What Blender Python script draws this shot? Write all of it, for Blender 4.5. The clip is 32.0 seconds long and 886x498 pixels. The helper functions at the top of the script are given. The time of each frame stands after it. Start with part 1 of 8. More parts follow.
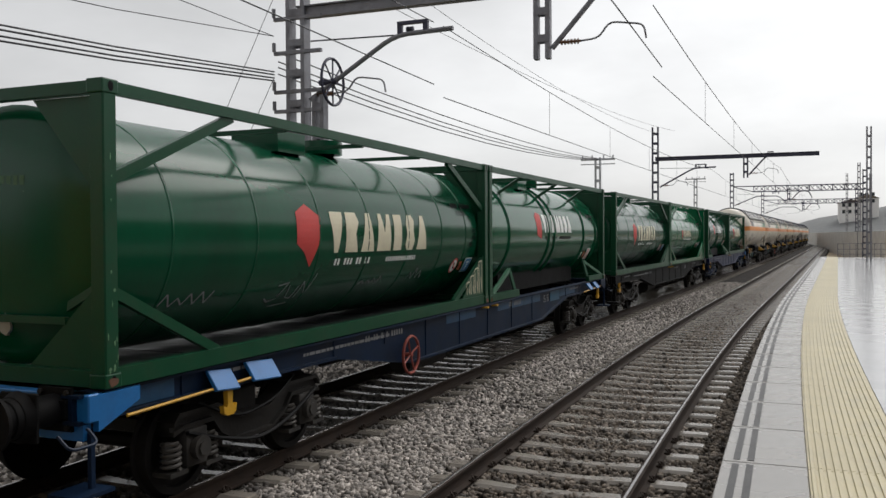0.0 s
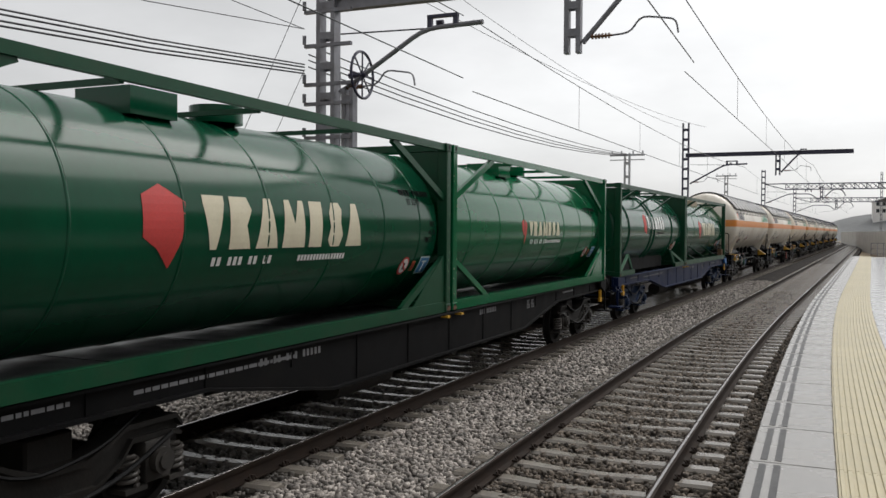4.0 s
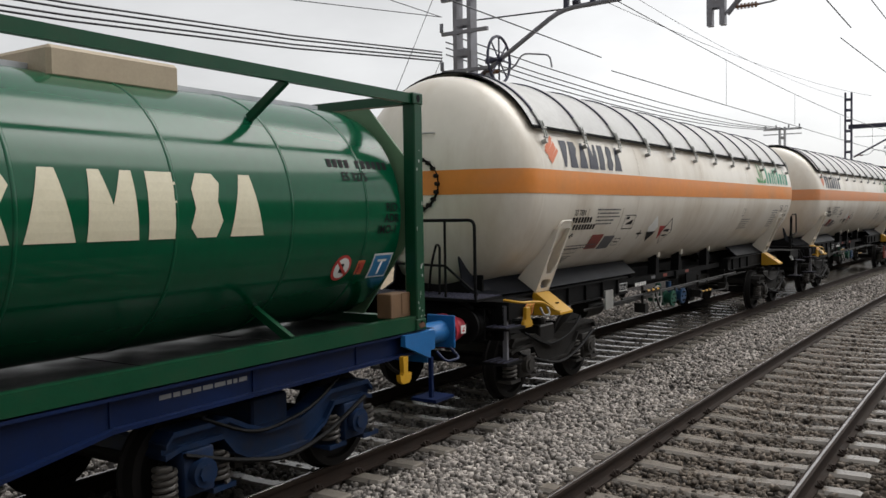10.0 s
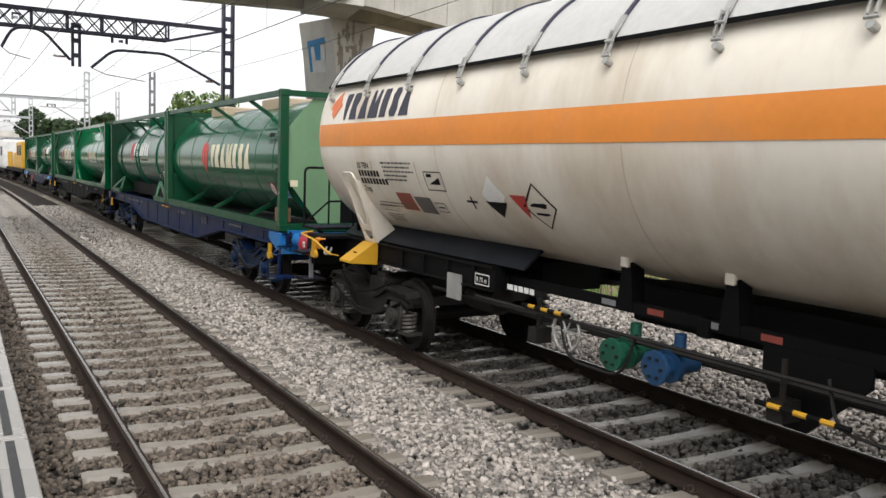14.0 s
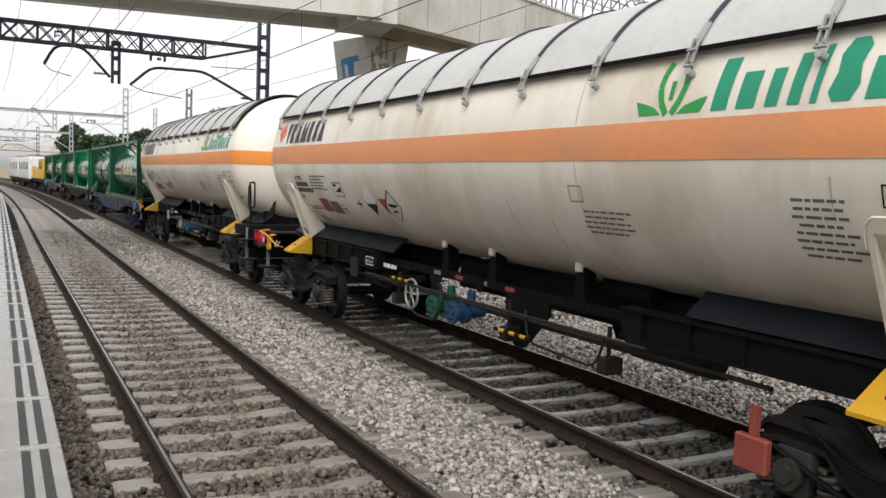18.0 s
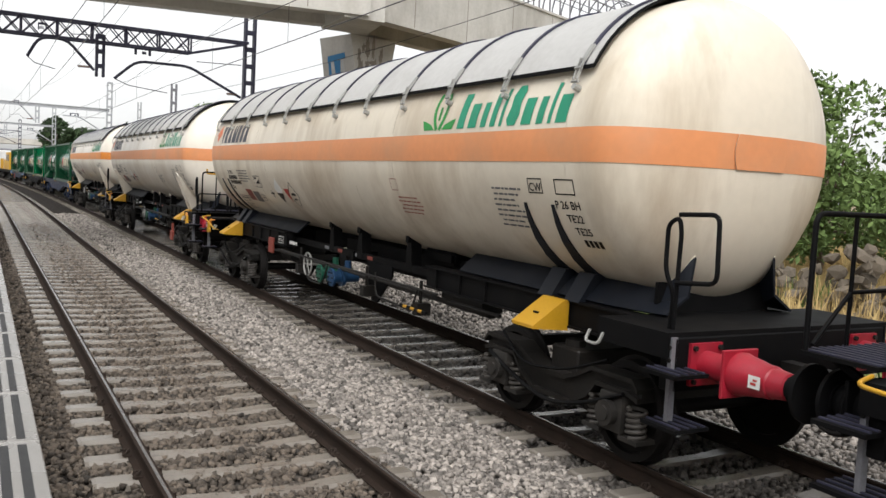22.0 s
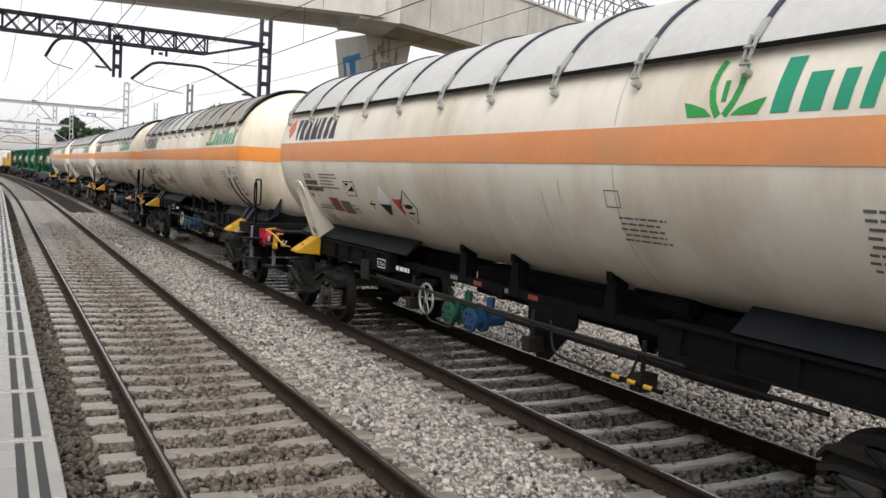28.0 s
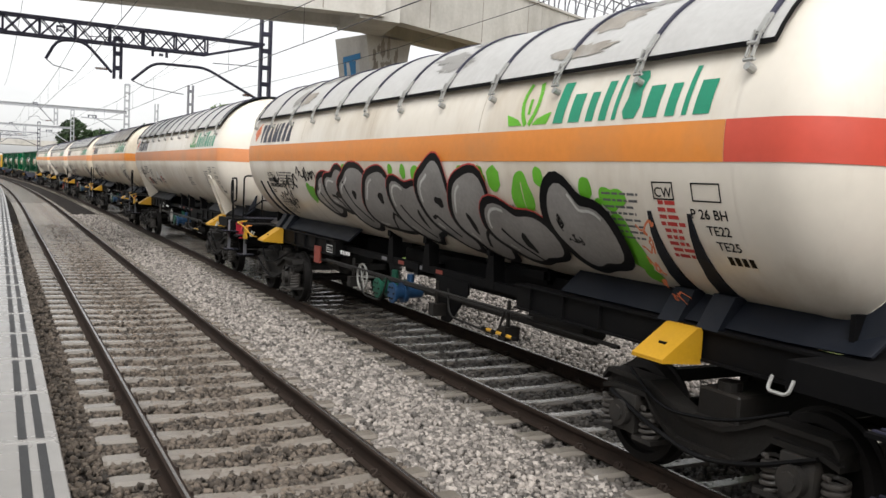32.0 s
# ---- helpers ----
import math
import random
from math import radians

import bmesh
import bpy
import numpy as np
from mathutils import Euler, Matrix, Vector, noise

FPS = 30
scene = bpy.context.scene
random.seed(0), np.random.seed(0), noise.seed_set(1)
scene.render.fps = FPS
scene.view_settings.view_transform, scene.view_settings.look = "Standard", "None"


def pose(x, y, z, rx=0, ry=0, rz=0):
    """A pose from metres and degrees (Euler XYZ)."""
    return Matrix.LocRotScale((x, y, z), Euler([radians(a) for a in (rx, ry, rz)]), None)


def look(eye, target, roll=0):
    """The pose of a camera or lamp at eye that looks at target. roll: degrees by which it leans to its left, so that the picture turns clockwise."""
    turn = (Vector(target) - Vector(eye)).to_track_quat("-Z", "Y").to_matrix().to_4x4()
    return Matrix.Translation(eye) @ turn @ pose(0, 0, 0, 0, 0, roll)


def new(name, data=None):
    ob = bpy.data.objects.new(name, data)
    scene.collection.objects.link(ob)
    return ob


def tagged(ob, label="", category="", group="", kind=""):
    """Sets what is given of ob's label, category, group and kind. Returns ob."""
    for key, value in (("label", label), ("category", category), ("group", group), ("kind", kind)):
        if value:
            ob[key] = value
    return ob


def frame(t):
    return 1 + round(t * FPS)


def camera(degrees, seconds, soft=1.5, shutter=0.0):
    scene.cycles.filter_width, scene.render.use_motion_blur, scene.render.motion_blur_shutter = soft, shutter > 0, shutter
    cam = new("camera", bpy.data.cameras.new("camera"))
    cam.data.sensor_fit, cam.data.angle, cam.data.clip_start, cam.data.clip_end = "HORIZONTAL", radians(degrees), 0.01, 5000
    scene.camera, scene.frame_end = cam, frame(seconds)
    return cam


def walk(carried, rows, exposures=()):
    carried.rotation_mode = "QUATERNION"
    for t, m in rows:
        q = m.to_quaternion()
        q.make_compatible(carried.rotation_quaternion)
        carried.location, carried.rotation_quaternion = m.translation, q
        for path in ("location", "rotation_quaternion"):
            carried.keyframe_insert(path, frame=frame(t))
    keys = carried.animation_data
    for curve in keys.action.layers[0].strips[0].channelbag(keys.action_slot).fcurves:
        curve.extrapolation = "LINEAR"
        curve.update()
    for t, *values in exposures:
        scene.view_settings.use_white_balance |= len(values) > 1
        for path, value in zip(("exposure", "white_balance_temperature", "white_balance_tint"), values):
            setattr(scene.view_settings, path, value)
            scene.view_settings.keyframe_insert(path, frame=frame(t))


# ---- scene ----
LENS, EYE = 55.0, (0.0, 0.0, 2.405)
cam = camera(55.0, 32.0, soft=1.5)
# seconds, yaw to the left of the line, pitch, lean
TURNS = [
    (0, 20.97, -0.87, -0.37),
    (0.5, 21.00, -0.81, -0.29),
    (1, 20.98, -0.76, -0.42),
    (1.5, 21.16, -0.72, -0.51),
    (2, 21.44, -0.86, -0.54),
    (2.5, 21.74, -1.22, -0.39),
    (4.5, 23.11, -1.28, 0.32),
    (5, 23.68, -1.47, -0.22),
    (5.5, 24.38, -1.53, -0.30),
    (6, 24.50, -1.70, -0.39),
    (6.5, 24.56, -1.78, -0.33),
    (7, 24.99, -1.90, -0.42),
    (7.5, 25.11, -1.87, -0.66),
    (8, 25.08, -1.89, -0.79),
    (8.5, 25.17, -1.85, -0.88),
    (9, 25.34, -1.72, -0.92),
    (9.5, 26.89, -1.91, -0.90),
    (9.6, 27.66, -2.01, -0.97),
    (9.7, 28.76, -2.02, -0.98),
    (10, 32.54, -2.29, -0.92),
    (10.4, 41.50, -2.12, -0.80),
    (10.5, 45.90, -1.80, -1.07),
    (10.6, 50.40, -1.47, -0.89),
    (10.7, 55.00, -1.11, -0.68),
    (10.8, 59.95, -1.08, -0.12),
    (10.9, 65.00, -1.04, 0.44),
    (11, 70.41, -1.00, 1.00),
    (11.1, 75.40, -1.05, 1.10),
    (11.2, 80.32, -1.10, 1.20),
    (11.3, 85.05, -1.10, 1.35),
    (11.4, 89.60, -1.00, 1.45),
    (11.5, 94.05, -0.95, 1.55),
    (11.6, 98.40, -0.90, 1.65),
    (11.7, 102.80, -1.08, 1.90),
    (11.8, 107.00, -1.30, 2.15),
    (11.9, 111.00, -1.50, 2.35),
    (12, 114.78, -1.72, 2.50),
    (12.1, 118.09, -1.93, 2.48),
    (12.2, 121.21, -2.15, 2.20),
    (12.3, 124.11, -2.38, 2.00),
    (12.4, 126.83, -2.52, 2.10),
    (12.5, 129.25, -2.66, 2.00),
    (12.6, 131.50, -2.80, 1.90),
    (12.8, 135.25, -3.05, 1.60),
    (13, 138.45, -3.32, 1.30),
    (13.5, 146.05, -4.80, 1.70),
    (15.5, 152.24, -5.86, 1.98),
    (16, 152.40, -5.83, 1.95),
    (16.5, 152.64, -5.36, 1.97),
    (17, 152.70, -4.90, 2.18),
    (17.5, 152.31, -4.46, 2.38),
    (18, 151.77, -4.39, 2.21),
    (18.5, 151.77, -4.44, 2.12),
    (19, 151.93, -4.18, 2.27),
    (19.5, 152.43, -4.09, 2.21),
    (20, 152.38, -4.13, 2.45),
    (20.5, 152.14, -4.11, 2.43),
    (21, 151.65, -4.09, 2.37),
    (21.5, 151.36, -4.22, 2.83),
    (22, 150.71, -4.40, 3.06),
    (22.5, 150.28, -4.38, 3.21),
    (23, 150.34, -4.54, 3.28),
    (23.5, 150.61, -4.43, 3.32),
    (24, 150.49, -4.42, 3.25),
    (24.5, 150.51, -4.36, 3.35),
    (25, 150.54, -4.53, 3.23),
    (25.5, 150.47, -4.55, 3.51),
    (26, 150.29, -4.72, 3.47),
    (26.5, 150.04, -4.60, 3.57),
    (28.5, 152.06, -4.33, 3.16),
    (29, 152.03, -4.33, 2.97),
    (29.5, 151.78, -4.55, 3.13),
    (30, 151.75, -4.38, 2.99),
    (30.5, 151.72, -4.41, 2.93),
    (31, 151.85, -4.41, 2.95),
    (31.5, 151.82, -4.32, 2.89),
    (32, 151.75, -4.44, 2.89),
]
EXPOSURES = [(0.0, -0.02), (9.0, 0.08), (10.0, 0.16), (11.0, 0.70), (12.0, 0.52), (13.0, 0.74), (15.5, 0.60), (18.0, 0.56), (22.0, 0.54), (32.0, 0.56)]


def sway(t):
    """The holder leans back a little while turning round."""
    return 0.12 * max(0.0, min(1.0, (t - 9.4) / 0.6, (13.6 - t) / 1.2))


walk(cam, [(t, pose(EYE[0] + sway(t), EYE[1] - 0.14 * max(0.0, 1 - abs(t - 13.1) / 1.2), EYE[2], 90 + p, 0, y) @ pose(0, 0, 0, 0, 0, r)) for t, y, p, r in TURNS], EXPOSURES)

# ---- sky, sun ----
world = bpy.data.worlds.new("overcast")
scene.world = world
world.use_nodes = True
wn, wl = world.node_tree.nodes, world.node_tree.links
wn.clear()
SUN_EL, SUN_AZ = 52.0, 29.0  # the veiled sun stands ahead, over the platform side
sky = wn.new("ShaderNodeTexSky")
sky.sky_type, sky.sun_disc = "NISHITA", False
sky.sun_elevation, sky.sun_rotation = radians(SUN_EL), radians(SUN_AZ)
sky.air_density, sky.dust_density, sky.ozone_density = 1.0, 1.5, 1.0
grey = wn.new("ShaderNodeHueSaturation")
grey.inputs["Saturation"].default_value = 0.06
wl.new(sky.outputs[0], grey.inputs["Color"])
wco = wn.new("ShaderNodeTexCoord")
wmp = wn.new("ShaderNodeMapping")
wmp.inputs["Scale"].default_value = (1.0, 1.0, 2.6)
wl.new(wco.outputs["Generated"], wmp.inputs["Vector"])
wno = wn.new("ShaderNodeTexNoise")
wno.inputs["Scale"].default_value, wno.inputs["Detail"].default_value, wno.inputs["Roughness"].default_value = 2.2, 6.0, 0.55
wl.new(wmp.outputs[0], wno.inputs["Vector"])
wra = wn.new("ShaderNodeMapRange")
wra.inputs["From Min"].default_value, wra.inputs["From Max"].default_value = 0.3, 0.7
wra.inputs["To Min"].default_value, wra.inputs["To Max"].default_value = 0.80, 1.10
wl.new(wno.outputs["Fac"], wra.inputs["Value"])
wmu = wn.new("ShaderNodeMix")
wmu.data_type, wmu.blend_type = "RGBA", "MULTIPLY"
wmu.inputs["Factor"].default_value = 1.0
wl.new(grey.outputs[0], wmu.inputs[6])
wl.new(wra.outputs[0], wmu.inputs[7])
wse = wn.new("ShaderNodeSeparateXYZ")
wl.new(wco.outputs["Generated"], wse.inputs[0])
wgr = wn.new("ShaderNodeMapRange")
wgr.inputs["From Min"].default_value, wgr.inputs["From Max"].default_value = 0.30, 1.0
wgr.inputs["To Min"].default_value, wgr.inputs["To Max"].default_value = 1.0, 1.9
wl.new(wse.outputs["Z"], wgr.inputs["Value"])
wze = wn.new("ShaderNodeMix")
wze.data_type, wze.blend_type = "RGBA", "MULTIPLY"
wze.inputs["Factor"].default_value = 1.0
wl.new(wmu.outputs[2], wze.inputs[6])
wl.new(wgr.outputs[0], wze.inputs[7])
wbg = wn.new("ShaderNodeBackground")
wbg.inputs["Strength"].default_value = 0.14
wl.new(wze.outputs[2], wbg.inputs["Color"])
wou = wn.new("ShaderNodeOutputWorld")
wl.new(wbg.outputs[0], wou.inputs[0])

sun_data = bpy.data.lights.new("sun", "SUN")
sun_data.energy, sun_data.angle, sun_data.color = 1.5, radians(50), (1.0, 0.97, 0.93)
sun = new("sun", sun_data)
_el, _az = radians(SUN_EL), radians(SUN_AZ)
sun.matrix_world = look((60 * math.sin(_az) * math.cos(_el), 60 * math.cos(_az) * math.cos(_el), 60 * math.sin(_el)), (0, 0, 0))

# ---- materials ----
def mat(name, color, rough=0.6, metal=0.0, var=0.18, scale=2.0, bump=0.0, bscale=80.0, dirt=None, dscale=1.2, damount=0.5,
        dstretch=(1, 1, 1), island=0.0, objvar=0.0, coat=0.0, spec=0.5, rvar=0.12, flat=(1, 1, 1)):
    """A painted, worn or mineral surface: colour that varies at two scales, stains, uneven gloss and fine relief."""
    m = bpy.data.materials.new(name)
    m.use_nodes = True
    n, l = m.node_tree.nodes, m.node_tree.links
    b = n["Principled BSDF"]
    b.inputs["Roughness"].default_value, b.inputs["Metallic"].default_value = rough, metal
    b.inputs["Specular IOR Level"].default_value, b.inputs["Coat Weight"].default_value = spec, coat
    b.inputs["Coat Roughness"].default_value = 0.08
    co = n.new("ShaderNodeTexCoord")
    mp = n.new("ShaderNodeMapping")
    mp.inputs["Scale"].default_value = flat
    l.new(co.outputs["Object"], mp.inputs["Vector"])
    big = n.new("ShaderNodeTexNoise")
    big.inputs["Scale"].default_value, big.inputs["Detail"].default_value = scale, 5.0
    l.new(mp.outputs[0], big.inputs["Vector"])
    fine = n.new("ShaderNodeTexNoise")
    fine.inputs["Scale"].default_value, fine.inputs["Detail"].default_value = scale * 14, 4.0
    l.new(mp.outputs[0], fine.inputs["Vector"])
    add = n.new("ShaderNodeMath")
    add.operation = "MULTIPLY_ADD"
    add.inputs[1].default_value = 0.5
    l.new(fine.outputs["Fac"], add.inputs[0])
    l.new(big.outputs["Fac"], add.inputs[2])
    last = add.outputs[0]
    if island or objvar:
        geo = n.new("ShaderNodeNewGeometry" if island else "ShaderNodeObjectInfo")
        ad2 = n.new("ShaderNodeMath")
        ad2.operation = "MULTIPLY_ADD"
        ad2.inputs[1].default_value = (island or objvar)
        l.new(geo.outputs["Random Per Island" if island else "Random"], ad2.inputs[0])
        l.new(last, ad2.inputs[2])
        last = ad2.outputs[0]
    rg = n.new("ShaderNodeMapRange")
    top = 1.05 + (island or objvar)
    rg.inputs["From Min"].default_value, rg.inputs["From Max"].default_value = 0.45, top
    rg.inputs["To Min"].default_value, rg.inputs["To Max"].default_value = 1 - var, 1 + var
    l.new(last, rg.inputs["Value"])
    mul = n.new("ShaderNodeMix")
    mul.data_type, mul.blend_type = "RGBA", "MULTIPLY"
    mul.inputs["Factor"].default_value = 1.0
    mul.inputs[6].default_value = (*color, 1)
    l.new(rg.outputs[0], mul.inputs[7])
    out = mul.outputs[2]
    if dirt:
        mp2 = n.new("ShaderNodeMapping")
        mp2.inputs["Scale"].default_value = dstretch
        l.new(co.outputs["Object"], mp2.inputs["Vector"])
        st = n.new("ShaderNodeTexNoise")
        st.inputs["Scale"].default_value, st.inputs["Detail"].default_value, st.inputs["Roughness"].default_value = dscale, 7.0, 0.62
        l.new(mp2.outputs[0], st.inputs["Vector"])
        r2 = n.new("ShaderNodeMapRange")
        r2.inputs["From Min"].default_value, r2.inputs["From Max"].default_value = 0.47, 0.78
        r2.inputs["To Min"].default_value, r2.inputs["To Max"].default_value = 0.0, damount
        l.new(st.outputs["Fac"], r2.inputs["Value"])
        mx = n.new("ShaderNodeMix")
        mx.data_type = "RGBA"
        mx.inputs[7].default_value = (*dirt, 1)
        l.new(r2.outputs[0], mx.inputs["Factor"])
        l.new(out, mx.inputs[6])
        out = mx.outputs[2]
    l.new(out, b.inputs["Base Color"])
    rr = n.new("ShaderNodeMapRange")
    rr.inputs["To Min"].default_value, rr.inputs["To Max"].default_value = max(0.02, rough - rvar), min(1.0, rough + rvar)
    l.new(big.outputs["Fac"], rr.inputs["Value"])
    l.new(rr.outputs[0], b.inputs["Roughness"])
    if bump:
        bn = n.new("ShaderNodeTexNoise")
        bn.inputs["Scale"].default_value, bn.inputs["Detail"].default_value = bscale, 6.0
        l.new(mp.outputs[0], bn.inputs["Vector"])
        bp = n.new("ShaderNodeBump")
        bp.inputs["Strength"].default_value, bp.inputs["Distance"].default_value = 0.7, bump
        l.new(bn.outputs["Fac"], bp.inputs["Height"])
        l.new(bp.outputs[0], b.inputs["Normal"])
    return m


M = {}
# Near-black bed: the shade in the gaps between stones is painted here.
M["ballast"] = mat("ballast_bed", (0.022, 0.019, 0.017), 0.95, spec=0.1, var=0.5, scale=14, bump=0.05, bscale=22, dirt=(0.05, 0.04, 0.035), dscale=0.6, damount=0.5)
M["stone"] = mat("ballast_stone", (0.25, 0.225, 0.202), 0.8, var=1.0, scale=6, island=1.3, bump=0.006, bscale=70)
# Darkened stones: the train's shade on the track is put into their colour.
M["stone_shaded"] = mat("ballast_stone_shaded", (0.085, 0.075, 0.066), 0.7, var=0.9, scale=6, island=1.2, bump=0.006, bscale=70)
M["stone_brown"] = mat("ballast_stone_brown", (0.097, 0.078, 0.061), 0.85, var=0.98, scale=6, island=1.3, bump=0.006, bscale=70)
M["soil"] = mat("soil", (0.22, 0.17, 0.11), 0.95, var=0.3, scale=0.5, bump=0.04, bscale=6, dirt=(0.36, 0.29, 0.15), dscale=0.15, damount=0.8)
M["wet_floor"] = mat("wet_dark_floor_plate", (0.02, 0.022, 0.022), 0.32, rvar=0.55, var=0.3, scale=2.2, bump=0.002, bscale=4)
M["rail_head"] = mat("polished_rail_head", (0.30, 0.285, 0.28), 0.26, metal=0.9, var=0.15, scale=3, rvar=0.08)
M["rail"] = mat("rusty_rail_side", (0.022, 0.014, 0.010), 0.85, spec=0.2, var=0.35, scale=5, bump=0.002, bscale=60)
M["rust"] = mat("rust", (0.10, 0.045, 0.025), 0.85, var=0.4, scale=12)
M["green_valve"] = mat("grimy_green_valve_paint", (0.006, 0.075, 0.045), 0.5, var=0.25, scale=6)
M["blue_valve"] = mat("grimy_blue_valve_paint", (0.008, 0.05, 0.13), 0.5, var=0.3, scale=6, dirt=(0.02, 0.03, 0.04), dscale=6, damount=0.7)
M["spring"] = mat("worn_spring_steel", (0.06, 0.054, 0.048), 0.5, var=0.3, scale=8)
M["axle_box"] = mat("dusty_axle_box_steel", (0.016, 0.014, 0.012), 0.7, var=0.4, scale=6, dirt=(0.045, 0.036, 0.028), dscale=5, damount=0.6)
M["leaf_green"] = mat("green_emblem_paint", (0.02, 0.26, 0.05), 0.5, var=0.15, scale=4)
M["print_grey"] = mat("dim_white_lettering", (0.20, 0.20, 0.21), 0.6, var=0.2, scale=5)
M["plaster"] = mat("shade_wall_plaster", (0.17, 0.14, 0.11), 0.85, var=0.18, scale=0.6, dirt=(0.10, 0.085, 0.07), dscale=0.5, damount=0.6)
M["sleeper"] = mat("concrete_sleeper", (0.20, 0.18, 0.155), 0.17, rvar=0.14, var=0.22, scale=4, objvar=0.5, bump=0.004, bscale=50, dirt=(0.075, 0.052, 0.038), dscale=2.0, damount=0.7)
M["clip"] = mat("rusty_clip", (0.035, 0.025, 0.02), 0.8, spec=0.2, var=0.3, scale=20)
M["slab"] = mat("pale_concrete_slab", (0.235, 0.225, 0.21), 0.26, var=0.10, scale=1.5, objvar=0.35, bump=0.002, bscale=90, dirt=(0.28, 0.27, 0.26), dscale=1.6, damount=0.6, rvar=0.2)
M["strip"] = mat("black_grip_strip", (0.022, 0.022, 0.023), 0.55, var=0.25, scale=6, bump=0.003, bscale=150)
M["tactile"] = mat("yellow_tactile_tile", (0.42, 0.365, 0.22), 0.45, var=0.14, scale=3, objvar=0.3, bump=0.002, bscale=120, dirt=(0.26, 0.235, 0.17), dscale=2.5, damount=0.6)
M["paving"] = mat("wet_grey_paving", (0.38, 0.38, 0.385), 0.16, var=0.12, scale=0.7, bump=0.0012, bscale=30, dirt=(0.24, 0.24, 0.25), dscale=0.7, damount=0.7, rvar=0.14, objvar=0.2)
M["concrete"] = mat("weathered_concrete", (0.50, 0.48, 0.44), 0.85, var=0.16, scale=0.7, bump=0.006, bscale=20, dirt=(0.27, 0.245, 0.21), dscale=0.7, damount=0.75, dstretch=(1, 1, 0.35))
M["conc_dark"] = mat("stained_concrete", (0.25, 0.22, 0.185), 0.9, var=0.2, scale=0.8, bump=0.006, bscale=20, dirt=(0.11, 0.09, 0.07), dscale=1.2, damount=0.8)
M["galv"] = mat("galvanised_steel", (0.42, 0.43, 0.45), 0.5, metal=0.6, var=0.18, scale=3)
M["mast_dark"] = mat("dark_painted_steel", (0.035, 0.035, 0.06), 0.55, metal=0.2, var=0.3, scale=4)
M["mast_grey"] = mat("grey_painted_steel", (0.20, 0.20, 0.22), 0.55, metal=0.4, var=0.25, scale=4, dirt=(0.08, 0.07, 0.07), dscale=3, damount=0.6)
M["wire"] = mat("dark_copper_wire", (0.05, 0.05, 0.055), 0.5, metal=0.5, var=0.1, scale=1)
M["insulator"] = mat("brown_insulator", (0.14, 0.07, 0.04), 0.25, var=0.2, scale=10)
M["green"] = mat("green_tank_paint", (0.0010, 0.070, 0.030), 0.14, spec=0.34, var=0.14, scale=0.8, bump=0.0006, bscale=3, dirt=(0.006, 0.06, 0.03), dscale=0.9, damount=0.5, dstretch=(1, 1, 0.3), coat=0.0)
M["green_dull"] = mat("faded_green_tank_paint", (0.0012, 0.062, 0.029), 0.17, spec=0.28, var=0.16, scale=0.8, bump=0.0006, bscale=3, dirt=(0.010, 0.042, 0.024), dscale=0.9, damount=0.6, dstretch=(1, 1, 0.3), coat=0.0)
M["green_bright"] = mat("bright_green_tank_paint", (0.0008, 0.098, 0.036), 0.14, spec=0.32, var=0.1, scale=0.8, bump=0.0006, bscale=3, coat=0.0, dirt=(0.01, 0.11, 0.05), dscale=0.8, damount=0.4)
M["green_old"] = mat("dark_green_tank_paint", (0.0008, 0.056, 0.025), 0.17, spec=0.28, var=0.14, scale=0.8, bump=0.0006, bscale=3, dirt=(0.005, 0.03, 0.016), dscale=0.9, damount=0.5, dstretch=(1, 1, 0.3))
# Frame green made lighter: the light on the legs is in this colour.
M["leg_green"] = mat("lit_green_leg_paint", (0.045, 0.13, 0.075), 0.4, var=0.2, scale=4)
M["green_frame"] = mat("green_frame_paint", (0.003, 0.052, 0.022), 0.36, spec=0.3, var=0.2, scale=3, dirt=(0.02, 0.03, 0.015), dscale=3, damount=0.55)
M["green_worn"] = mat("worn_dark_green_lettering", (0.05, 0.12, 0.06), 0.6, var=0.3, scale=8)
M["green_pale"] = mat("chalky_pale_green_paint", (0.13, 0.235, 0.13), 0.6, var=0.12, scale=1.5, dirt=(0.08, 0.17, 0.085), dscale=1.2, damount=0.7, dstretch=(1, 1, 0.3))
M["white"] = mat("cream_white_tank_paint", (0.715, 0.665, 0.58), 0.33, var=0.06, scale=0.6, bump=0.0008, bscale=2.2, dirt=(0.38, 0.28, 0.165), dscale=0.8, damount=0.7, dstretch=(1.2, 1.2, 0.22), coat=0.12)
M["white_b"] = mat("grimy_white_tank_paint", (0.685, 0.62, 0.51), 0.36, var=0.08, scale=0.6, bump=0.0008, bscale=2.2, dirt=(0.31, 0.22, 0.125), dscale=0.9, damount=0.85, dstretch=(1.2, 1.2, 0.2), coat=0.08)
M["orange"] = mat("orange_band_paint", (0.70, 0.24, 0.04), 0.40, var=0.10, scale=0.8, dirt=(0.50, 0.24, 0.10), dscale=1.0, damount=0.6)
M["orange_b"] = mat("faded_orange_band_paint", (0.68, 0.27, 0.11), 0.45, var=0.10, scale=0.8, dirt=(0.50, 0.27, 0.15), dscale=1.0, damount=0.7)
M["red_band"] = mat("red_band_paint", (0.58, 0.08, 0.05), 0.42, var=0.10, scale=0.8)
M["shield"] = mat("grey_sunshield_sheet", (0.47, 0.465, 0.45), 0.42, metal=0.0, var=0.14, scale=1.0, bump=0.002, bscale=3, dirt=(0.20, 0.19, 0.18), dscale=1.0, damount=0.55)
M["grime"] = mat("brown_grime", (0.46, 0.40, 0.31), 0.7, var=0.25, scale=5)
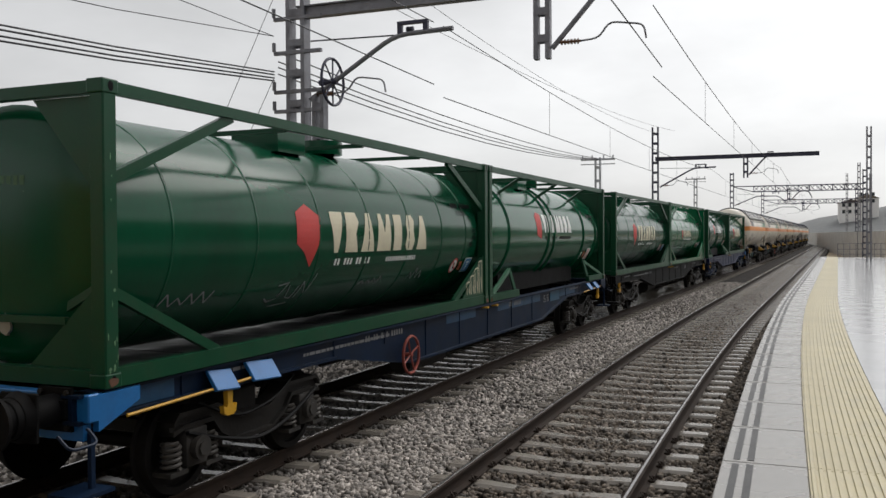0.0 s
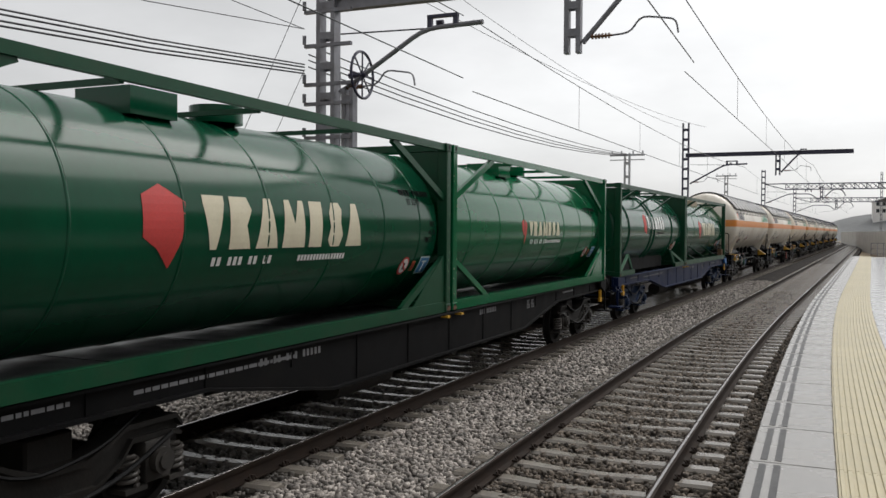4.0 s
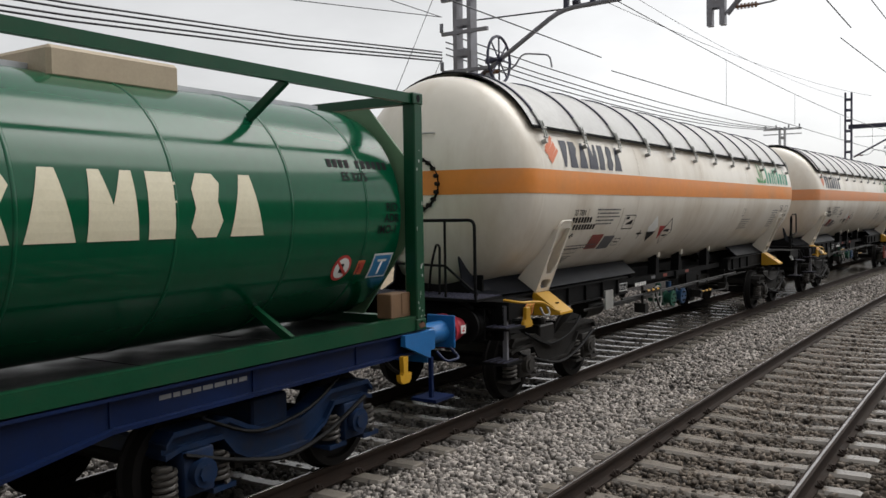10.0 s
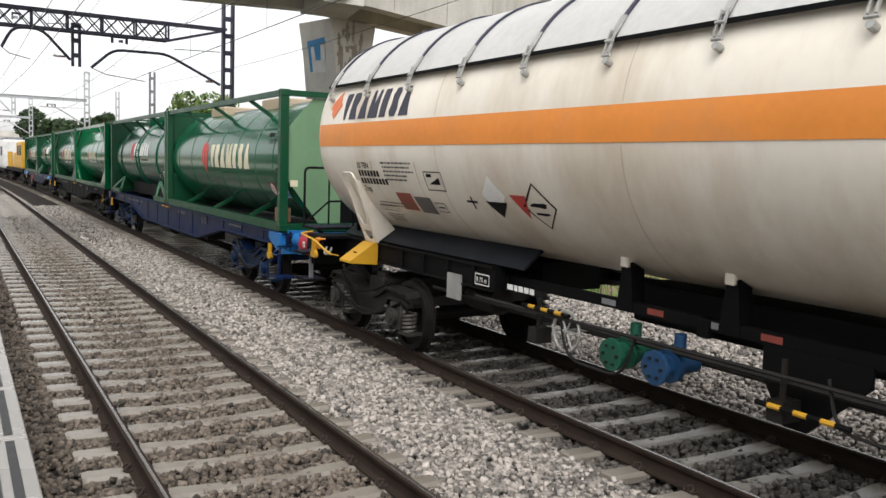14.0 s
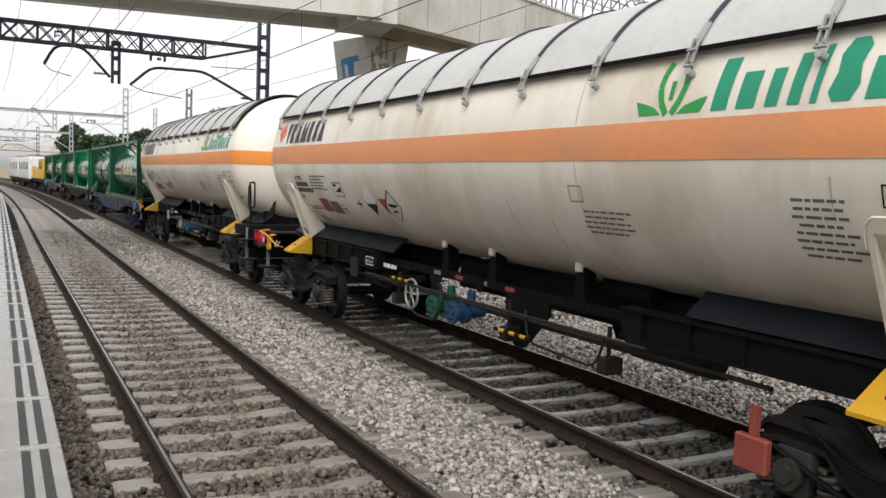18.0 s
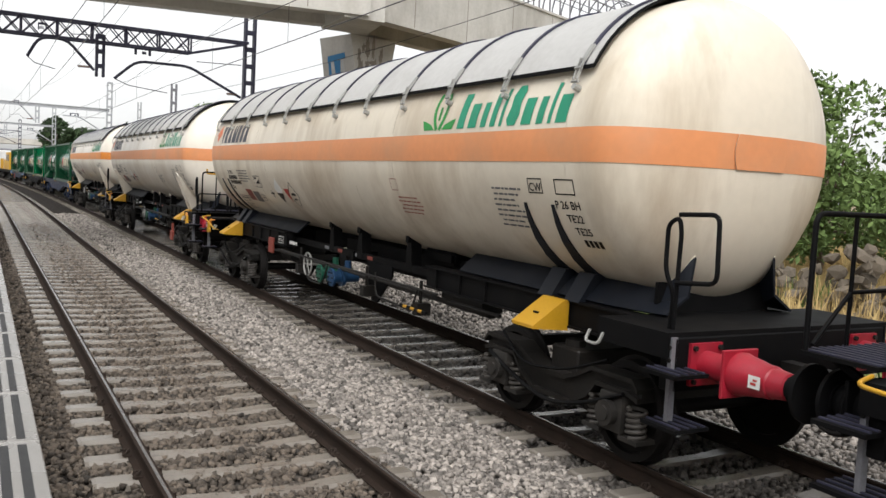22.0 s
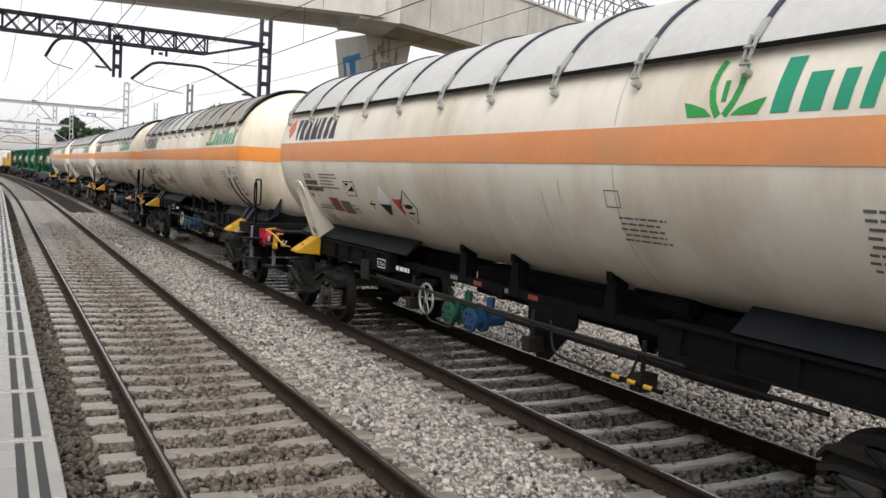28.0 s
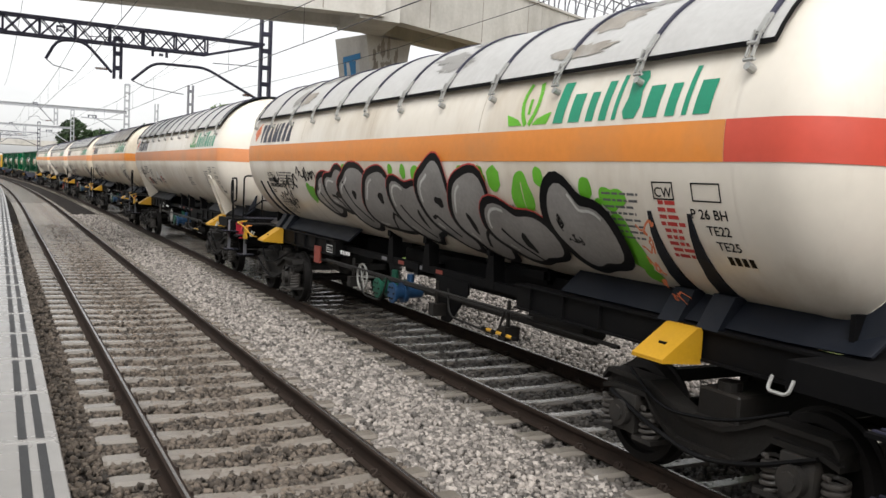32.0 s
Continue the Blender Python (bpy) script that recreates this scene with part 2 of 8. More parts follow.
M["shield_dark"] = mat("dark_wet_sunshield", (0.24, 0.232, 0.215), 0.45, var=0.2, scale=1.5, dirt=(0.22, 0.21, 0.20), dscale=2.0, damount=0.6)
M["shield_brown"] = mat("brown_sunshield_grime", (0.26, 0.235, 0.20), 0.6, var=0.3, scale=3, dirt=(0.36, 0.35, 0.33), dscale=4, damount=0.8)
M["black"] = mat("black_underframe_paint", (0.0035, 0.0035, 0.004), 0.65, spec=0.12, var=0.3, scale=2.5, dirt=(0.010, 0.009, 0.008), dscale=2.0, damount=0.6)
M["slate"] = mat("slate_blue_saddle_paint", (0.008, 0.010, 0.015), 0.5, spec=0.2, var=0.2, scale=2, dirt=(0.024, 0.024, 0.026), dscale=2.0, damount=0.5)
M["bogie"] = mat("grimy_bogie_steel", (0.011, 0.010, 0.009), 0.55, spec=0.3, var=0.35, scale=5, dirt=(0.018, 0.014, 0.011), dscale=4, damount=0.7, bump=0.004, bscale=30)
M["bogie_blue"] = mat("blue_bogie_paint", (0.004, 0.017, 0.052), 0.5, spec=0.25, var=0.3, scale=5, dirt=(0.02, 0.02, 0.024), dscale=4, damount=0.8)
M["wheel"] = mat("dark_wheel_steel", (0.008, 0.007, 0.0065), 0.7, spec=0.2, var=0.3, scale=6)
M["blue"] = mat("blue_underframe_paint", (0.0015, 0.010, 0.050), 0.45, spec=0.25, var=0.25, scale=2, dirt=(0.005, 0.009, 0.026), dscale=1.8, damount=0.8)
M["band_blue"] = mat("worn_blue_sill_paint", (0.008, 0.055, 0.125), 0.45, var=0.3, scale=3, dirt=(0.02, 0.05, 0.075), dscale=3, damount=0.8)
M["plate_blue"] = mat("pale_blue_number_panel", (0.012, 0.085, 0.15), 0.45, var=0.3, scale=3, dirt=(0.02, 0.05, 0.075), dscale=3, damount=0.8)
M["dark_navy"] = mat("dark_navy_underframe_paint", (0.002, 0.011, 0.032), 0.5, spec=0.2, var=0.3, scale=2, dirt=(0.006, 0.008, 0.012), dscale=1.8, damount=0.8)
M["sky_blue"] = mat("bright_blue_headstock_paint", (0.012, 0.13, 0.36), 0.4, var=0.15, scale=3, dirt=(0.015, 0.06, 0.15), dscale=3, damount=0.6)
M["red"] = mat("red_buffer_paint", (0.34, 0.012, 0.028), 0.42, var=0.2, scale=4, dirt=(0.16, 0.02, 0.03), dscale=4, damount=0.6)
M["yellow"] = mat("yellow_safety_paint", (0.52, 0.28, 0.014), 0.45, var=0.14, scale=3, dirt=(0.40, 0.22, 0.03), dscale=3, damount=0.6)
M["steel_pale"] = mat("bare_pale_steel", (0.38, 0.38, 0.36), 0.5, metal=0.4, var=0.2, scale=4)
M["dark"] = mat("black_lettering", (0.006, 0.006, 0.007), 0.4, spec=0.06, var=0.12, scale=4)
M["navy"] = mat("navy_lettering", (0.02, 0.022, 0.04), 0.45, var=0.12, scale=4)
M["cream"] = mat("cream_lettering", (0.62, 0.57, 0.42), 0.5, var=0.12, scale=3, dirt=(0.40, 0.36, 0.25), dscale=3, damount=0.6)
M["white_ink"] = mat("white_lettering", (0.72, 0.72, 0.70), 0.5, var=0.1, scale=4)
M["red_logo"] = mat("faded_red_emblem", (0.45, 0.035, 0.03), 0.5, var=0.2, scale=3)
M["salmon"] = mat("orange_emblem", (0.62, 0.17, 0.07), 0.5, var=0.15, scale=3)
M["fgreen"] = mat("teal_green_lettering", (0.01, 0.25, 0.14), 0.45, var=0.12, scale=3)
M["lime"] = mat("lime_green_paint", (0.12, 0.42, 0.02), 0.5, var=0.2, scale=3)
M["spray_grey"] = mat("silver_spray_paint", (0.24, 0.23, 0.22), 0.4, var=0.3, scale=1.5)
M["spray_white"] = mat("white_spray_paint", (0.55, 0.55, 0.53), 0.5, var=0.2, scale=3)
M["maroon"] = mat("faded_red_placard", (0.24, 0.05, 0.035), 0.55, var=0.25, scale=6)
M["grey_plate"] = mat("dark_grey_placard", (0.10, 0.10, 0.105), 0.55, var=0.25, scale=6)
M["sign_blue"] = mat("blue_sign", (0.03, 0.20, 0.42), 0.4, var=0.12, scale=5)
M["tan"] = mat("tan_box_paint", (0.36, 0.29, 0.20), 0.6, var=0.15, scale=3, dirt=(0.22, 0.17, 0.12), dscale=3, damount=0.6)
M["brown_box"] = mat("brown_cabinet", (0.16, 0.09, 0.045), 0.6, var=0.2, scale=5)
M["grass"] = mat("dry_grass_blades", (0.46, 0.34, 0.15), 0.9, var=0.4, scale=1, island=1.0)
M["grass_green"] = mat("green_grass_blades", (0.12, 0.19, 0.05), 0.9, var=0.4, scale=1, island=1.0)
M["leaf"] = mat("tree_leaves", (0.12, 0.18, 0.055), 0.75, var=0.55, scale=0.8, island=1.0, spec=0.25)
M["leaf_dark"] = mat("dark_tree_leaves", (0.04, 0.065, 0.03), 0.8, var=0.5, scale=0.8, island=1.0, spec=0.2)
M["bark"] = mat("bark", (0.12, 0.09, 0.065), 0.95, var=0.3, scale=6, bump=0.02, bscale=12)
M["wood_end"] = mat("sawn_sleeper_end", (0.19, 0.12, 0.07), 0.9, var=0.4, scale=5, objvar=0.8, bump=0.006, bscale=40)
M["rubble"] = mat("broken_stone_rubble", (0.115, 0.094, 0.07), 0.9, var=0.35, scale=3, objvar=0.7, bump=0.01, bscale=20)
M["purple"] = mat("purple_container_paint", (0.14, 0.035, 0.22), 0.5, var=0.15, scale=0.5, dirt=(0.10, 0.03, 0.15), dscale=0.8, damount=0.6)
M["brickish"] = mat("pale_brick_stack", (0.42, 0.30, 0.22), 0.85, var=0.25, scale=4)
# Grey instead of scrub colour: the hill's haze is painted in.
M["far"] = mat("far_hill_haze_grey", (0.14, 0.145, 0.145), 0.95, var=0.25, scale=0.05, bump=0.3, bscale=0.5)
# Paled to make up for missing haze and light on far walls.
M["far_wall"] = mat("far_wall_haze_paled", (0.72, 0.71, 0.70), 0.85, var=0.1, scale=0.3)
M["glass"] = mat("dark_window_glass", (0.02, 0.025, 0.03), 0.08, var=0.1, scale=1)
M["grey_loco"] = mat("pale_grey_vehicle_paint", (0.55, 0.55, 0.54), 0.4, var=0.12, scale=1.0, dirt=(0.30, 0.29, 0.27), dscale=1.5, damount=0.5)

# ---- small tools ----
def B():
    return bmesh.new()


def box(bm, x0, x1, y0, y1, z0, z1, m=None):
    vs = [bm.verts.new(Vector(p) if m is None else m @ Vector(p)) for p in
          ((x0, y0, z0), (x1, y0, z0), (x1, y1, z0), (x0, y1, z0), (x0, y0, z1), (x1, y0, z1), (x1, y1, z1), (x0, y1, z1))]
    for f in ((3, 2, 1, 0), (4, 5, 6, 7), (0, 1, 5, 4), (1, 2, 6, 5), (2, 3, 7, 6), (3, 0, 4, 7)):
        bm.faces.new([vs[i] for i in f])
    return bm


def bevelled(bm, w=0.01, seg=2):
    bmesh.ops.bevel(bm, geom=bm.edges[:], offset=w, segments=seg, affect="EDGES", profile=0.5)
    return bm


def ring_frame(d):
    d = Vector(d).normalized()
    a = d.orthogonal().normalized() if abs(d.z) > 0.95 else Vector((0, 0, 1)).cross(d).normalized()
    return a, d.cross(a).normalized()


def loft(bm, rings, cap=True, closed=True):
    """Joins rings of points into a skin."""
    rows = [[bm.verts.new(p) for p in r] for r in rings]
    n = len(rows[0])
    for a, b in zip(rows, rows[1:]):
        for i in range(n if closed else n - 1):
            j = (i + 1) % n
            bm.faces.new((a[i], a[j], b[j], b[i]))
    if cap and closed:
        bm.faces.new(rows[0][::-1])
        bm.faces.new(rows[-1])
    return bm


def rod(bm, p0, p1, r, n=10, r1=None):
    p0, p1 = Vector(p0), Vector(p1)
    a, b = ring_frame(p1 - p0)
    r1 = r if r1 is None else r1
    return loft(bm, [[p + q * (a * math.cos(t) + b * math.sin(t)) for t in (2 * math.pi * i / n for i in range(n))] for p, q in ((p0, r), (p1, r1))])


def pipe(bm, pts, r, n=8):
    """A bent tube along points."""
    pts = [Vector(p) for p in pts]
    rings = []
    a = None
    for i, p in enumerate(pts):
        d = (pts[min(i + 1, len(pts) - 1)] - pts[max(i - 1, 0)]).normalized()
        if a is None:
            a = ring_frame(d)[0]
        a = (a - d * a.dot(d)).normalized()
        b = d.cross(a)
        rings.append([p + r * (a * math.cos(t) + b * math.sin(t)) for t in (2 * math.pi * k / n for k in range(n))])
    return loft(bm, rings)


def arc(pts, k=5, most=9.0):
    """Rounds the inner corners of a line of points."""
    pts = [Vector(p) for p in pts]
    out = [pts[0]]
    for a, b, c in zip(pts, pts[1:], pts[2:]):
        d = min((a - b).length * 0.45, (c - b).length * 0.45, most)
        p, q = b + (a - b).normalized() * d, b + (c - b).normalized() * d
        out += [p.lerp(b, t).lerp(b.lerp(q, t), t) for t in (i / k for i in range(k + 1))]
    return out + [pts[-1]]


def bar(bm, p0, p1, w, h):
    """A square bar from point to point, w across and h high."""
    p0, p1 = Vector(p0), Vector(p1)
    a, b = ring_frame(p1 - p0)
    return loft(bm, [[p + a * sx * w / 2 + b * sy * h / 2 for sx, sy in ((-1, -1), (1, -1), (1, 1), (-1, 1))] for p in (p0, p1)])


def prism(bm, poly, axis, lo, hi):
    """A flat outline pulled out along an axis. poly: pairs in the two other axes, in their order."""
    def at(p, v):
        q = list(p)
        q.insert("xyz".index(axis), v)
        return q
    return loft(bm, [[at(p, lo) for p in poly], [at(p, hi) for p in poly]])


def mesh_of(bm, name, smooth=None):
    bmesh.ops.recalc_face_normals(bm, faces=bm.faces[:])
    me = bpy.data.meshes.new(name)
    bm.to_mesh(me)
    bm.free()
    if smooth:
        me.polygons.foreach_set("use_smooth", [True] * len(me.polygons))
        me.set_sharp_from_angle(angle=radians(smooth))
    return me


def islands(bm):
    """The loose pieces of a mesh, each as a mesh of its own."""
    left, out = set(bm.verts), []
    while left:
        todo, seen = [left.pop()], []
        while todo:
            v = todo.pop()
            seen.append(v)
            for e in v.link_edges:
                o = e.other_vert(v)
                if o in left:
                    left.discard(o)
                    todo.append(o)
        nb = bmesh.new()
        new_of = {v: nb.verts.new(v.co) for v in seen}
        for f in {f for v in seen for f in v.link_faces}:
            nb.faces.new([new_of[v] for v in f.verts])
        out.append(nb)
    bm.free()
    return out


def part(name, bm, material, parent=None, label="", smooth=None, split=False):
    """One mesh object under a thing or a part (or, with no parent, a thing of its own); split: one for each loose piece."""
    if split:
        return [part(name, b, material, parent, label, smooth) for b in islands(bm)]
    me = mesh_of(bm, name, smooth)
    me.materials.append(M[material])
    ob = new(name, me)
    ob.parent = parent
    if label:
        ob["label"] = label
    return ob


def piece(name, me, parent, m):
    """A repeated piece that shares its mesh."""
    ob = new(name, me)
    ob.parent = parent
    ob.matrix_basis = m
    return ob


def thing(name, label, category, group="", kind=""):
    return tagged(new(name), label, category, group, kind)


# ---- the line: two tracks that share one course ----
TRACK_NEAR, TRACK_FAR, HALF_GAUGE = -2.18, -6.14, 0.87


def course(y):
    """How far the line swings towards the platform at y, and its slope there."""
    if y > 30:
        return 1.035 + 0.069 * (y - 30), 0.069
    if y > 0:
        return 0.00115 * y * y, 0.0023 * y
    if y > -5:
        return 0.0, 0.0
    if y > -45:
        return 0.0085 * (y + 5), 0.0085
    d = -45 - y
    return -0.34 - 0.0085 * d + 0.0003 * d * d, 0.0085 - 0.0006 * d


def on_line(x, y, z=0.0, turn=True):
    o, s = course(y)
    return pose(x + o, y, z, 0, 0, -math.degrees(math.atan(s)) if turn else 0)


def swept(bm, profile, ys, closed=True):
    """A profile of x, z carried along the line."""
    return loft(bm, [[(x + course(y)[0], y, z) for x, z in profile] for y in ys], closed=closed, cap=closed)


YS = [-240 + 6 * i for i in range(26)] + [-84 + 3 * i for i in range(62)] + [105 + 9 * i for i in range(18)]

# ---- ground and tracks ----
def ground():
    bm = B()
    prof = [(-2500, -0.25), (-400, -0.22), (-60, -0.22), (-30, -0.22), (-15.2, -0.22), (-13.4, -0.64), (-9.4, -0.72), (2500, -0.75)]
    bmesh.ops.recalc_face_normals(swept(bm, prof, [-2500, -900] + YS + [600, 2500], closed=False), faces=bm.faces[:])
    tagged(part("ground", bm, "soil"), "dry bare soil with straw-coloured patches beside the line", "ground", kind="structure")
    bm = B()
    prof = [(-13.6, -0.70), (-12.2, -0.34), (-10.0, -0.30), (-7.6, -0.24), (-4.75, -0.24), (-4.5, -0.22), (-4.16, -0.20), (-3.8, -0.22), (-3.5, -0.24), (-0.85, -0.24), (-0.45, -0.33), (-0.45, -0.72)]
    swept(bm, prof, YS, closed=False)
    tagged(part("ballast_bed", bm, "ballast"), "near-black ballast bed under both tracks, the shade of stone gaps in its colour", "ballast", kind="structure")


def scatter_stones(name, material, spots, label):
    """Loose broken stones, each an uneven block, in one mesh."""
    rng = np.random.default_rng(5)
    n = len(spots)
    cube = np.array([(x, y, z) for x in (-1, 1) for y in (-1, 1) for z in (-1, 1)], float)
    quads = np.array([(0, 1, 3, 2), (4, 6, 7, 5), (0, 4, 5, 1), (2, 3, 7, 6), (0, 2, 6, 4), (1, 5, 7, 3)])
    size = rng.uniform(0.017, 0.034, (n, 1, 1)) * rng.uniform(0.65, 1.2, (n, 1, 3))
    v = cube[None] * size * rng.uniform(0.55, 1.15, (n, 8, 3))
    a, b = rng.uniform(0, 6.28, n), rng.uniform(-0.7, 0.7, n)
    ca, sa, cb, sb = np.cos(a)[:, None], np.sin(a)[:, None], np.cos(b)[:, None], np.sin(b)[:, None]
    x, y, z = v[..., 0], v[..., 1] * cb - v[..., 2] * sb, v[..., 1] * sb + v[..., 2] * cb
    v = np.stack([x * ca - y * sa, x * sa + y * ca, z], -1) + spots[:, None]
    f = (quads[None] + 8 * np.arange(n)[:, None, None]).reshape(-1, 4)
    me = bpy.data.meshes.new(name)
    me.vertices.add(n * 8)
    me.vertices.foreach_set("co", v.ravel())
    me.loops.add(len(f) * 4)
    me.loops.foreach_set("vertex_index", f.ravel())
    me.polygons.add(len(f))
    me.polygons.foreach_set("loop_start", np.arange(0, len(f) * 4, 4))
    me.update(calc_edges=True)
    me.materials.append(M[material])
    tagged(new(name, me), label, "ballast", kind="stuff")


def stones():
    rng = np.random.default_rng(3)
    off = np.vectorize(lambda y: course(y)[0])

    def spots(x0, x1, y0, y1, per):
        n = int((x1 - x0) * abs(y1 - y0) * per)
        x, y = rng.uniform(x0, x1, n), rng.uniform(y0, y1, n)
        bank = np.interp(x, [-13.6, -12.2, -10.0, -7.6, -4.75, -4.5, -4.16, -3.8, -3.5, -0.85, -0.45], [-0.69, -0.33, -0.29, -0.225, -0.225, -0.20, -0.185, -0.20, -0.225, -0.225, -0.32])
        return np.stack([x + off(y), y, bank + rng.uniform(-0.016, 0.022, n)], 1)

    mid = [spots(-4.95, -3.35, a, b, d) for a, b, d in ((3, 12, 640), (12, 26, 330), (26, 48, 140), (-12, -3, 780), (-26, -12, 420), (-48, -26, 140), (-3, 3, 260))]
    far = [spots(-12.3, -7.55, a, b, d) for a, b, d in ((2, 14, 200), (14, 28, 90), (-14, -2, 280), (-26, -14, 110), (-2, 2, 220))]
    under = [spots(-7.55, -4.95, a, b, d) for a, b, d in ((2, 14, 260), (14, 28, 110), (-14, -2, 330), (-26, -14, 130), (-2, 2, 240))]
    scatter_stones("ballast_stones", "stone_shaded", np.concatenate(under), "dark crushed stones under the goods train, its shade in their colour")
    scatter_stones("ballast_stones", "stone", np.concatenate(mid + far), "loose pale grey crushed stones between the tracks")
    near = [spots(-3.35, -0.5, a, b, d) + np.array([0, 0, 0.004]) for a, b, d in ((-5, 5, 330), (5, 14, 430), (14, 26, 230), (26, 40, 90), (-14, -5, 560), (-26, -14, 330), (-40, -26, 110))]
    scatter_stones("ballast_stones", "stone_brown", np.concatenate(near), "brownish rust-stained crushed stones between the sleepers")


def sleeper_mesh():
    bm = B()
    rings = []
    for x, w, top in ((-1.3, 0.085, -0.165), (-1.27, 0.098, -0.155), (-0.62, 0.100, -0.165), (-0.3, 0.085, -0.182), (0.3, 0.085, -0.182), (0.62, 0.100, -0.165), (1.27, 0.098, -0.155), (1.3, 0.085, -0.165)):
        rings.append([(x, -w - 0.02, -0.34), (x, w + 0.02, -0.34), (x, w + 0.012, top - 0.03), (x, w - 0.02, top), (x, -w + 0.02, top), (x, -w - 0.012, top - 0.03)])
    loft(bm, rings)
    me = mesh_of(bm, "sleeper")
    me.materials.append(M["sleeper"])
    return me


def clip_mesh():
    bm = B()
    box(bm, 0.045, 0.105, -0.06, 0.06, -0.16, -0.135)
    pipe(bm, [(0.11, -0.04, -0.15), (0.085, -0.045, -0.115), (0.06, 0, -0.11), (0.085, 0.045, -0.115), (0.12, 0.04, -0.15)], 0.011, 6)
    rod(bm, (0.10, 0, -0.15), (0.10, 0, -0.10), 0.016, 6)
    me = mesh_of(bm, "fastening")
    me.materials.append(M["clip"])
    return me


RAIL_FOOT = [(-0.075, -0.172), (0.075, -0.172), (0.075, -0.160), (0.022, -0.145), (0.010, -0.125), (0.010, -0.052), (0.034, -0.040), (0.036, -0.010), (0.024, -0.0015),
             (-0.024, -0.0015), (-0.036, -0.010), (-0.034, -0.040), (-0.010, -0.052), (-0.010, -0.125), (-0.022, -0.145), (-0.075, -0.160)]
RAIL_HEAD = [(-0.014, -0.0012), (0.014, -0.0012), (0.012, 0.0010), (-0.012, 0.0010)]


def track(cx, label, sleeper, clip):
    t = thing("railway_track", label, "railway track", "tracks past the platform")
    for s in (-1, 1):
        x = cx + s * HALF_GAUGE
        r = part("rail", swept(B(), [(x + a, b) for a, b in RAIL_FOOT], YS), "rail", t, "rust-brown steel rail", 40)
        part("running_surface", swept(B(), [(x + a, b) for a, b in RAIL_HEAD], YS), "rail_head", r, "polished steel rail head", 40)
    near = [y * 0.6 for y in range(-100, 130)]
    for i, y in enumerate(near):
        piece("sleeper", sleeper, t, on_line(cx, y + random.uniform(-0.02, 0.02), random.uniform(-0.008, 0.0)) @ pose(0, 0, 0, 0, 0, random.uniform(-0.5, 0.5)))
        if -11 < y < 11:
            for s in (-1, 1):
                for q in (0, 180):
                    piece("fastening", clip, t, on_line(cx + s * HALF_GAUGE, y) @ pose(0, 0, 0, 0, 0, q))
    bm = B()
    for i in list(range(-360, -100)) + list(range(130, 400)):
        m = on_line(cx, i * 0.6)
        box(bm, -1.3, 1.3, -0.095, 0.095, -0.3, -0.16, m)
    far = part("far_sleepers", bm, "sleeper", t)
    far["kind"] = "stuff"


# ---- platform ----
EDGE, PLAT_Z = -0.43, 0.53


def platform():
    bm = B()
    ys = [y for y in YS if -130 <= y <= 76] + [76.5]
    swept(bm, [(EDGE + 0.10, -0.75), (EDGE + 0.10, 0.30), (EDGE + 0.02, 0.34), (EDGE + 0.02, 0.455), (14.0, 0.455), (14.0, -0.75)], ys)
    p = tagged(part("platform", bm, "concrete"), "long low station platform with a pale concrete edge", "platform", kind="structure")
    L = 1.36
    slab, strip, tile = [], [], []
    bm = bevelled(box(B(), 0, 0.655, -L / 2 + 0.008, L / 2 - 0.008, -0.07, 0.0), 0.008, 1)
    slab = mesh_of(bm, "edge_slab")
    slab.materials.append(M["slab"])
    bm = B()
    for x in (0.085, 0.195):
        box(bm, x, x + 0.055, -L / 2 + 0.07, L / 2 - 0.07, -0.01, 0.0035)
    strip = mesh_of(bm, "grip_strip")
    strip.materials.append(M["strip"])
    bm = B()
    box(bm, 0, 0.78, -L / 2 + 0.006, L / 2 - 0.006, -0.07, -0.012)
    for i in range(13):
        x = 0.015 + i * 0.0585
        prism(bm, [(x, -0.013), (x + 0.036, -0.013), (x + 0.032, 0.004), (x + 0.004, 0.004)], "y", -L / 2 + 0.006, L / 2 - 0.006)
    tile = mesh_of(bm, "tactile_tile")
    tile.materials.append(M["tactile"])
    bm = box(B(), 0, 1.35, -L / 2 + 0.002, L / 2 - 0.002, -0.07, -0.002)
    pav = mesh_of(bm, "paving_slab")
    pav.materials.append(M["paving"])
    for i in range(-60, 56):
        y = 6.71 + (i - 5) * L
        if y > 75.5:
            continue
        m = on_line(EDGE, y, PLAT_Z)
        piece("edge_slab", slab, p, m)
        piece("grip_strip", strip, p, m)
        piece("tactile_tile", tile, p, m @ pose(0.66, 0, 0))
        if -16 < i < 54:
            for k in range(6):
                piece("paving_slab", pav, p, m @ pose(1.445 + 1.352 * k, 0, 0))


def shade_wall():
    """An unseen plain wall, added to darken reflections and light on the train."""
    bm = B()
    box(bm, 11.6, 12.0, -75, 58, 0.45, 6.4)
    tagged(part("wall_unseen", bm, "plaster"), "unseen plain brown wall added behind the platform to shade the train side", "wall", kind="structure")


ground()
shade_wall()
_sl, _cl = sleeper_mesh(), clip_mesh()
track(TRACK_NEAR, "empty ballasted railway track with concrete sleepers beside the platform", _sl, _cl)
track(TRACK_FAR, "ballasted railway track with concrete sleepers under the goods train", _sl, _cl)
platform()
stones()

# ---- lettering and signs on curved tanks ----
class Skin:
    """The side of a lying tank: u runs along it, v is the length up its curve from the height of its axis."""
    def __init__(self, radius, axis, shift=0.0):
        self.r, self.z, self.shift = radius, axis, shift

    def at(self, u, v, lift=0.004):
        a = v / self.r
        return ((self.r + lift) * math.cos(a), u + self.shift, self.z + (self.r + lift) * math.sin(a))


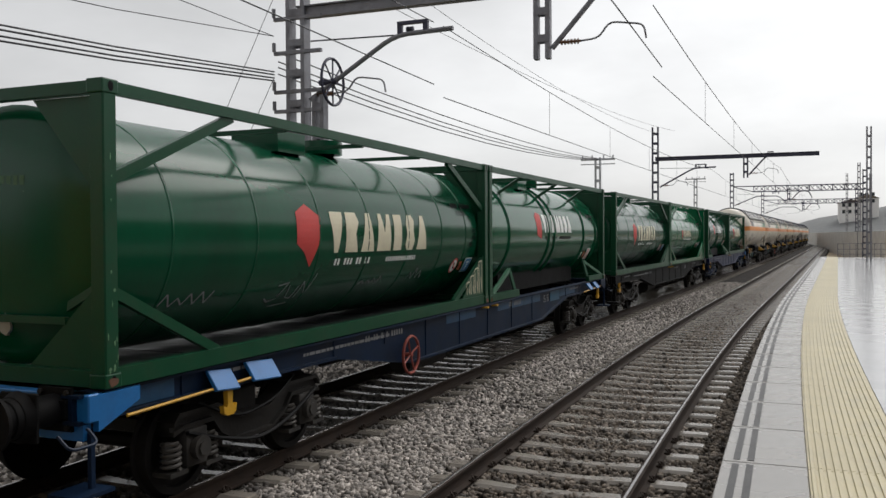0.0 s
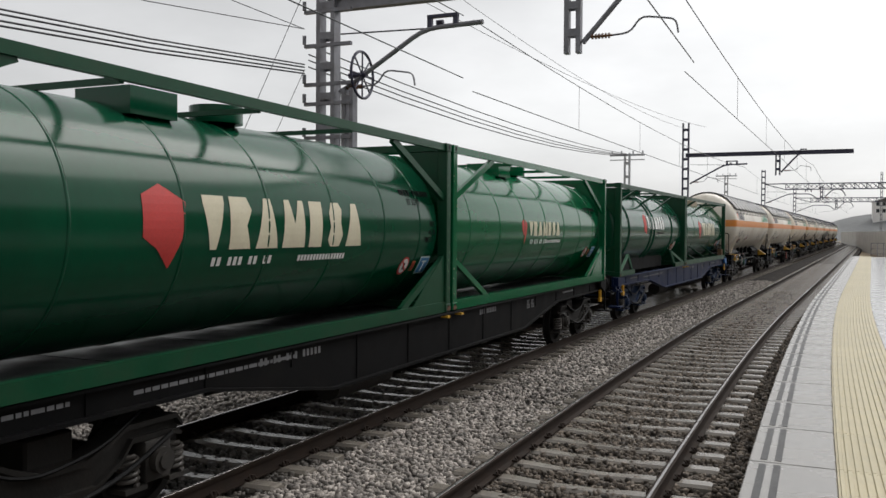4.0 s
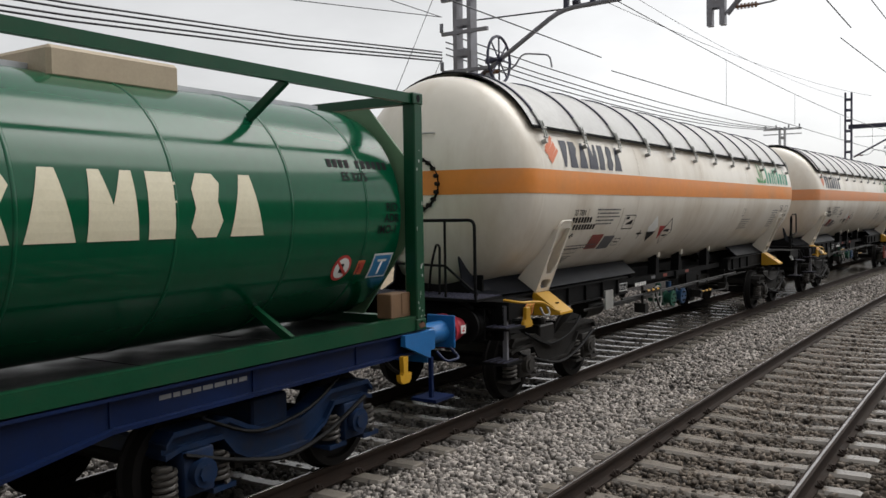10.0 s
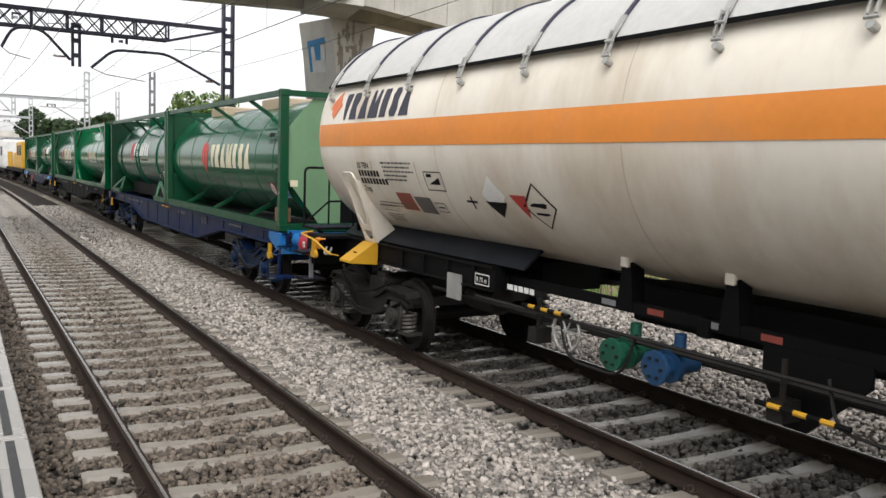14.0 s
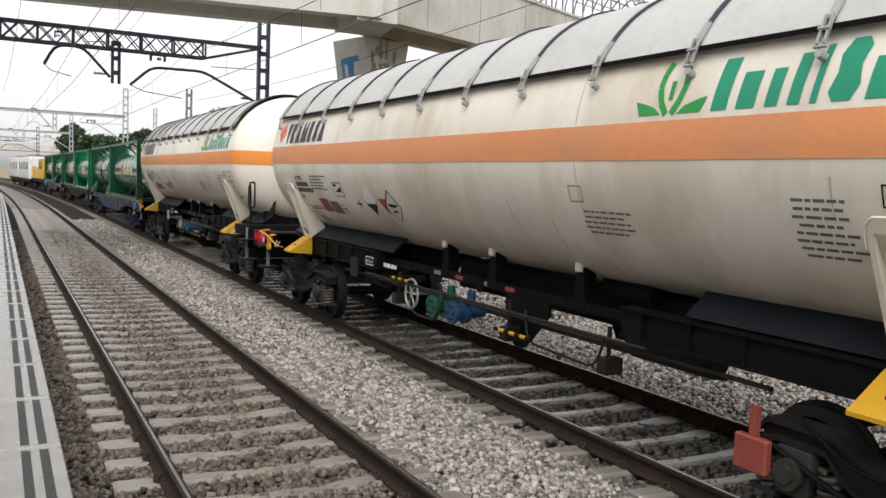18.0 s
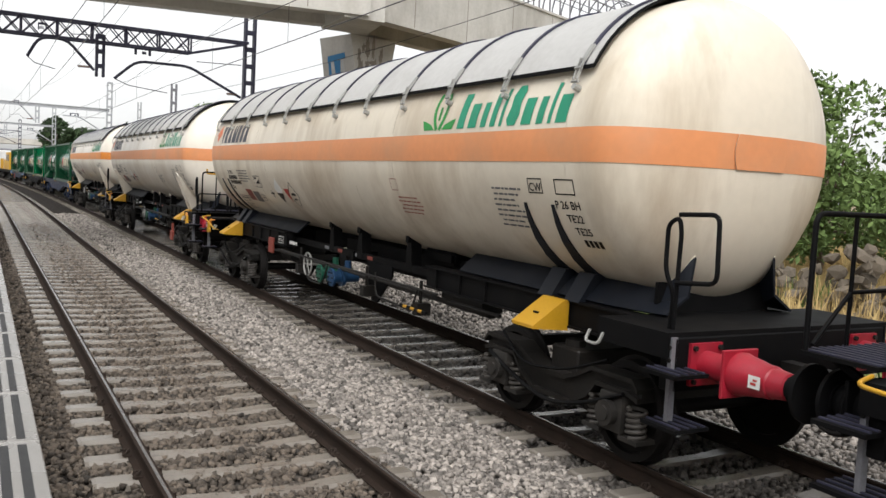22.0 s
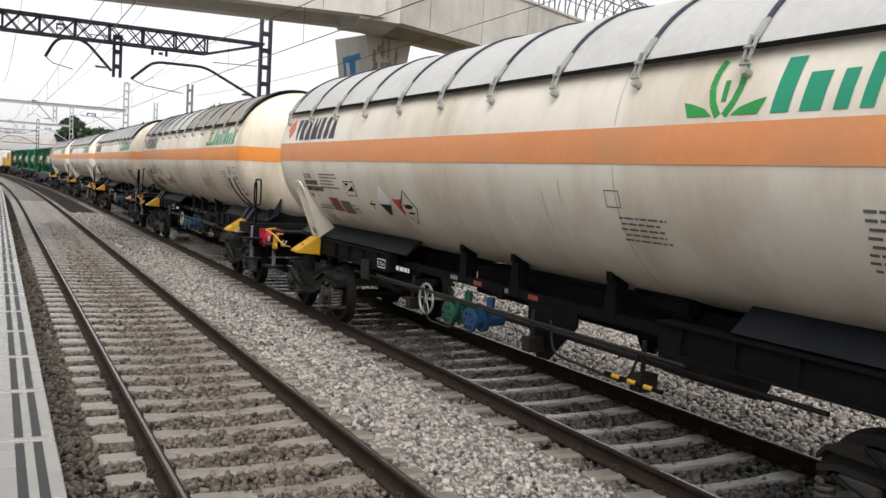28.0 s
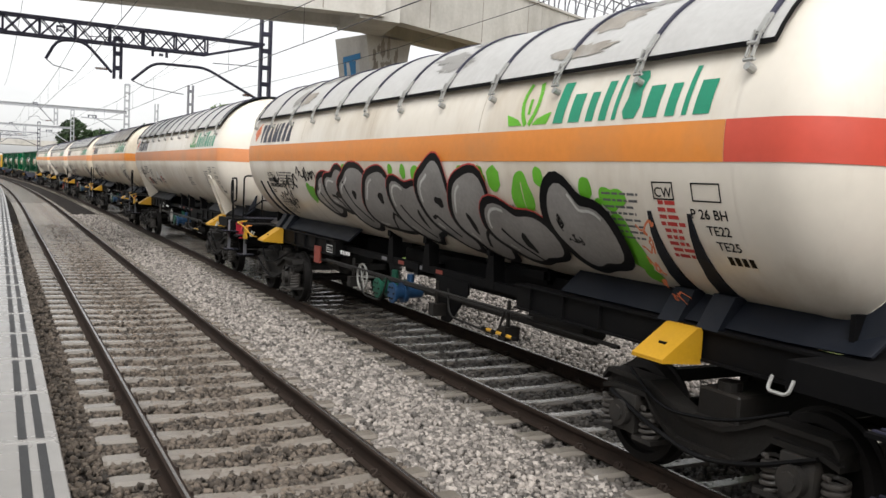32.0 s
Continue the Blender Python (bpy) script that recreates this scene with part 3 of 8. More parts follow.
class Wall:
    """A flat upright sheet that faces the platform at x, with z of its own."""
    def __init__(self, x, shift=0.0):
        self.x, self.shift = x, shift

    def at(self, u, v, lift=0.004):
        return (self.x + lift, u + self.shift, v)


class EndWall:
    """A flat sheet across the train at y; u runs away from the platform where it faces back."""
    def __init__(self, y, way=1):
        self.y, self.way = y, way

    def at(self, u, v, lift=0.004):
        return (-u * self.way, self.y + lift * self.way, v)


def paint(name, polys, material, parent, skin, label="", lift=0.004, split=False):
    bm = B()
    for poly in polys:
        bm.faces.new([bm.verts.new((0, u, v)) for u, v in poly])
    if isinstance(skin, Skin):
        lo, hi = min(v.co.z for v in bm.verts), max(v.co.z for v in bm.verts)
        k = lo + 0.07
        while k < hi:
            bmesh.ops.bisect_plane(bm, geom=bm.verts[:] + bm.edges[:] + bm.faces[:], plane_co=(0, 0, k), plane_no=(0, 0, 1))
            k += 0.07
    for v in bm.verts:
        v.co = skin.at(v.co.y, v.co.z, lift)
    return part(name, bm, material, parent, label, split=split)


def rect(u, v, w, h, slant=0.0):
    return [(u, v), (u + w, v), (u + w + slant * h, v + h), (u + slant * h, v + h)]


def blob(u, v, w, h, n=18, wob=0.0, seed=0):
    r = random.Random(seed)
    k = [1 + r.uniform(-wob, wob) for _ in range(n)]
    return [(u + w / 2 * math.cos(t) * q, v + h / 2 * math.sin(t) * q) for q, t in zip(k, (2 * math.pi * i / n for i in range(n)))]


def frame_of(u, v, w, h, t):
    """A thin outlined box."""
    return [rect(u, v, w, t), rect(u, v + h - t, w, t), rect(u, v + t, t, h - 2 * t), rect(u + w - t, v + t, t, h - 2 * t)]


def writing(name, text, u, v, size, material, parent, skin, lift=0.005, mirror=1):
    cu = bpy.data.curves.new(name, "FONT")
    cu.body, cu.size, cu.resolution_u, cu.offset = text, size, 3, size * 0.012
    tmp = new(name, cu)
    me = bpy.data.meshes.new_from_object(tmp)
    bpy.data.objects.remove(tmp)
    for w in me.vertices:
        w.co = skin.at(u + w.co.x * mirror, v + w.co.y, lift)
    me.update()
    me.materials.append(M[material])
    ob = new(name, me)
    ob.parent = parent
    return ob


BLOCKS = {"w": ((0.0, 1.0), (0.0, 0.86), (0.36, 0.0), (0.66, 0.0), (1.0, 0.86), (1.0, 1.0)), "a": ((0.0, 0.0), (0.34, 1.0), (0.66, 1.0), (1.0, 0.0)), "b": ((0.0, 0.0), (0.0, 1.0), (0.85, 1.0), (0.85, 0.0)),
          "r": ((0.0, 0.0), (0.0, 1.0), (0.8, 1.0), (1.0, 0.75), (0.75, 0.45), (0.98, 0.0)), "m": ((0.0, 0.0), (0.08, 1.0), (0.3, 1.0), (0.5, 0.5), (0.7, 1.0), (0.92, 1.0), (1.0, 0.0)), "s": ((0.0, 0.15), (0.2, 0.0), (0.8, 0.0), (1.0, 0.25), (0.85, 0.55), (0.95, 0.85), (0.75, 1.0), (0.25, 1.0), (0.05, 0.75), (0.15, 0.45))}


def name_bars(name, u, v, widths, heights, gap, material, parent, skin, slant=0.0, forms="wramesa"):
    """A trade name as a row of plain blocks and wedges."""
    out = []
    for w, h, k in zip(widths, heights, forms.replace("e", "b")):
        out.append([(u + a * w + slant * b * h, v + b * h) for a, b in BLOCKS[k]])
        u += w + gap
    return paint(name, out, material, parent, skin, split=True)


def text_lines(u, v, n, w, h, gap, seed=1):
    """Small unreadable lines as broken bars."""
    r, out = random.Random(seed), []
    for i in range(n):
        x, end = u + r.uniform(0, 0.1 * w), u + w * r.uniform(0.7, 1.0)
        while x < end:
            k = r.uniform(0.04, 0.13)
            out.append(rect(x, v - i * gap, min(k, end - x + 0.02), h))
            x += k + 0.018
    return out


def zigzag(u, v, s):
    """The slanting brush-stroke emblem as five plain strokes."""
    return [[(u + s * (a + 0.10), v + s * (b * 0.72)), (u + s * (a + 0.66), v + s * (b * 0.72 + 0.44)), (u + s * (a + 0.60), v + s * (b * 0.72 + 0.54)), (u + s * (a), v + s * (b * 0.72 + 0.11))]
            for a, b in ((0.12, 0.52), (0.06, 0.36), (0.18, 0.24), (0.20, 0.08), (0.30, -0.06))]


# ---- bogies ----
def coil(r, h, turns, w):
    return [(r * math.cos(t), r * math.sin(t), h * t / (2 * math.pi * turns)) for t in (2 * math.pi * i / 10 for i in range(int(turns * 10) + 1))]


MESH = {}


def bogie_meshes():
    bm = B()
    rod(bm, (-1.02, 0, 0), (1.02, 0, 0), 0.075, 12)
    for s in (-1, 1):
        x = s * 0.87
        prof = [(x - s * 0.07, 0.495), (x - s * 0.045, 0.495), (x - s * 0.035, 0.465), (x + s * 0.065, 0.455), (x + s * 0.068, 0.385), (x + s * 0.02, 0.375),
                (x + s * 0.0, 0.18), (x + s * 0.06, 0.14), (x + s * 0.06, 0.08), (x - s * 0.07, 0.08), (x - s * 0.06, 0.15), (x - s * 0.045, 0.2), (x - s * 0.045, 0.375), (x - s * 0.07, 0.38)]
        loft(bm, [[(px, pr * math.cos(t), pr * math.sin(t)) for px, pr in prof] for t in (2 * math.pi * i / 36 for i in range(37))], cap=False)
    MESH["wheelset"] = mesh_of(bm, "wheelset", 30)
    MESH["spring"] = mesh_of(pipe(B(), coil(0.082, 0.25, 5, 0), 0.019, 6), "spring", 60)
    bm = box(B(), -0.10, 0.12, -0.15, 0.15, -0.17, 0.18)
    bevelled(bm, 0.02, 2)
    rod(bm, (0.10, 0, 0.0), (0.19, 0, 0.0), 0.115, 14)
    rod(bm, (0.18, 0, 0.0), (0.21, 0, 0.0), 0.07, 8)
    for sy in (-1, 1):
        box(bm, -0.10, 0.12, sy * 0.25 - 0.12, sy * 0.25 + 0.12, -0.21, -0.17)
    MESH["axle_box"] = mesh_of(bm, "axle_box", 30)


def side_frame(bm, x):
    """A pressed bogie side: high over the boxes, dipping between them."""
    top = [(-1.25, 0.72), (-1.18, 0.80), (-0.62, 0.80), (-0.42, 0.70), (-0.2, 0.62), (0.2, 0.62), (0.42, 0.70), (0.62, 0.80), (1.18, 0.80), (1.25, 0.72)]
    low = [(1.25, 0.62), (1.10, 0.66), (0.68, 0.66), (0.56, 0.52), (0.30, 0.38), (-0.30, 0.38), (-0.56, 0.52), (-0.68, 0.66), (-1.10, 0.66), (-1.25, 0.62)]
    poly = top + low
    prism(bm, poly, "x", x - 0.05, x + 0.05)
    rib = [(y, z + 0.012) for y, z in top] + [(y, z - 0.03) for y, z in top[::-1]]
    prism(bm, rib, "x", x - 0.11, x + 0.11)
    rib = [(y, z + 0.03) for y, z in low[::-1][0:10]] + [(y, z - 0.012) for y, z in low]
    prism(bm, rib, "x", x - 0.10, x + 0.10)


def bogie(parent, y, base, paint_name, wheels):
    """base: axle distance. Gathers its wheelsets for the rolling."""
    b = part("bogie", bevelled(box(B(), -0.98, 0.98, -0.22, 0.22, 0.56, 0.86), 0.02, 1), paint_name, parent)
    b.matrix_basis = pose(0, y, 0)
    for s in (-1, 1):
        bm = B()
        side_frame(bm, s * 1.03)
        part("side_frame", bm, paint_name, b)
        part("end_beam", box(B(), -0.98, 0.98, s * 1.2 - 0.05, s * 1.2 + 0.05, 0.62, 0.74), paint_name, b)
        part("side_bearer", rod(B(), (s * 0.85, 0, 0.84), (s * 0.85, 0, 0.93), 0.10, 12), paint_name, b)
    bm = B()
    for s in (-1, 1):
        pipe(bm, arc([(s * 1.16, -1.1, 0.62), (s * 1.18, -0.6, 0.46), (s * 1.18, 0.0, 0.33), (s * 1.18, 0.55, 0.44), (s * 1.16, 1.1, 0.66)], 4), 0.022, 6)
        pipe(bm, arc([(s * 1.12, -0.9, 0.86), (s * 1.20, -0.4, 0.62), (s * 1.18, 0.3, 0.70), (s * 1.10, 0.8, 0.90)], 4), 0.016, 6)
    part("brake_pipe", bm, "black", b, smooth=60, split=True)
    bm = B()
    for s in (-1, 1):
        for q in (-1, 1):
            box(bm, s * 0.87 - 0.05, s * 0.87 + 0.05, q * 0.33 - 0.05, q * 0.33 + 0.05, 0.30, 0.62)
    part("brake_shoe", bm, "bogie", b, split=True)
    for q in (-1, 1):
        w = piece("wheelset", MESH["wheelset"], b, pose(0, q * base / 2, 0.495 - 0.04))
        wheels.append(w)
        for s in (-1, 1):
            piece("axle_box", MESH[paint_name + "_box"], b, pose(s * 1.03, q * base / 2, 0.46, 0, 0, 0 if s > 0 else 180))
            for k in (-1, 1):
                piece("spring", MESH["spring"], b, pose(s * 1.06, q * base / 2 + k * 0.26, 0.30))
    return b


def buffer_at(parent, x, y, way, length, housing, tip, label, z=1.08, at=0.50, r=0.125, fat=1.0):
    """A crash buffer that points along way: flange, housing, collar, cone and head."""
    L = length
    p = lambda q: y + way * L * q
    bm = B()
    box(bm, x - 0.17, x + 0.17, *sorted((y, y + way * 0.03)), z - 0.17, z + 0.17)
    rod(bm, (x, y + way * 0.03, z), (x, p(at), z), r, 16)
    b = part("buffer", bm, housing, parent, label, 35)
    for sx, sz in ((-1, -1), (-1, 1), (1, -1), (1, 1)):
        part("bolt", rod(B(), (x + sx * 0.135, y + way * 0.03, z + sz * 0.135), (x + sx * 0.135, y + way * 0.055, z + sz * 0.135), 0.022, 6), "bogie", b)
    part("flange", bevelled(box(B(), x - 0.185, x + 0.185, *sorted((p(at), p(at) + way * 0.03)), z - 0.185, z + 0.185), 0.006, 1), housing, b)
    k = 1 - at
    bm = loft(B(), [[(x + q * math.cos(t), p(at + k * f) + (way * 0.03 if f == 0 else 0), z + q * math.sin(t)) for t in (2 * math.pi * i / 20 for i in range(20))] for f, q in ((g, e * fat) for g, e in ((0, 0.20), (0.10, 0.20), (0.16, 0.185), (0.34, 0.165), (0.36, 0.155), (0.52, 0.148), (0.54, 0.135), (0.72, 0.12), (0.74, 0.10)))])
    part("crash_cone", bm, tip, b, smooth=30)
    bm = rod(B(), (x, p(at + k * 0.74), z), (x, y + way * (L - 0.03), z), 0.09, 12)
    rod(bm, (x, p(at + k * 0.80), z), (x, p(at + k * 0.86), z), 0.12, 12)
    part("plunger", bm, "black", b, smooth=35)
    bm = rod(B(), (x, y + way * (L - 0.03), z), (x, y + way * L, z), 0.215, 20)
    part("buffer_head", bm, "black", b, smooth=35)
    if tip == "red":
        u = p(at + k * 0.43)
        paint("warning_plate", [rect(u - 0.055, z - 0.045, 0.11, 0.095)], "white_ink", b, Wall(x + 0.17 * fat))
        paint("warning_mark", [rect(u - 0.03, z - 0.02, 0.05, 0.018), rect(u - 0.01, z + 0.01, 0.04, 0.015)], "red_logo", b, Wall(x + 0.17 * fat), lift=0.008)


# ---- white pressure tank wagons ----
U_MID = 7.05                       # half-way between the buffers, counted from the emblem
TANK_R, TANK_Z = 1.43, 2.83
T0, T1, HEAD = -0.90, 13.97, 0.66


def tank_radius(u):
    d = max(T0 + HEAD - u, u - T1 + HEAD, 0.0) / HEAD
    return TANK_R * max(0.0, 1 - d ** 2.25) ** (1 / 2.25)


def tank_x(z):
    """How far the tank's flank stands out at height z."""
    return math.sqrt(max(TANK_R ** 2 - (TANK_Z - z) ** 2, 0.0))


def tank_us():
    a = [T0 + HEAD * (1 - math.cos(radians(t))) for t in (2, 10, 20, 30, 42, 54, 66, 78, 90)]
    b = [0.6, 2.6, 4.6, 6.6, 8.6, 10.6, 12.2]
    c = [T1 - HEAD * (1 - math.cos(radians(t))) for t in (90, 78, 66, 54, 42, 30, 20, 10, 2)]
    return a + b + c


def white_wagon(style):
    """style: paint, band, how the leading and trailing ends are fitted, and what is sprayed on it."""
    body, band, lead_deck, trail_deck, wet, spray, seed, dark = style
    w = thing("tank_wagon", "white pressure tank wagon sprayed with silver and green graffiti" if spray else "white pressure gas tank wagon with orange band and grey sunshield", "tank wagon", "white tank wagons of the goods train")
    rnd = random.Random(seed)
    S = -U_MID
    wheels = []
    # tank
    us, n = tank_us(), 56
    bm = loft(B(), [[(tank_radius(u) * math.cos(t), u + S, TANK_Z + tank_radius(u) * math.sin(t)) for t in (2 * math.pi * i / n for i in range(n))] for u in us])
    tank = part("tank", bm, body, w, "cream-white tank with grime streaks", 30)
    bm = B()
    for u in (-0.10, 3.1, 6.2, 9.3, 13.0):
        loft(bm, [[((TANK_R + q) * math.cos(t), u + S + d, TANK_Z + (TANK_R + q) * math.sin(t)) for t in (2 * math.pi * i / n for i in range(n))] for d, q in ((-0.03, 0.0), (-0.010, 0.0022), (0.010, 0.0022), (0.03, 0.0))], cap=False)
    part("weld_seam", bm, body, tank, smooth=60, split=True)
    skin = Skin(TANK_R, TANK_Z, S)
    for u in (3.1, 6.2, 9.3):
        paint("seam_line", [rect(u - 0.006, -1.75, 0.012, 1.56), rect(u - 0.006, 0.16, 0.012, 0.75)], "grime", tank, skin, "grimy weld line", 0.0035)
    for k in range(4):
        u, v, n = rnd.uniform(1.0, 12.5), rnd.uniform(-1.0, -0.25), rnd.uniform(0.25, 0.6)
        paint("rust_streak", [[(u, v), (u + 0.02, v), (u + 0.012, v - n), (u + 0.006, v - n)]], "grime", tank, skin, "thin rust streak", 0.0035)
    # band, all the way round the ends
    half = 0.155
    for s in (-1, 1):
        bm = B()
        rows = []
        for u in [q for q in us + ([12.9] if spray else []) if tank_radius(q) > half * 1.02 and not (spray and q > 12.95)]:
            r = tank_radius(u) + 0.003
            rows.append([bm.verts.new((s * math.sqrt(max(r * r - dz * dz, 1e-6)), u + S - (0.003 if u < 0 else -0.003 if u > T1 - HEAD else 0), TANK_Z - 0.015 + dz)) for dz in (-half, -half / 2, 0, half / 2, half)])
        for a, b in zip(rows, rows[1:]):
            for i in range(4):
                bm.faces.new((a[i], a[i + 1], b[i + 1], b[i]))
        part("colour_band", bm, band, tank, "orange band round the tank", 60)
        if spray:
            rows = []
            for u in [12.903] + [q for q in us if q > 12.95 and tank_radius(q) > half * 1.02]:
                r = tank_radius(u) + 0.003
                rows.append([(s * math.sqrt(max(r * r - dz * dz, 1e-6)), u + S + (0.003 if u > T1 - HEAD else 0), TANK_Z - 0.015 + dz) for dz in (-half, -half / 2, 0, half / 2, half)])
            part("red_band_end", loft(B(), rows, cap=False, closed=False), "red_band", tank, "red end of the band", 60)
    for e in (T0 - 0.008, T1 + 0.008):
        bm = B()
        rows = [[bm.verts.new((q * math.sqrt(0.33 ** 2 - dz * dz), e + S, TANK_Z - 0.015 + dz)) for q in (-1, 1)] for dz in (-half, -half / 2, 0, half / 2, half)]
        for a, b in zip(rows, rows[1:]):
            bm.faces.new((a[0], a[1], b[1], b[0]))
        part("colour_band", bm, band, tank, "orange band round the tank")
    # sunshield
    R = TANK_R + 0.055
    a0 = math.asin(0.68 / R)
    bm = B()
    ring = lambda r: [(r, a0 + (math.pi - 2 * a0) * i / 22) for i in range(23)]
    cross = ring(R + 0.008) + ring(R)[::-1]
    loft(bm, [[(r * math.cos(t), u + S, TANK_Z + r * math.sin(t)) for r, t in cross] for u in ((-0.20, 4.0, 7.11) if wet and not spray else (-0.20, 4.0, 8.4, 13.2))])
    sh = part("sunshield", bm, "shield", w, "grey sheet sunshield over the top", 40)
    if wet and not spray:
        part("soiled_sheet", loft(B(), [[(r * math.cos(t), u + S, TANK_Z + r * math.sin(t)) for r, t in cross] for u in (7.12, 10.0, 13.2)]), "shield_brown", sh, "brown soiled sunshield sheet", 40)
    bm = B()
    for t in (a0, math.pi - a0):
        bar(bm, ((R + 0.01) * math.cos(t), -0.21 + S, TANK_Z + (R + 0.01) * math.sin(t)), ((R + 0.01) * math.cos(t), 13.21 + S, TANK_Z + (R + 0.01) * math.sin(t)), 0.025, 0.035)
    for u in (-0.21, 13.2):
        loft(bm, [[(r * math.cos(t), u + d + S, TANK_Z + r * math.sin(t)) for r, d in ((R - 0.01, -0.010), (R + 0.014, -0.010), (R + 0.014, 0.010), (R - 0.01, 0.010))] for t in (a0 + (math.pi - 2 * a0) * i / 22 for i in range(23))])
    part("edge_trim", bm, "black", sh, "black edge trim")
    if wet:
        skin = Skin(R + 0.008, TANK_Z, S)
        v0 = (R + 0.008) * (a0 + 0.25)
        for k in range(13):
            uu = rnd.uniform(0.8, 3.6) if k % 2 else rnd.uniform(7.6, 12.2)
            paint("weather_stain", [blob(uu, v0 + rnd.uniform(-0.15, 0.95), rnd.uniform(0.3, 1.1), rnd.uniform(0.15, 0.5), 40, 0.28, seed * 20 + k)], "shield_dark" if k % 3 else "shield_brown", sh, skin, "dark weathered stain", 0.003 + 0.0004 * k)
    nst = 12
    for i in range(nst):
        u = 0.01 + i * (13.04 / (nst - 1))
        bm = B()
        rr = R + 0.02
        loft(bm, [[(r * math.cos(t), u + d + S, TANK_Z + r * math.sin(t)) for r, d in ((rr - 0.008, -0.022), (rr + 0.012, -0.022), (rr + 0.012, 0.022), (rr - 0.008, 0.022))] for t in (a0 - 0.03 + (math.pi - 2 * a0 + 0.06) * k / 24 for k in range(25))])
        st = part("strap", bm, "mast_dark", sh)
        for s in (-1, 1):
            bm = B()
            at = lambda t, k: Vector((s * (rr + k) * math.cos(t), u + S, TANK_Z + (rr + k) * math.sin(t)))
            bar(bm, at(a0 + 0.16, 0.01), at(a0 + 0.03, 0.015), 0.06, 0.02)
            for q in (-0.028, 0.028):
                bar(bm, at(a0 + 0.05, 0.03) + Vector((0, q, 0)), at(a0 - 0.09, 0.01) + Vector((0, q, 0)), 0.016, 0.022)
            rod(bm, at(a0 - 0.02, 0.025) + Vector((0, -0.045, 0)), at(a0 - 0.02, 0.025) + Vector((0, 0.045, 0)), 0.016, 6)
            rod(bm, at(a0 + 0.045, 0.02) + Vector((0, -0.04, 0)), at(a0 + 0.045, 0.02) + Vector((0, 0.04, 0)), 0.014, 6)
            rod(bm, at(a0 - 0.13, -0.07), at(a0 - 0.13, 0.0), 0.032, 8)
            rod(bm, at(a0 - 0.10, 0.0) + Vector((0, -0.05, 0)), at(a0 - 0.10, 0.0) + Vector((0, 0.05, 0)), 0.014, 6)
            part("clamp", bm, "steel_pale", st, "toggle clamp with a pale stud")
    # saddles at both ends: sheets that sweep from the tank's flank to the sill and rise to a horn round the head
    for end in (0, 1):
        flip = (lambda q: q) if end == 0 else (lambda q: T0 + T1 - q)
        for s in (-1, 1):
            rows = []
            for i in range(26):
                uu = T0 + 0.19 + (i / 25) ** 1.6 * (4.9 if end == 0 else 3.5)
                r = tank_radius(uu)
                xt = min(0.50 + 0.15 * min(1, i / 8), r * 0.9)
                zt = TANK_Z - math.sqrt(max(r * r - xt * xt, 0.0)) + 0.012
                k = min(1.0, i / 9)
                xb, zb = 0.80 + 0.09 * k, 1.355 + 0.01 * (1 - k)
                mid = ((xt + xb) / 2 - 0.10 * (1 - k), (zt + zb) / 2 - 0.10 * (1 - k))
                rows.append([(s * xt, flip(uu) + S, zt), (s * (xt + 0.018), flip(uu) + S, zt - 0.005), (s * (mid[0] + 0.014), flip(uu) + S, mid[1]), (s * (xb + 0.01), flip(uu) + S, zb), (s * (xb - 0.01), flip(uu) + S, zb - 0.015), (s * (mid[0] - 0.006), flip(uu) + S, mid[1] - 0.015), (s * (xt - 0.01), flip(uu) + S, zt - 0.03)])
            ap = part("saddle_apron", loft(B(), rows), "slate", w, "slate-blue saddle sheet rising to a horn", 30)
            part("apron_lip", pipe(B(), [Vector(q[0]) + Vector((s * 0.006, 0, 0.004)) for q in rows], 0.011, 6), body, ap, "pale sealing lip", 60)
        a, b = sorted((flip(-0.50) + S, flip(-0.46) + S))
        part("saddle_web", box(B(), -0.72, 0.72, a, b, 1.25, 1.62), "black", w)
    # underframe: slim sills, wide end platforms, headstocks
    for s in (-1, 1):
        for ua, ub in ((-0.6, 3.7), (9.5, 13.9)):
            bm = loft(B(), [[(s * x, u + S, z) for x, z in ((0.79, 1.05), (0.97, 1.05), (0.97, 1.07), (0.93, 1.07), (0.93, 1.305), (0.97, 1.305), (0.97, 1.33), (0.79, 1.33))] for u in (ua, ub)])
            part("side_sill", bm, "black", w, "black channel side sill")
        bm = bar(B(), (s * 0.72, 3.65 + S, 1.19), (s * 0.72, 9.55 + S, 1.19), 0.07, 0.10)
        part("middle_beam", bm, "black", w, "slim middle beam")
        part("hanger", prism(B(), [(7.2 + S, 1.15), (8.1 + S, 1.15), (8.1 + S, 1.0), (7.62 + S, 0.56), (7.42 + S, 0.56), (7.2 + S, 0.9)], "x", *sorted((s * 0.74, s * 0.77))), "black", w, "dark hanging plate")
        for uu in (1.5, 2.1, 2.7, 3.3, 9.8, 10.4, 11.0):
            part("sill_rib", box(B(), *sorted((s * 0.93, s * 0.965)), uu - 0.012 + S, uu + 0.012 + S, 1.07, 1.305), "black", w)
    for ua, ub in ((1.7, 3.9), (9.4, 11.5)):
        part("centre_sill", box(B(), -0.42, 0.42, ua + S, ub + S, 1.06, 1.385), "black", w)
    for u in (1.6, 3.7, 6.6, 9.5, 11.6):
        part("cross_bearer", box(B(), -0.79, 0.79, u - 0.06 + S, u + 0.06 + S, 1.08, 1.24), "black", w)
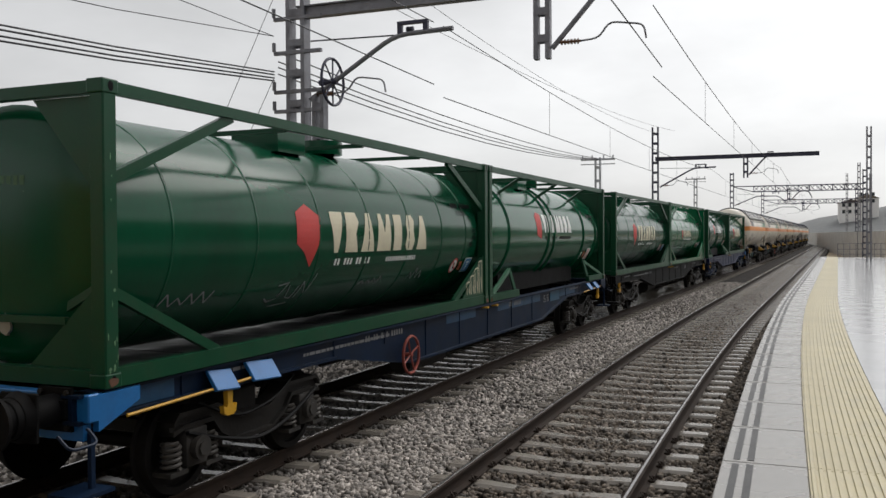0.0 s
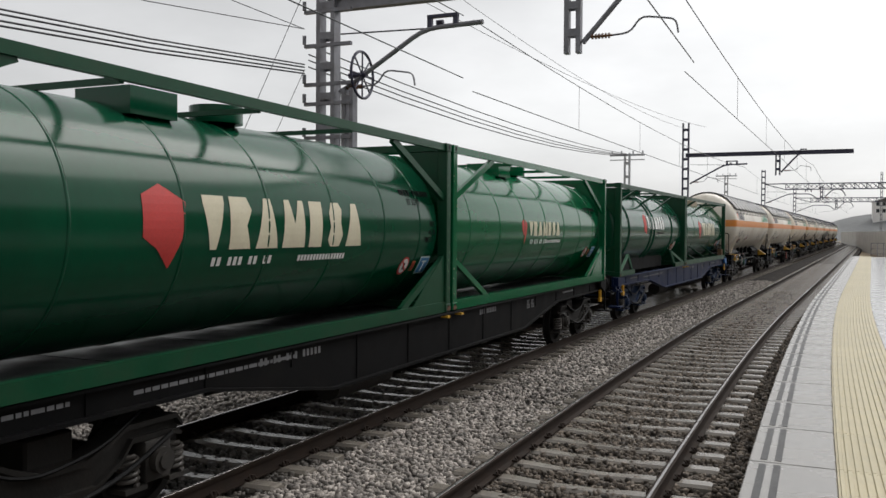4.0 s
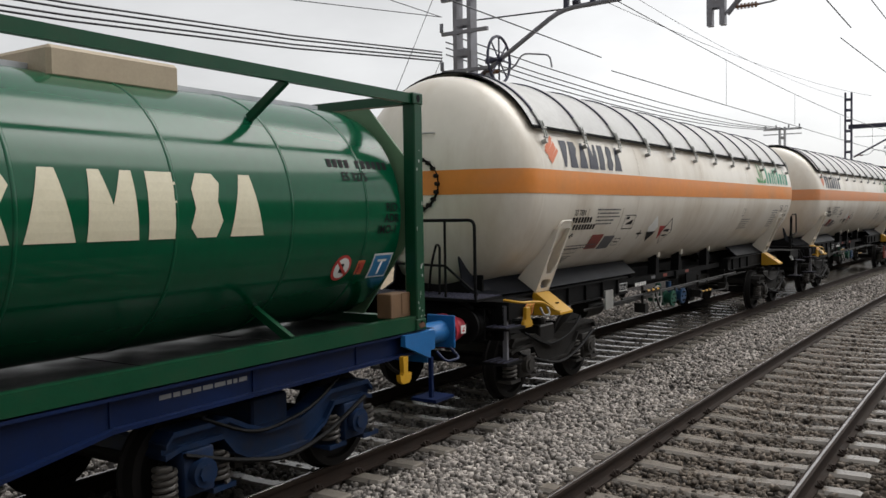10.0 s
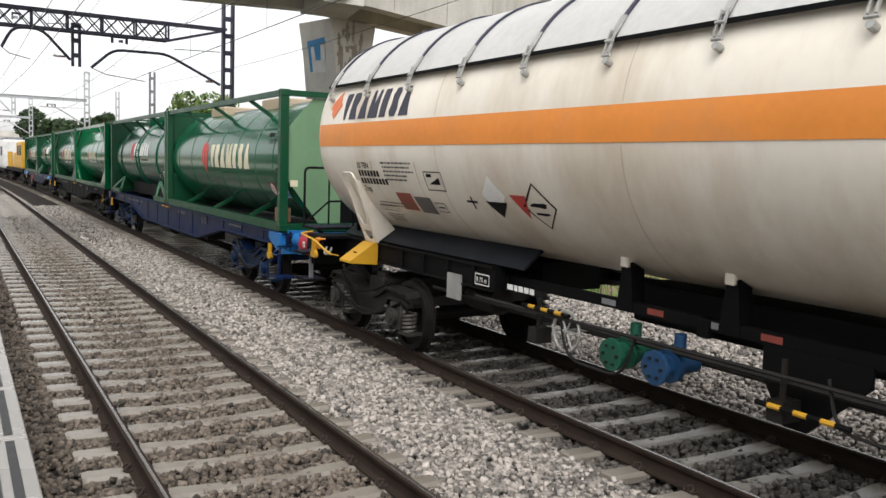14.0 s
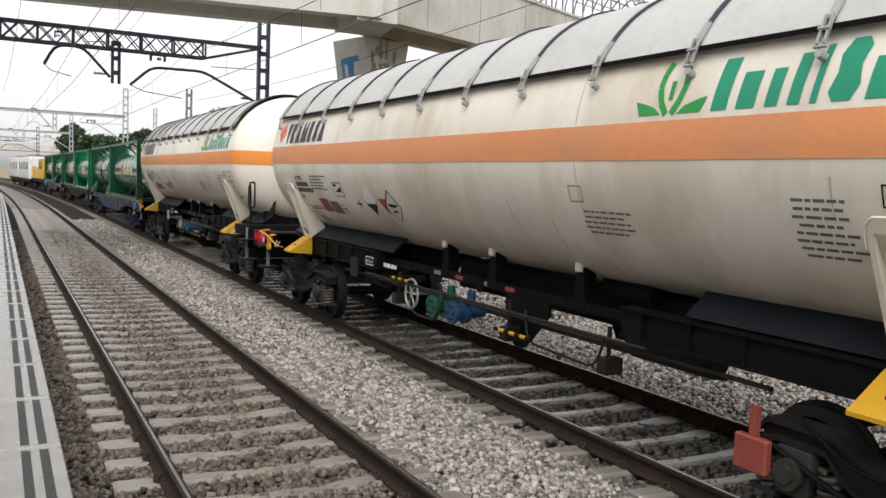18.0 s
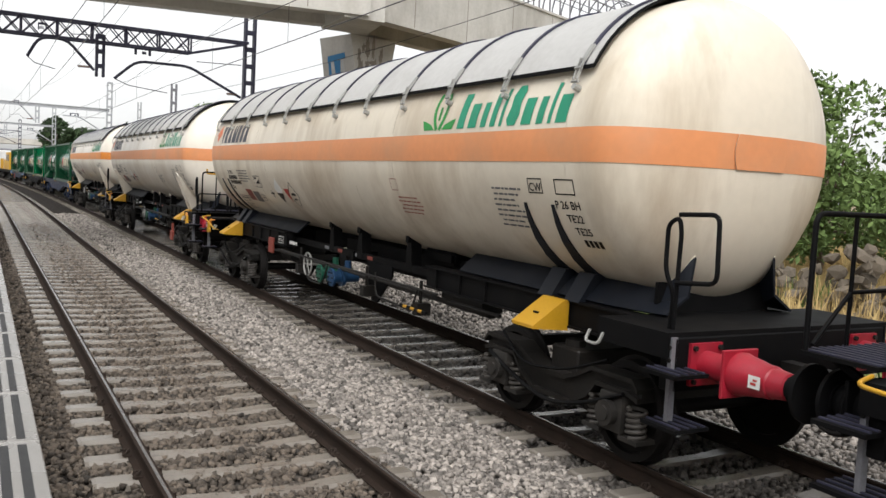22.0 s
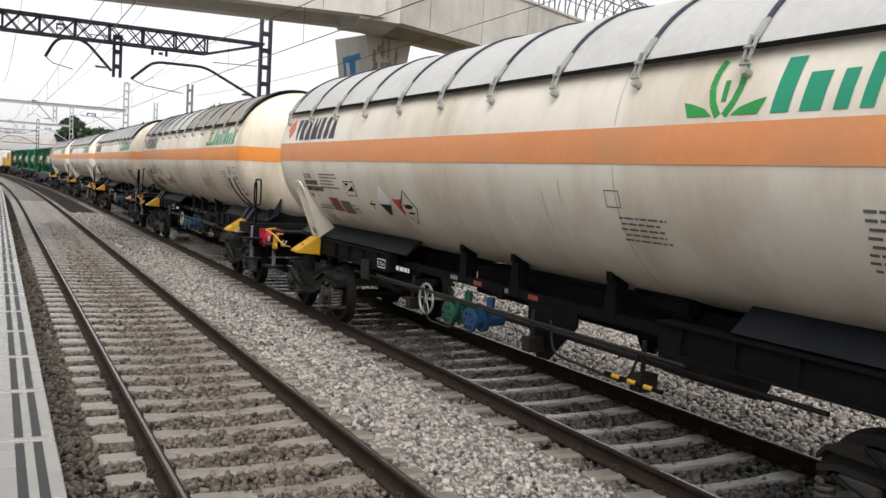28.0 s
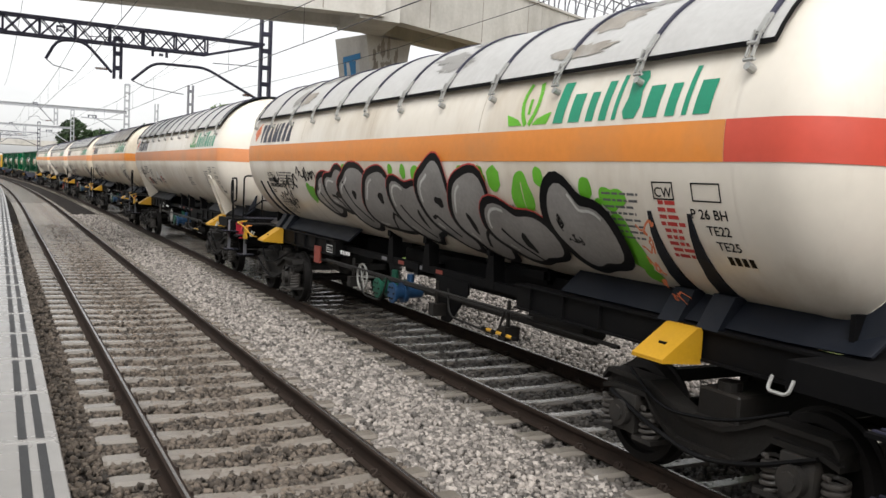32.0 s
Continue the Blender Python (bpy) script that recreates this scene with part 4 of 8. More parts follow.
    for u0, u1 in ((-0.92, -0.30), (13.55, 14.40)):
        part("end_platform", box(B(), -1.36, 1.36, u0 + S, u1 + S, 1.295, 1.335), "black", w, "dark chequered end platform")
        for s in (-1, 1):
            part("platform_side", box(B(), *sorted((s * 1.33, s * 1.36)), u0 + S, u1 + S, 1.13, 1.295), "black", w)
    for u in (-0.92, 14.26):
        part("headstock", bevelled(box(B(), -1.30, 1.30, u + S, u + 0.16 + S, 0.86, 1.295), 0.01, 1), "black", w, "black headstock")
    bm = B()
    for k, (y0, y1, x, z, r) in enumerate(((2.2, 11.2, 0.85, 0.90, 0.022), (3.0, 10.4, 0.5, 0.78, 0.03), (3.4, 9.9, 0.98, 0.97, 0.018))):
        rod(bm, (x, y0 + S, z), (x, y1 + S, z + 0.03), r, 6)
    for u in (4.5, 7.5, 9.3):
        rod(bm, (0.9, u + S, 0.70), (0.9, u + S, 1.1), 0.025, 6)
        box(bm, 0.78, 0.98, u - 0.07 + S, u + 0.07 + S, 0.64, 0.80)
    pipe(bm, arc([(0.95, 4.9 + S, 1.05), (1.0, 5.1 + S, 0.60), (1.0, 5.9 + S, 0.60), (0.95, 6.0 + S, 1.0)]), 0.014, 6)
    pipe(bm, arc([(0.95, 7.9 + S, 1.05), (0.98, 8.0 + S, 0.72), (0.98, 9.2 + S, 0.68), (0.95, 9.3 + S, 1.0)]), 0.014, 6)
    rod(bm, (0.2, 8.9 + S, 0.85), (0.2, 10.0 + S, 0.85), 0.17, 14)
    rod(bm, (0.55, 2.7 + S, 0.86), (0.55, 3.3 + S, 0.86), 0.16, 14)
    part("brake_gear", bm, "bogie", w, smooth=40, split=True)
    part("pipe_casing", bevelled(box(B(), -0.36, 0.36, 5.3 + S, 9.4 + S, 0.98, 1.37), 0.04, 2), "black", w, "dark casing round the pipes")
    # uprights that steady the tank on the slim beam, hand wheel and striped handles
    for s in (-1, 1):
        for uu in (5.62, 6.85, 8.6):
            up = part("upright", loft(B(), [[(s * x, uu + d + S, z) for d in (-q, q) for x in ((0.60, 0.76) if d < 0 else (0.76, 0.60))] for z, q in ((1.14, 0.11), (1.40, 0.08), (1.60, 0.06))]), "black", w, "dark upright between beam and tank")
            part("pad", bevelled(box(B(), *sorted((s * 0.64, s * 0.80)), uu - 0.05 + S, uu + 0.05 + S, 1.55, 1.70), 0.01, 1), body if seed < 3 else "black", up, "welded top pad")
    bm = pipe(B(), [(0.97, 5.05 + S + 0.20 * math.cos(t), 0.86 + 0.20 * math.sin(t)) for t in (2 * math.pi * i / 20 for i in range(21))], 0.016, 6)
    for i in range(3):
        rod(bm, (0.97, 5.05 + S - 0.2 * math.cos(i * 1.05), 0.86 - 0.2 * math.sin(i * 1.05)), (0.97, 5.05 + S + 0.2 * math.cos(i * 1.05), 0.86 + 0.2 * math.sin(i * 1.05)), 0.010, 5)
    rod(bm, (0.70, 5.05 + S, 0.86), (0.99, 5.05 + S, 0.86), 0.022, 8)
    part("hand_wheel", bm, "steel_pale", w, "pale spoked brake wheel", 60)
    for uu, z in ((4.35, 1.02), (7.35, 0.76)) if seed < 3 else ((8.9, 0.72),):
        for k in range(7):
            part("striped_handle", rod(B(), (1.0, uu + 0.11 * k + S, z), (1.0, uu + 0.11 * k + 0.11 + S, z), 0.022, 8), "yellow" if k % 2 else "black", w, "black and yellow brake handle")
    for k in range(4):
        paint("sill_mark", [rect(5.3 + 0.62 * k, 1.165, 0.2, 0.055)], ("print_grey", "maroon")[k % 2], w, Wall(0.756, S))
    bm = B()
    for u, paint_name, lab in ((5.75, "green_valve", "green discharge valve"), (6.30, "blue_valve", "blue discharge valve")):
        bm = rod(B(), (0.55, u + S, 0.80), (0.98, u + S, 0.78), 0.10, 12)
        rod(bm, (0.98, u + S, 0.78), (1.02, u + S, 0.778), 0.15, 14)
        rod(bm, (0.72, u + S, 0.80), (0.72, u + S, 1.05), 0.055, 10)
        rod(bm, (0.80, u + S, 0.785), (0.86, u + S, 0.78), 0.15, 14)
        v = part("valve", bm, paint_name, w, lab, 40)
        for i in range(6):
            t = math.pi * i / 3
            part("bolt", rod(B(), (1.02, u + S + 0.09 * math.cos(t), 0.778 + 0.09 * math.sin(t)), (1.04, u + S + 0.09 * math.cos(t), 0.778 + 0.09 * math.sin(t)), 0.015, 6), "bogie", v)
    bm = box(B(), -0.5, 0.55, 8.6 + S, 9.5 + S, 1.30, 1.50)
    bmesh.ops.bevel(bm, geom=bm.edges[:], offset=0.05, segments=2, affect="EDGES")
    part("discharge_dome", bm, "black", w, smooth=40)
    # straps that hold the tank to the sills, and the jacking wedges under them
    for u, bare in ((0.62, dark[0]), (12.22 if spray else 12.45, dark[1])):
        for s in (-1, 1):
            F = lambda a, h, k=0.0: (s * (0.98 + (h - 1.33) * 0.42 + k), u + a + S, h)
            bm = B()
            slabs = [((-0.19, 1.33), (-0.145, 1.33), (-0.145, 2.24), (-0.19, 2.20)), ((0.145, 1.33), (0.19, 1.33), (0.19, 2.20), (0.145, 2.24)),
                     ((-0.145, 2.20), (0.145, 2.20), (0.145, 2.26), (-0.145, 2.26)), ((-0.145, 1.33), (0.145, 1.33), (0.145, 1.38), (-0.145, 1.38)),
                     ((-0.145, 1.50), (0.145, 1.50), (0.145, 1.58), (-0.145, 1.58)), ((-0.145, 1.58), (-0.07, 1.58), (-0.145, 1.72)), ((0.07, 1.58), (0.145, 1.58), (0.145, 1.72)),
                     ((-0.145, 1.38), (-0.085, 1.38), (-0.13, 1.45), (-0.145, 1.50)), ((0.085, 1.38), (0.145, 1.38), (0.145, 1.50), (0.13, 1.45)), ((-0.145, 1.47), (-0.10, 1.50), (-0.145, 1.50)), ((0.145, 1.47), (0.145, 1.50), (0.10, 1.50))]
            for q in (-0.26, 0.20) if bare else ():
                rows = [[(s * (tank_x(z) + k), u + q + d + 0.10 * (z - 1.6) * (1 if u > 7 else -1) + S, z) for k, d in ((-0.05, -g), (-0.05, g), (0.022, g), (0.022, -g))] for z, g in ((1.58, 0.11), (1.72, 0.085), (1.90, 0.06), (2.08, 0.035), (2.26, 0.012))]
                bl = part("saddle_blade", loft(B(), rows), "slate", w, "slate-blue tapered saddle blade")
                part("blade_foot", loft(B(), [[(s * x, u + q + d + S, z) for x, d in ((x0, -0.12), (x1, -0.12), (x1, 0.12), (x0, 0.12))] for z, x0, x1 in ((1.32, 0.80, 0.98), (1.60, 0.66, 0.80))]), "slate", bl)
            for quad in () if bare else slabs:
                loft(bm, [[F(*q, k) for q in quad] for k in (-0.012, 0.012)])
            for a in () if bare else (-0.19, 0.178):
                cheek = loft(B(), [[F(a + d, 1.34, 0.0), F(a + d, 2.2, 0.0), (s * (tank_x(2.2) - 0.02), u + a + d + S, 2.2), (s * (tank_x(1.75) - 0.02), u + a + d + S, 1.75), (s * 0.72, u + a + d + S, 1.52)] for d in (0.0, 0.012)])
                part("bracket_cheek", cheek, body, w)
            if not bare:
                part("bracket", bm, body, w, "white strap bracket with an oval hole", 40)
            pad = [F(-0.21, 2.10, 0.004), F(-0.21, 2.22, 0.004), F(-0.15, 2.30, 0.004), F(0.15, 2.30, 0.004), F(0.21, 2.22, 0.004), F(0.21, 2.10, 0.004)]
            if not bare:
                part("weld_rim", pipe(B(), arc(pad, 3), 0.012, 6), body, w, smooth=60)
            bm = prism(B(), [(s * 0.96, 1.325), (s * 1.02, 1.325), (s * 1.38, 1.08), (s * 1.38, 1.05), (s * 0.96, 1.02)], "y", u - 0.22 + S, u + 0.15 + S)
            jb = part("jacking_box", bm, "yellow", w, "yellow jacking point wedge")
            part("jack_symbol", box(B(), *sorted((s * 1.22, s * 1.24)), u - 0.06 + S, u + 0.02 + S, 1.17, 1.196), "dark", jb)
    # bogies
    for u in (0.78, 12.6):
        b = bogie(w, u + S, 1.85, "bogie", wheels)
        if seed == 2 and u > 5:
            bm = bevelled(box(B(), 1.20, 1.27, -1.36, -1.06, 0.40, 0.66), 0.012, 1)
            box(bm, 1.20, 1.25, -1.24, -1.18, 0.655, 0.88)
            part("brake_valve", bm, "maroon", b, "faded red hanging brake valve plate")
    # buffers, couplings
    for s in (-1, 1):
        buffer_at(w, s * 0.98, -0.92 + S, -1, 0.43, "black", "black", "short black buffer")
        buffer_at(w, s * 0.98, 14.42 + S, 1, 1.02, "red", "red", "red crash buffer", at=0.34, r=0.11, fat=0.84)
    bm = B()
    box(bm, -0.07, 0.07, -1.25 + S, -0.9 + S, 0.93, 1.05)
    pipe(bm, arc([(0, -1.2 + S, 1.0), (0, -1.38 + S, 0.85), (0, -1.3 + S, 0.65), (0, -1.1 + S, 0.7)]), 0.03, 6)
    box(bm, -0.07, 0.07, 14.3 + S, 15.0 + S, 0.93, 1.05)
    pipe(bm, arc([(0.2, 14.6 + S, 0.9), (0.22, 15.1 + S, 0.55), (0.2, 15.5 + S, 0.9)]), 0.025, 6)
    part("coupling", bm, "bogie", w, smooth=40, split=True)
    # fittings at the ends: yellow pull rod, lashing hook, hazard comb, steps
    for u, q in ((-0.9, 1), (14.4, -1)):
        if q > 0:
            bm = pipe(B(), arc([(1.28, -0.90 + S, 1.36), (1.50, -0.86 + S, 1.335), (1.52, -0.60 + S, 1.325), (1.50, -0.30 + S, 1.29), (1.46, 0.06 + S, 1.16), (1.44, 0.24 + S, 1.12)], 4), 0.016, 8)
            rod(bm, (1.44, 0.20 + S, 1.125), (1.40, 0.40 + S, 1.12), 0.008, 6)
            part("hand_brake_pull", bm, "yellow", w, "yellow bent pull rod", 60)
        bm = B()
        c = u + q * 0.36 + S
        fitted = q > 0 or trail_deck
        if fitted:
            prism(bm, [(c - 0.05, 1.25), (c + 0.05, 1.25), (c + 0.045, 1.10), (c + 0.10, 1.07), (c + 0.11, 1.02), (c + 0.085, 0.995), (c - 0.085, 0.995), (c - 0.11, 1.02), (c - 0.10, 1.07), (c - 0.045, 1.10)], "x", 1.37, 1.42)
            part("tie_hook", bevelled(bm, 0.008, 1), "yellow", w, "yellow lashing hook")
        for k in range(5 if fitted else 0):
            bm = pipe(B(), arc([(1.37, c + q * (-0.02 + 0.045 * k), 1.14), (1.40, c + q * (-0.02 + 0.045 * k), 1.27), (1.37, c + q * (0.10 + 0.045 * k), 1.30), (1.33, c + q * (0.10 + 0.045 * k), 1.30)], 2), 0.011, 5)
            part("hazard_comb", bm, "yellow" if k % 2 else "orange", w, smooth=60)
        for z, x0 in ((1.02, 1.14), (0.60, 1.10)):
            bm = box(B(), x0, x0 + 0.36, u - q * 0.05 - 0.19 + S, u - q * 0.05 + 0.19 + S, z, z + 0.03)
            fs = part("footstep", bm, "black", w, "dark grated footstep")
            for k in range(4):
                part("slat", box(B(), x0 + 0.03 + 0.085 * k, x0 + 0.05 + 0.085 * k, u - q * 0.05 - 0.18 + S, u - q * 0.05 + 0.18 + S, z + 0.03, z + 0.042), "mast_dark", fs)
        bm = box(B(), 1.27, 1.33, u - 0.02 + S, u + 0.02 + S, 0.60, 1.30)
        sb = part("step_strap", bm, "mast_grey", w, "grey steel step strap")
        for z in (1.12, 1.22):
            part("bolt", rod(B(), (1.32, u + S, z), (1.345, u + S, z), 0.02, 6), "wheel", sb)
        bm = pipe(B(), arc([(1.36, u + q * 0.78 + S, 1.20), (1.41, u + q * 0.78 + S, 1.10), (1.41, u + q * 0.96 + S, 1.10), (1.36, u + q * 0.96 + S, 1.20)]), 0.014, 6)
        part("grab_handle", bm, "steel_pale", w, smooth=60)
    # walkway decks with railings
    for has, u, q in ((lead_deck, -1.16, 1), (trail_deck, 14.50, -1)):
        if not has:
            continue
        bm = box(B(), -1.25, 1.25, u - 0.30 + S, u + 0.28 + S, 1.385, 1.415)
        d = part("deck", bm, "black", w, "black grated end platform")
        for k in range(31):
            x = -1.23 + k * 0.081
            part("slat", box(B(), x, x + 0.02, u - 0.30 + S, u + 0.28 + S, 1.416, 1.428), "mast_dark", d)
        for s in (-1, 1):
            part("deck_stay", bar(B(), (s * 1.0, u - q * 0.26 + S, 1.38), (s * 1.0, u + q * 0.24 + S, 1.15), 0.04, 0.05), "black", d)
        ry = u - q * 0.28 + S
        if q > 0:
            rails = [(arc([(1.22, ry, 1.41), (1.22, ry, 2.34), (-1.08, ry, 2.34), (-1.08, ry, 1.41)], 5, 0.09), 0.02), ([(0.80, ry, 1.41), (0.80, ry, 2.34)], 0.016), ([(-0.68, ry, 1.41), (-0.68, ry, 2.34)], 0.02),
                     ([(0.80, ry, 1.80), (-1.08, ry, 1.84)], 0.016), ([(0.80, ry, 1.80), (1.22, ry + 0.05, 1.46)], 0.016)]
        else:
            rails = [(arc([(1.2, ry, 1.41), (1.2, ry, 2.37), (0.55, ry, 2.37), (0.55, ry, 1.41)], 5, 0.09), 0.02), (arc([(0.48, ry, 1.41), (0.48, ry, 2.37), (-1.2, ry, 2.37), (-1.2, ry, 1.41)], 5, 0.09), 0.02),
                     ([(1.2, ry, 1.83), (0.55, ry, 1.83)], 0.015), ([(0.48, ry, 1.83), (-1.2, ry, 1.83)], 0.015), ([(-0.45, ry, 1.41), (-0.45, ry, 2.36)], 0.016), ([(-0.9, ry, 1.41), (-0.9, ry, 2.36)], 0.016), ([(0.86, ry, 1.41), (0.86, ry, 2.36)], 0.016),
                     (arc([(1.2, ry, 1.84), (1.2, ry + q * 0.4, 1.80), (1.2, ry + q * 0.4, 1.41)], 4, 0.1), 0.018)]
        for pts, r in rails:
            part("railing", pipe(B(), pts, r, 8), "black", d, "black tube railing", 60)
        bm = pipe(B(), arc([(0.5, ry + q * 0.3, 1.41), (0.5, ry + q * 0.32, 2.02), (0.42, ry + q * 0.36, 2.04), (0.30, ry + q * 0.40, 1.75), (0.2, ry + q * 0.5, 1.42)], 3), 0.016, 6)
        part("brake_lever", bm, "black", d, smooth=60)
        if q < 0:
            bm = pipe(B(), arc([(0.95, ry + q * 0.62, 2.45), (0.95, ry + q * 0.62, 2.33), (0.45, ry + q * 0.58, 2.33)], 3), 0.022, 6)
            part("valve_lever", bm, "yellow", w, "yellow valve lever", 60)
            bm = box(B(), -0.06, 0.06, ry + q * 0.62 - 0.02, ry + q * 0.62 + 0.02, 1.85, 2.15)
            part("gauge_plate", bm, "white_ink", w, "narrow white level gauge")
    # hoops to hold on to at the trailing end
    u = 14.22
    bm = pipe(B(), arc([(1.18, u + S, 1.33), (1.18, u + 0.02 + S, 1.62), (1.22, u - 0.05 + S, 1.80), (1.22, u - 0.05 + S, 2.18), (1.22, u + 0.07 + S, 2.24), (1.22, u + 0.10 + S, 2.12), (1.20, u + 0.06 + S, 1.34)], 4, 0.08), 0.019, 8)
    part("hand_hoop", bm, "black", w, smooth=60)
    if not trail_deck:
        bm = pipe(B(), arc([(1.24, u + 0.09 + S, 2.26), (1.24, u + 0.50 + S, 2.28), (1.24, u + 0.52 + S, 1.76), (1.24, u + 0.10 + S, 1.72)], 4, 0.08), 0.019, 8)
        part("hand_hoop", bm, "black", w, smooth=60)
    # manhole ring with bolts
    for has, u, q in ((lead_deck and not spray, T0 + 0.035, -1), (trail_deck, T1 - 0.035, 1)):
        if not has:
            continue
        bm = B()
        loft(bm, [[(0.33 * math.cos(t) * k, u + S + q * d, TANK_Z - 0.03 + 0.33 * math.sin(t) * k) for t in (2 * math.pi * i / 28 for i in range(28))] for k, d in ((0.95, -0.05), (0.95, 0.035), (1.04, 0.035), (1.04, -0.05))], cap=False)
        mh = part("manhole_flange", bm, "black", w, "dark bolted manhole ring", 40)
        bm = rod(B(), (0, u + S - q * 0.05, TANK_Z - 0.03), (0, u + S + q * 0.035, TANK_Z - 0.03), 0.29, 28)
        part("manhole_cover", bm, body, mh, "white manhole cover crossed by the orange band", 40)
        e = u + S + q * 0.04
        part("cover_band", box(B(), -0.245, 0.245, *sorted((e - q * 0.004, e)), TANK_Z - 0.17, TANK_Z + 0.14), band, mh)
        for i in range(20):
            t = 2 * math.pi * i / 20
            c = (0.33 * math.cos(t), u + S, TANK_Z - 0.03 + 0.33 * math.sin(t))
            part("bolt", rod(B(), (c[0], c[1] + q * 0.02, c[2]), (c[0], c[1] + q * 0.075, c[2]), 0.030, 6), "wheel", mh)
        bm = pipe(B(), arc([(0.25, u + S - q * 0.08, TANK_Z + 0.62), (0.25, u + S + q * 0.05, TANK_Z + 0.62), (-0.12, u + S + q * 0.05, TANK_Z + 0.62), (-0.12, u + S - q * 0.08, TANK_Z + 0.62)]), 0.014, 6)
        part("grab_handle", bm, "steel_pale", w, smooth=60)
    # lettering, near flank
    sk = Skin(TANK_R, TANK_Z, S)
    paint("emblem", zigzag(-0.02, 0.23, 0.42), "salmon", tank, sk, "orange brush-stroke emblem")
    name_bars("name_block", 0.44, 0.19, (0.20, 0.23, 0.25, 0.29, 0.21, 0.22, 0.25), (0.37,) * 7, 0.055, "navy", tank, sk, 0.13)
    back = -0.25 if spray else 0.0
    name_bars("owner_block", 10.95 + back, 0.19, (0.18, 0.20, 0.13, 0.12, 0.065, 0.22, 0.20, 0.13, 0.065, 0.20), (0.40, 0.27, 0.27, 0.36, 0.40, 0.42, 0.27, 0.27, 0.40, 0.27), 0.060, "fgreen", tank, sk, 0.12, "bbbbbsbbbb")
    lu = 10.16 + back
    leaf_paint = "lime" if spray else "leaf_green"
    wing = lambda q: [[(lu + 0.34 + q * a, 0.19 + b) for a, b in ((0.09, 0.0), (0.34, 0.0), (0.40, 0.12), (0.30, 0.10), (0.17, 0.06))]]
    arch = lambda q: stroke([(lu + 0.34 + q * a, 0.19 + b) for a, b in ((0.03, 0.0), (0.10, 0.10), (0.14, 0.22), (0.13, 0.34), (0.09, 0.44))], 0.06)
    paint("leaf_emblem", wing(-1) + wing(1) + arch(-1) + arch(1) + stroke([(lu + 0.34, 0.30), (lu + 0.34, 0.46)], 0.05), leaf_paint, tank, sk, "green leaf emblem")
    writing("code", "33 TEN", 0.89, -0.47, 0.115, "dark", tank, sk)
    writing("code", "Zags", 0.89, -0.80, 0.115, "dark", tank, sk)
    paint("code_bar", [rect(0.89 + 0.092 * k, -0.58, 0.062, 0.082) for k in range(7)] + [rect(0.89 + 0.092 * k, -0.69, 0.062, 0.082) for k in range(9)], "dark", tank, sk, split=True)
    for lines in (text_lines(1.62, -0.40, 5, 0.85, 0.022, 0.055, seed), text_lines(1.02, -0.98, 2, 1.1, 0.02, 0.05, seed + 1), text_lines(1.05, -1.20, 4, 0.55, 0.02, 0.045, seed + 2)):
        paint("small_print", lines, "grey_plate", tank, sk)
    paint("grid_label", frame_of(1.05, -1.12, 0.5, 0.09, 0.008) + [rect(1.05 + 0.0625 * k, -1.12, 0.006, 0.09) for k in range(1, 8)], "dark", tank, sk)
    if not spray:
        paint("placard", [rect(1.78, -1.06, 0.40, 0.27)], "maroon", tank, sk, "faded red danger placard")
        paint("placard", [rect(2.24, -1.08, 0.40, 0.25)], "grey_plate", tank, sk, "dark grey placard")
        paint("tip_symbol", frame_of(2.72, -0.72, 0.42, 0.24, 0.012) + [[(2.80, -0.64), (3.06, -0.64), (3.06, -0.55)], rect(2.78, -0.55, 0.12, 0.04)], "dark", tank, sk)
        paint("label_frame", frame_of(2.70, -1.03, 0.24, 0.14, 0.01) + [rect(2.74, -0.97, 0.16, 0.02)], "dark", tank, sk)
        dia = lambda u, v, s: [(u, v - s), (u + s, v), (u, v + s), (u - s, v)]
        paint("hazard_diamond", [dia(4.1, -0.72, 0.22)], "white_ink", tank, sk, "white corrosive hazard diamond")
        paint("hazard_diamond_foot", [[(3.90, -0.80), (4.30, -0.80), (4.10, -1.0)]], "dark", tank, sk, lift=0.007)
        paint("hazard_triangle", [[(4.40, -0.70), (4.68, -0.70), (4.60, -0.98)]], "red_logo", tank, sk, "red triangle of a torn hazard label")
        paint("hazard_frame", [[(4.85, -0.55), (5.12, -0.82), (5.10, -0.835), (4.85, -0.575)], [(4.85, -0.55), (4.58, -0.82), (4.60, -0.835), (4.85, -0.575)], [(4.58, -0.82), (4.85, -1.09), (4.85, -1.07), (4.60, -0.82)], [(5.12, -0.82), (4.85, -1.09), (4.85, -1.07), (5.10, -0.82)]], "dark", tank, sk)
        paint("hazard_creature", [blob(4.85, -0.80, 0.28, 0.06, 12, 0.3, seed), blob(4.85, -0.90, 0.2, 0.04, 10, 0.3, seed + 1)], "dark", tank, sk)
        paint("star_symbol", [rect(3.5, -0.84, 0.22, 0.03), rect(3.6, -0.92, 0.03, 0.16)], "dark", tank, sk)
    paint("panel_print", text_lines(9.25, -0.66, 5, 0.75, 0.02, 0.055, seed + 4) + frame_of(9.15, -0.56, 0.2, 0.16, 0.01), "maroon" if seed in (3, 4) else "grey_plate", tank, sk)
    paint("panel_print", text_lines(11.66 + back, -0.46, 8, 0.56, 0.022, 0.06, seed + 5), "grey_plate", tank, sk)
    paint("test_frame", frame_of(12.80 + back, -0.48, 0.30, 0.15, 0.012) + frame_of(12.36 + back, -0.48, 0.24, 0.15, 0.012), "dark", tank, sk)
    writing("code", "CW", 12.38 + back, -0.455, 0.115, "dark", tank, sk)
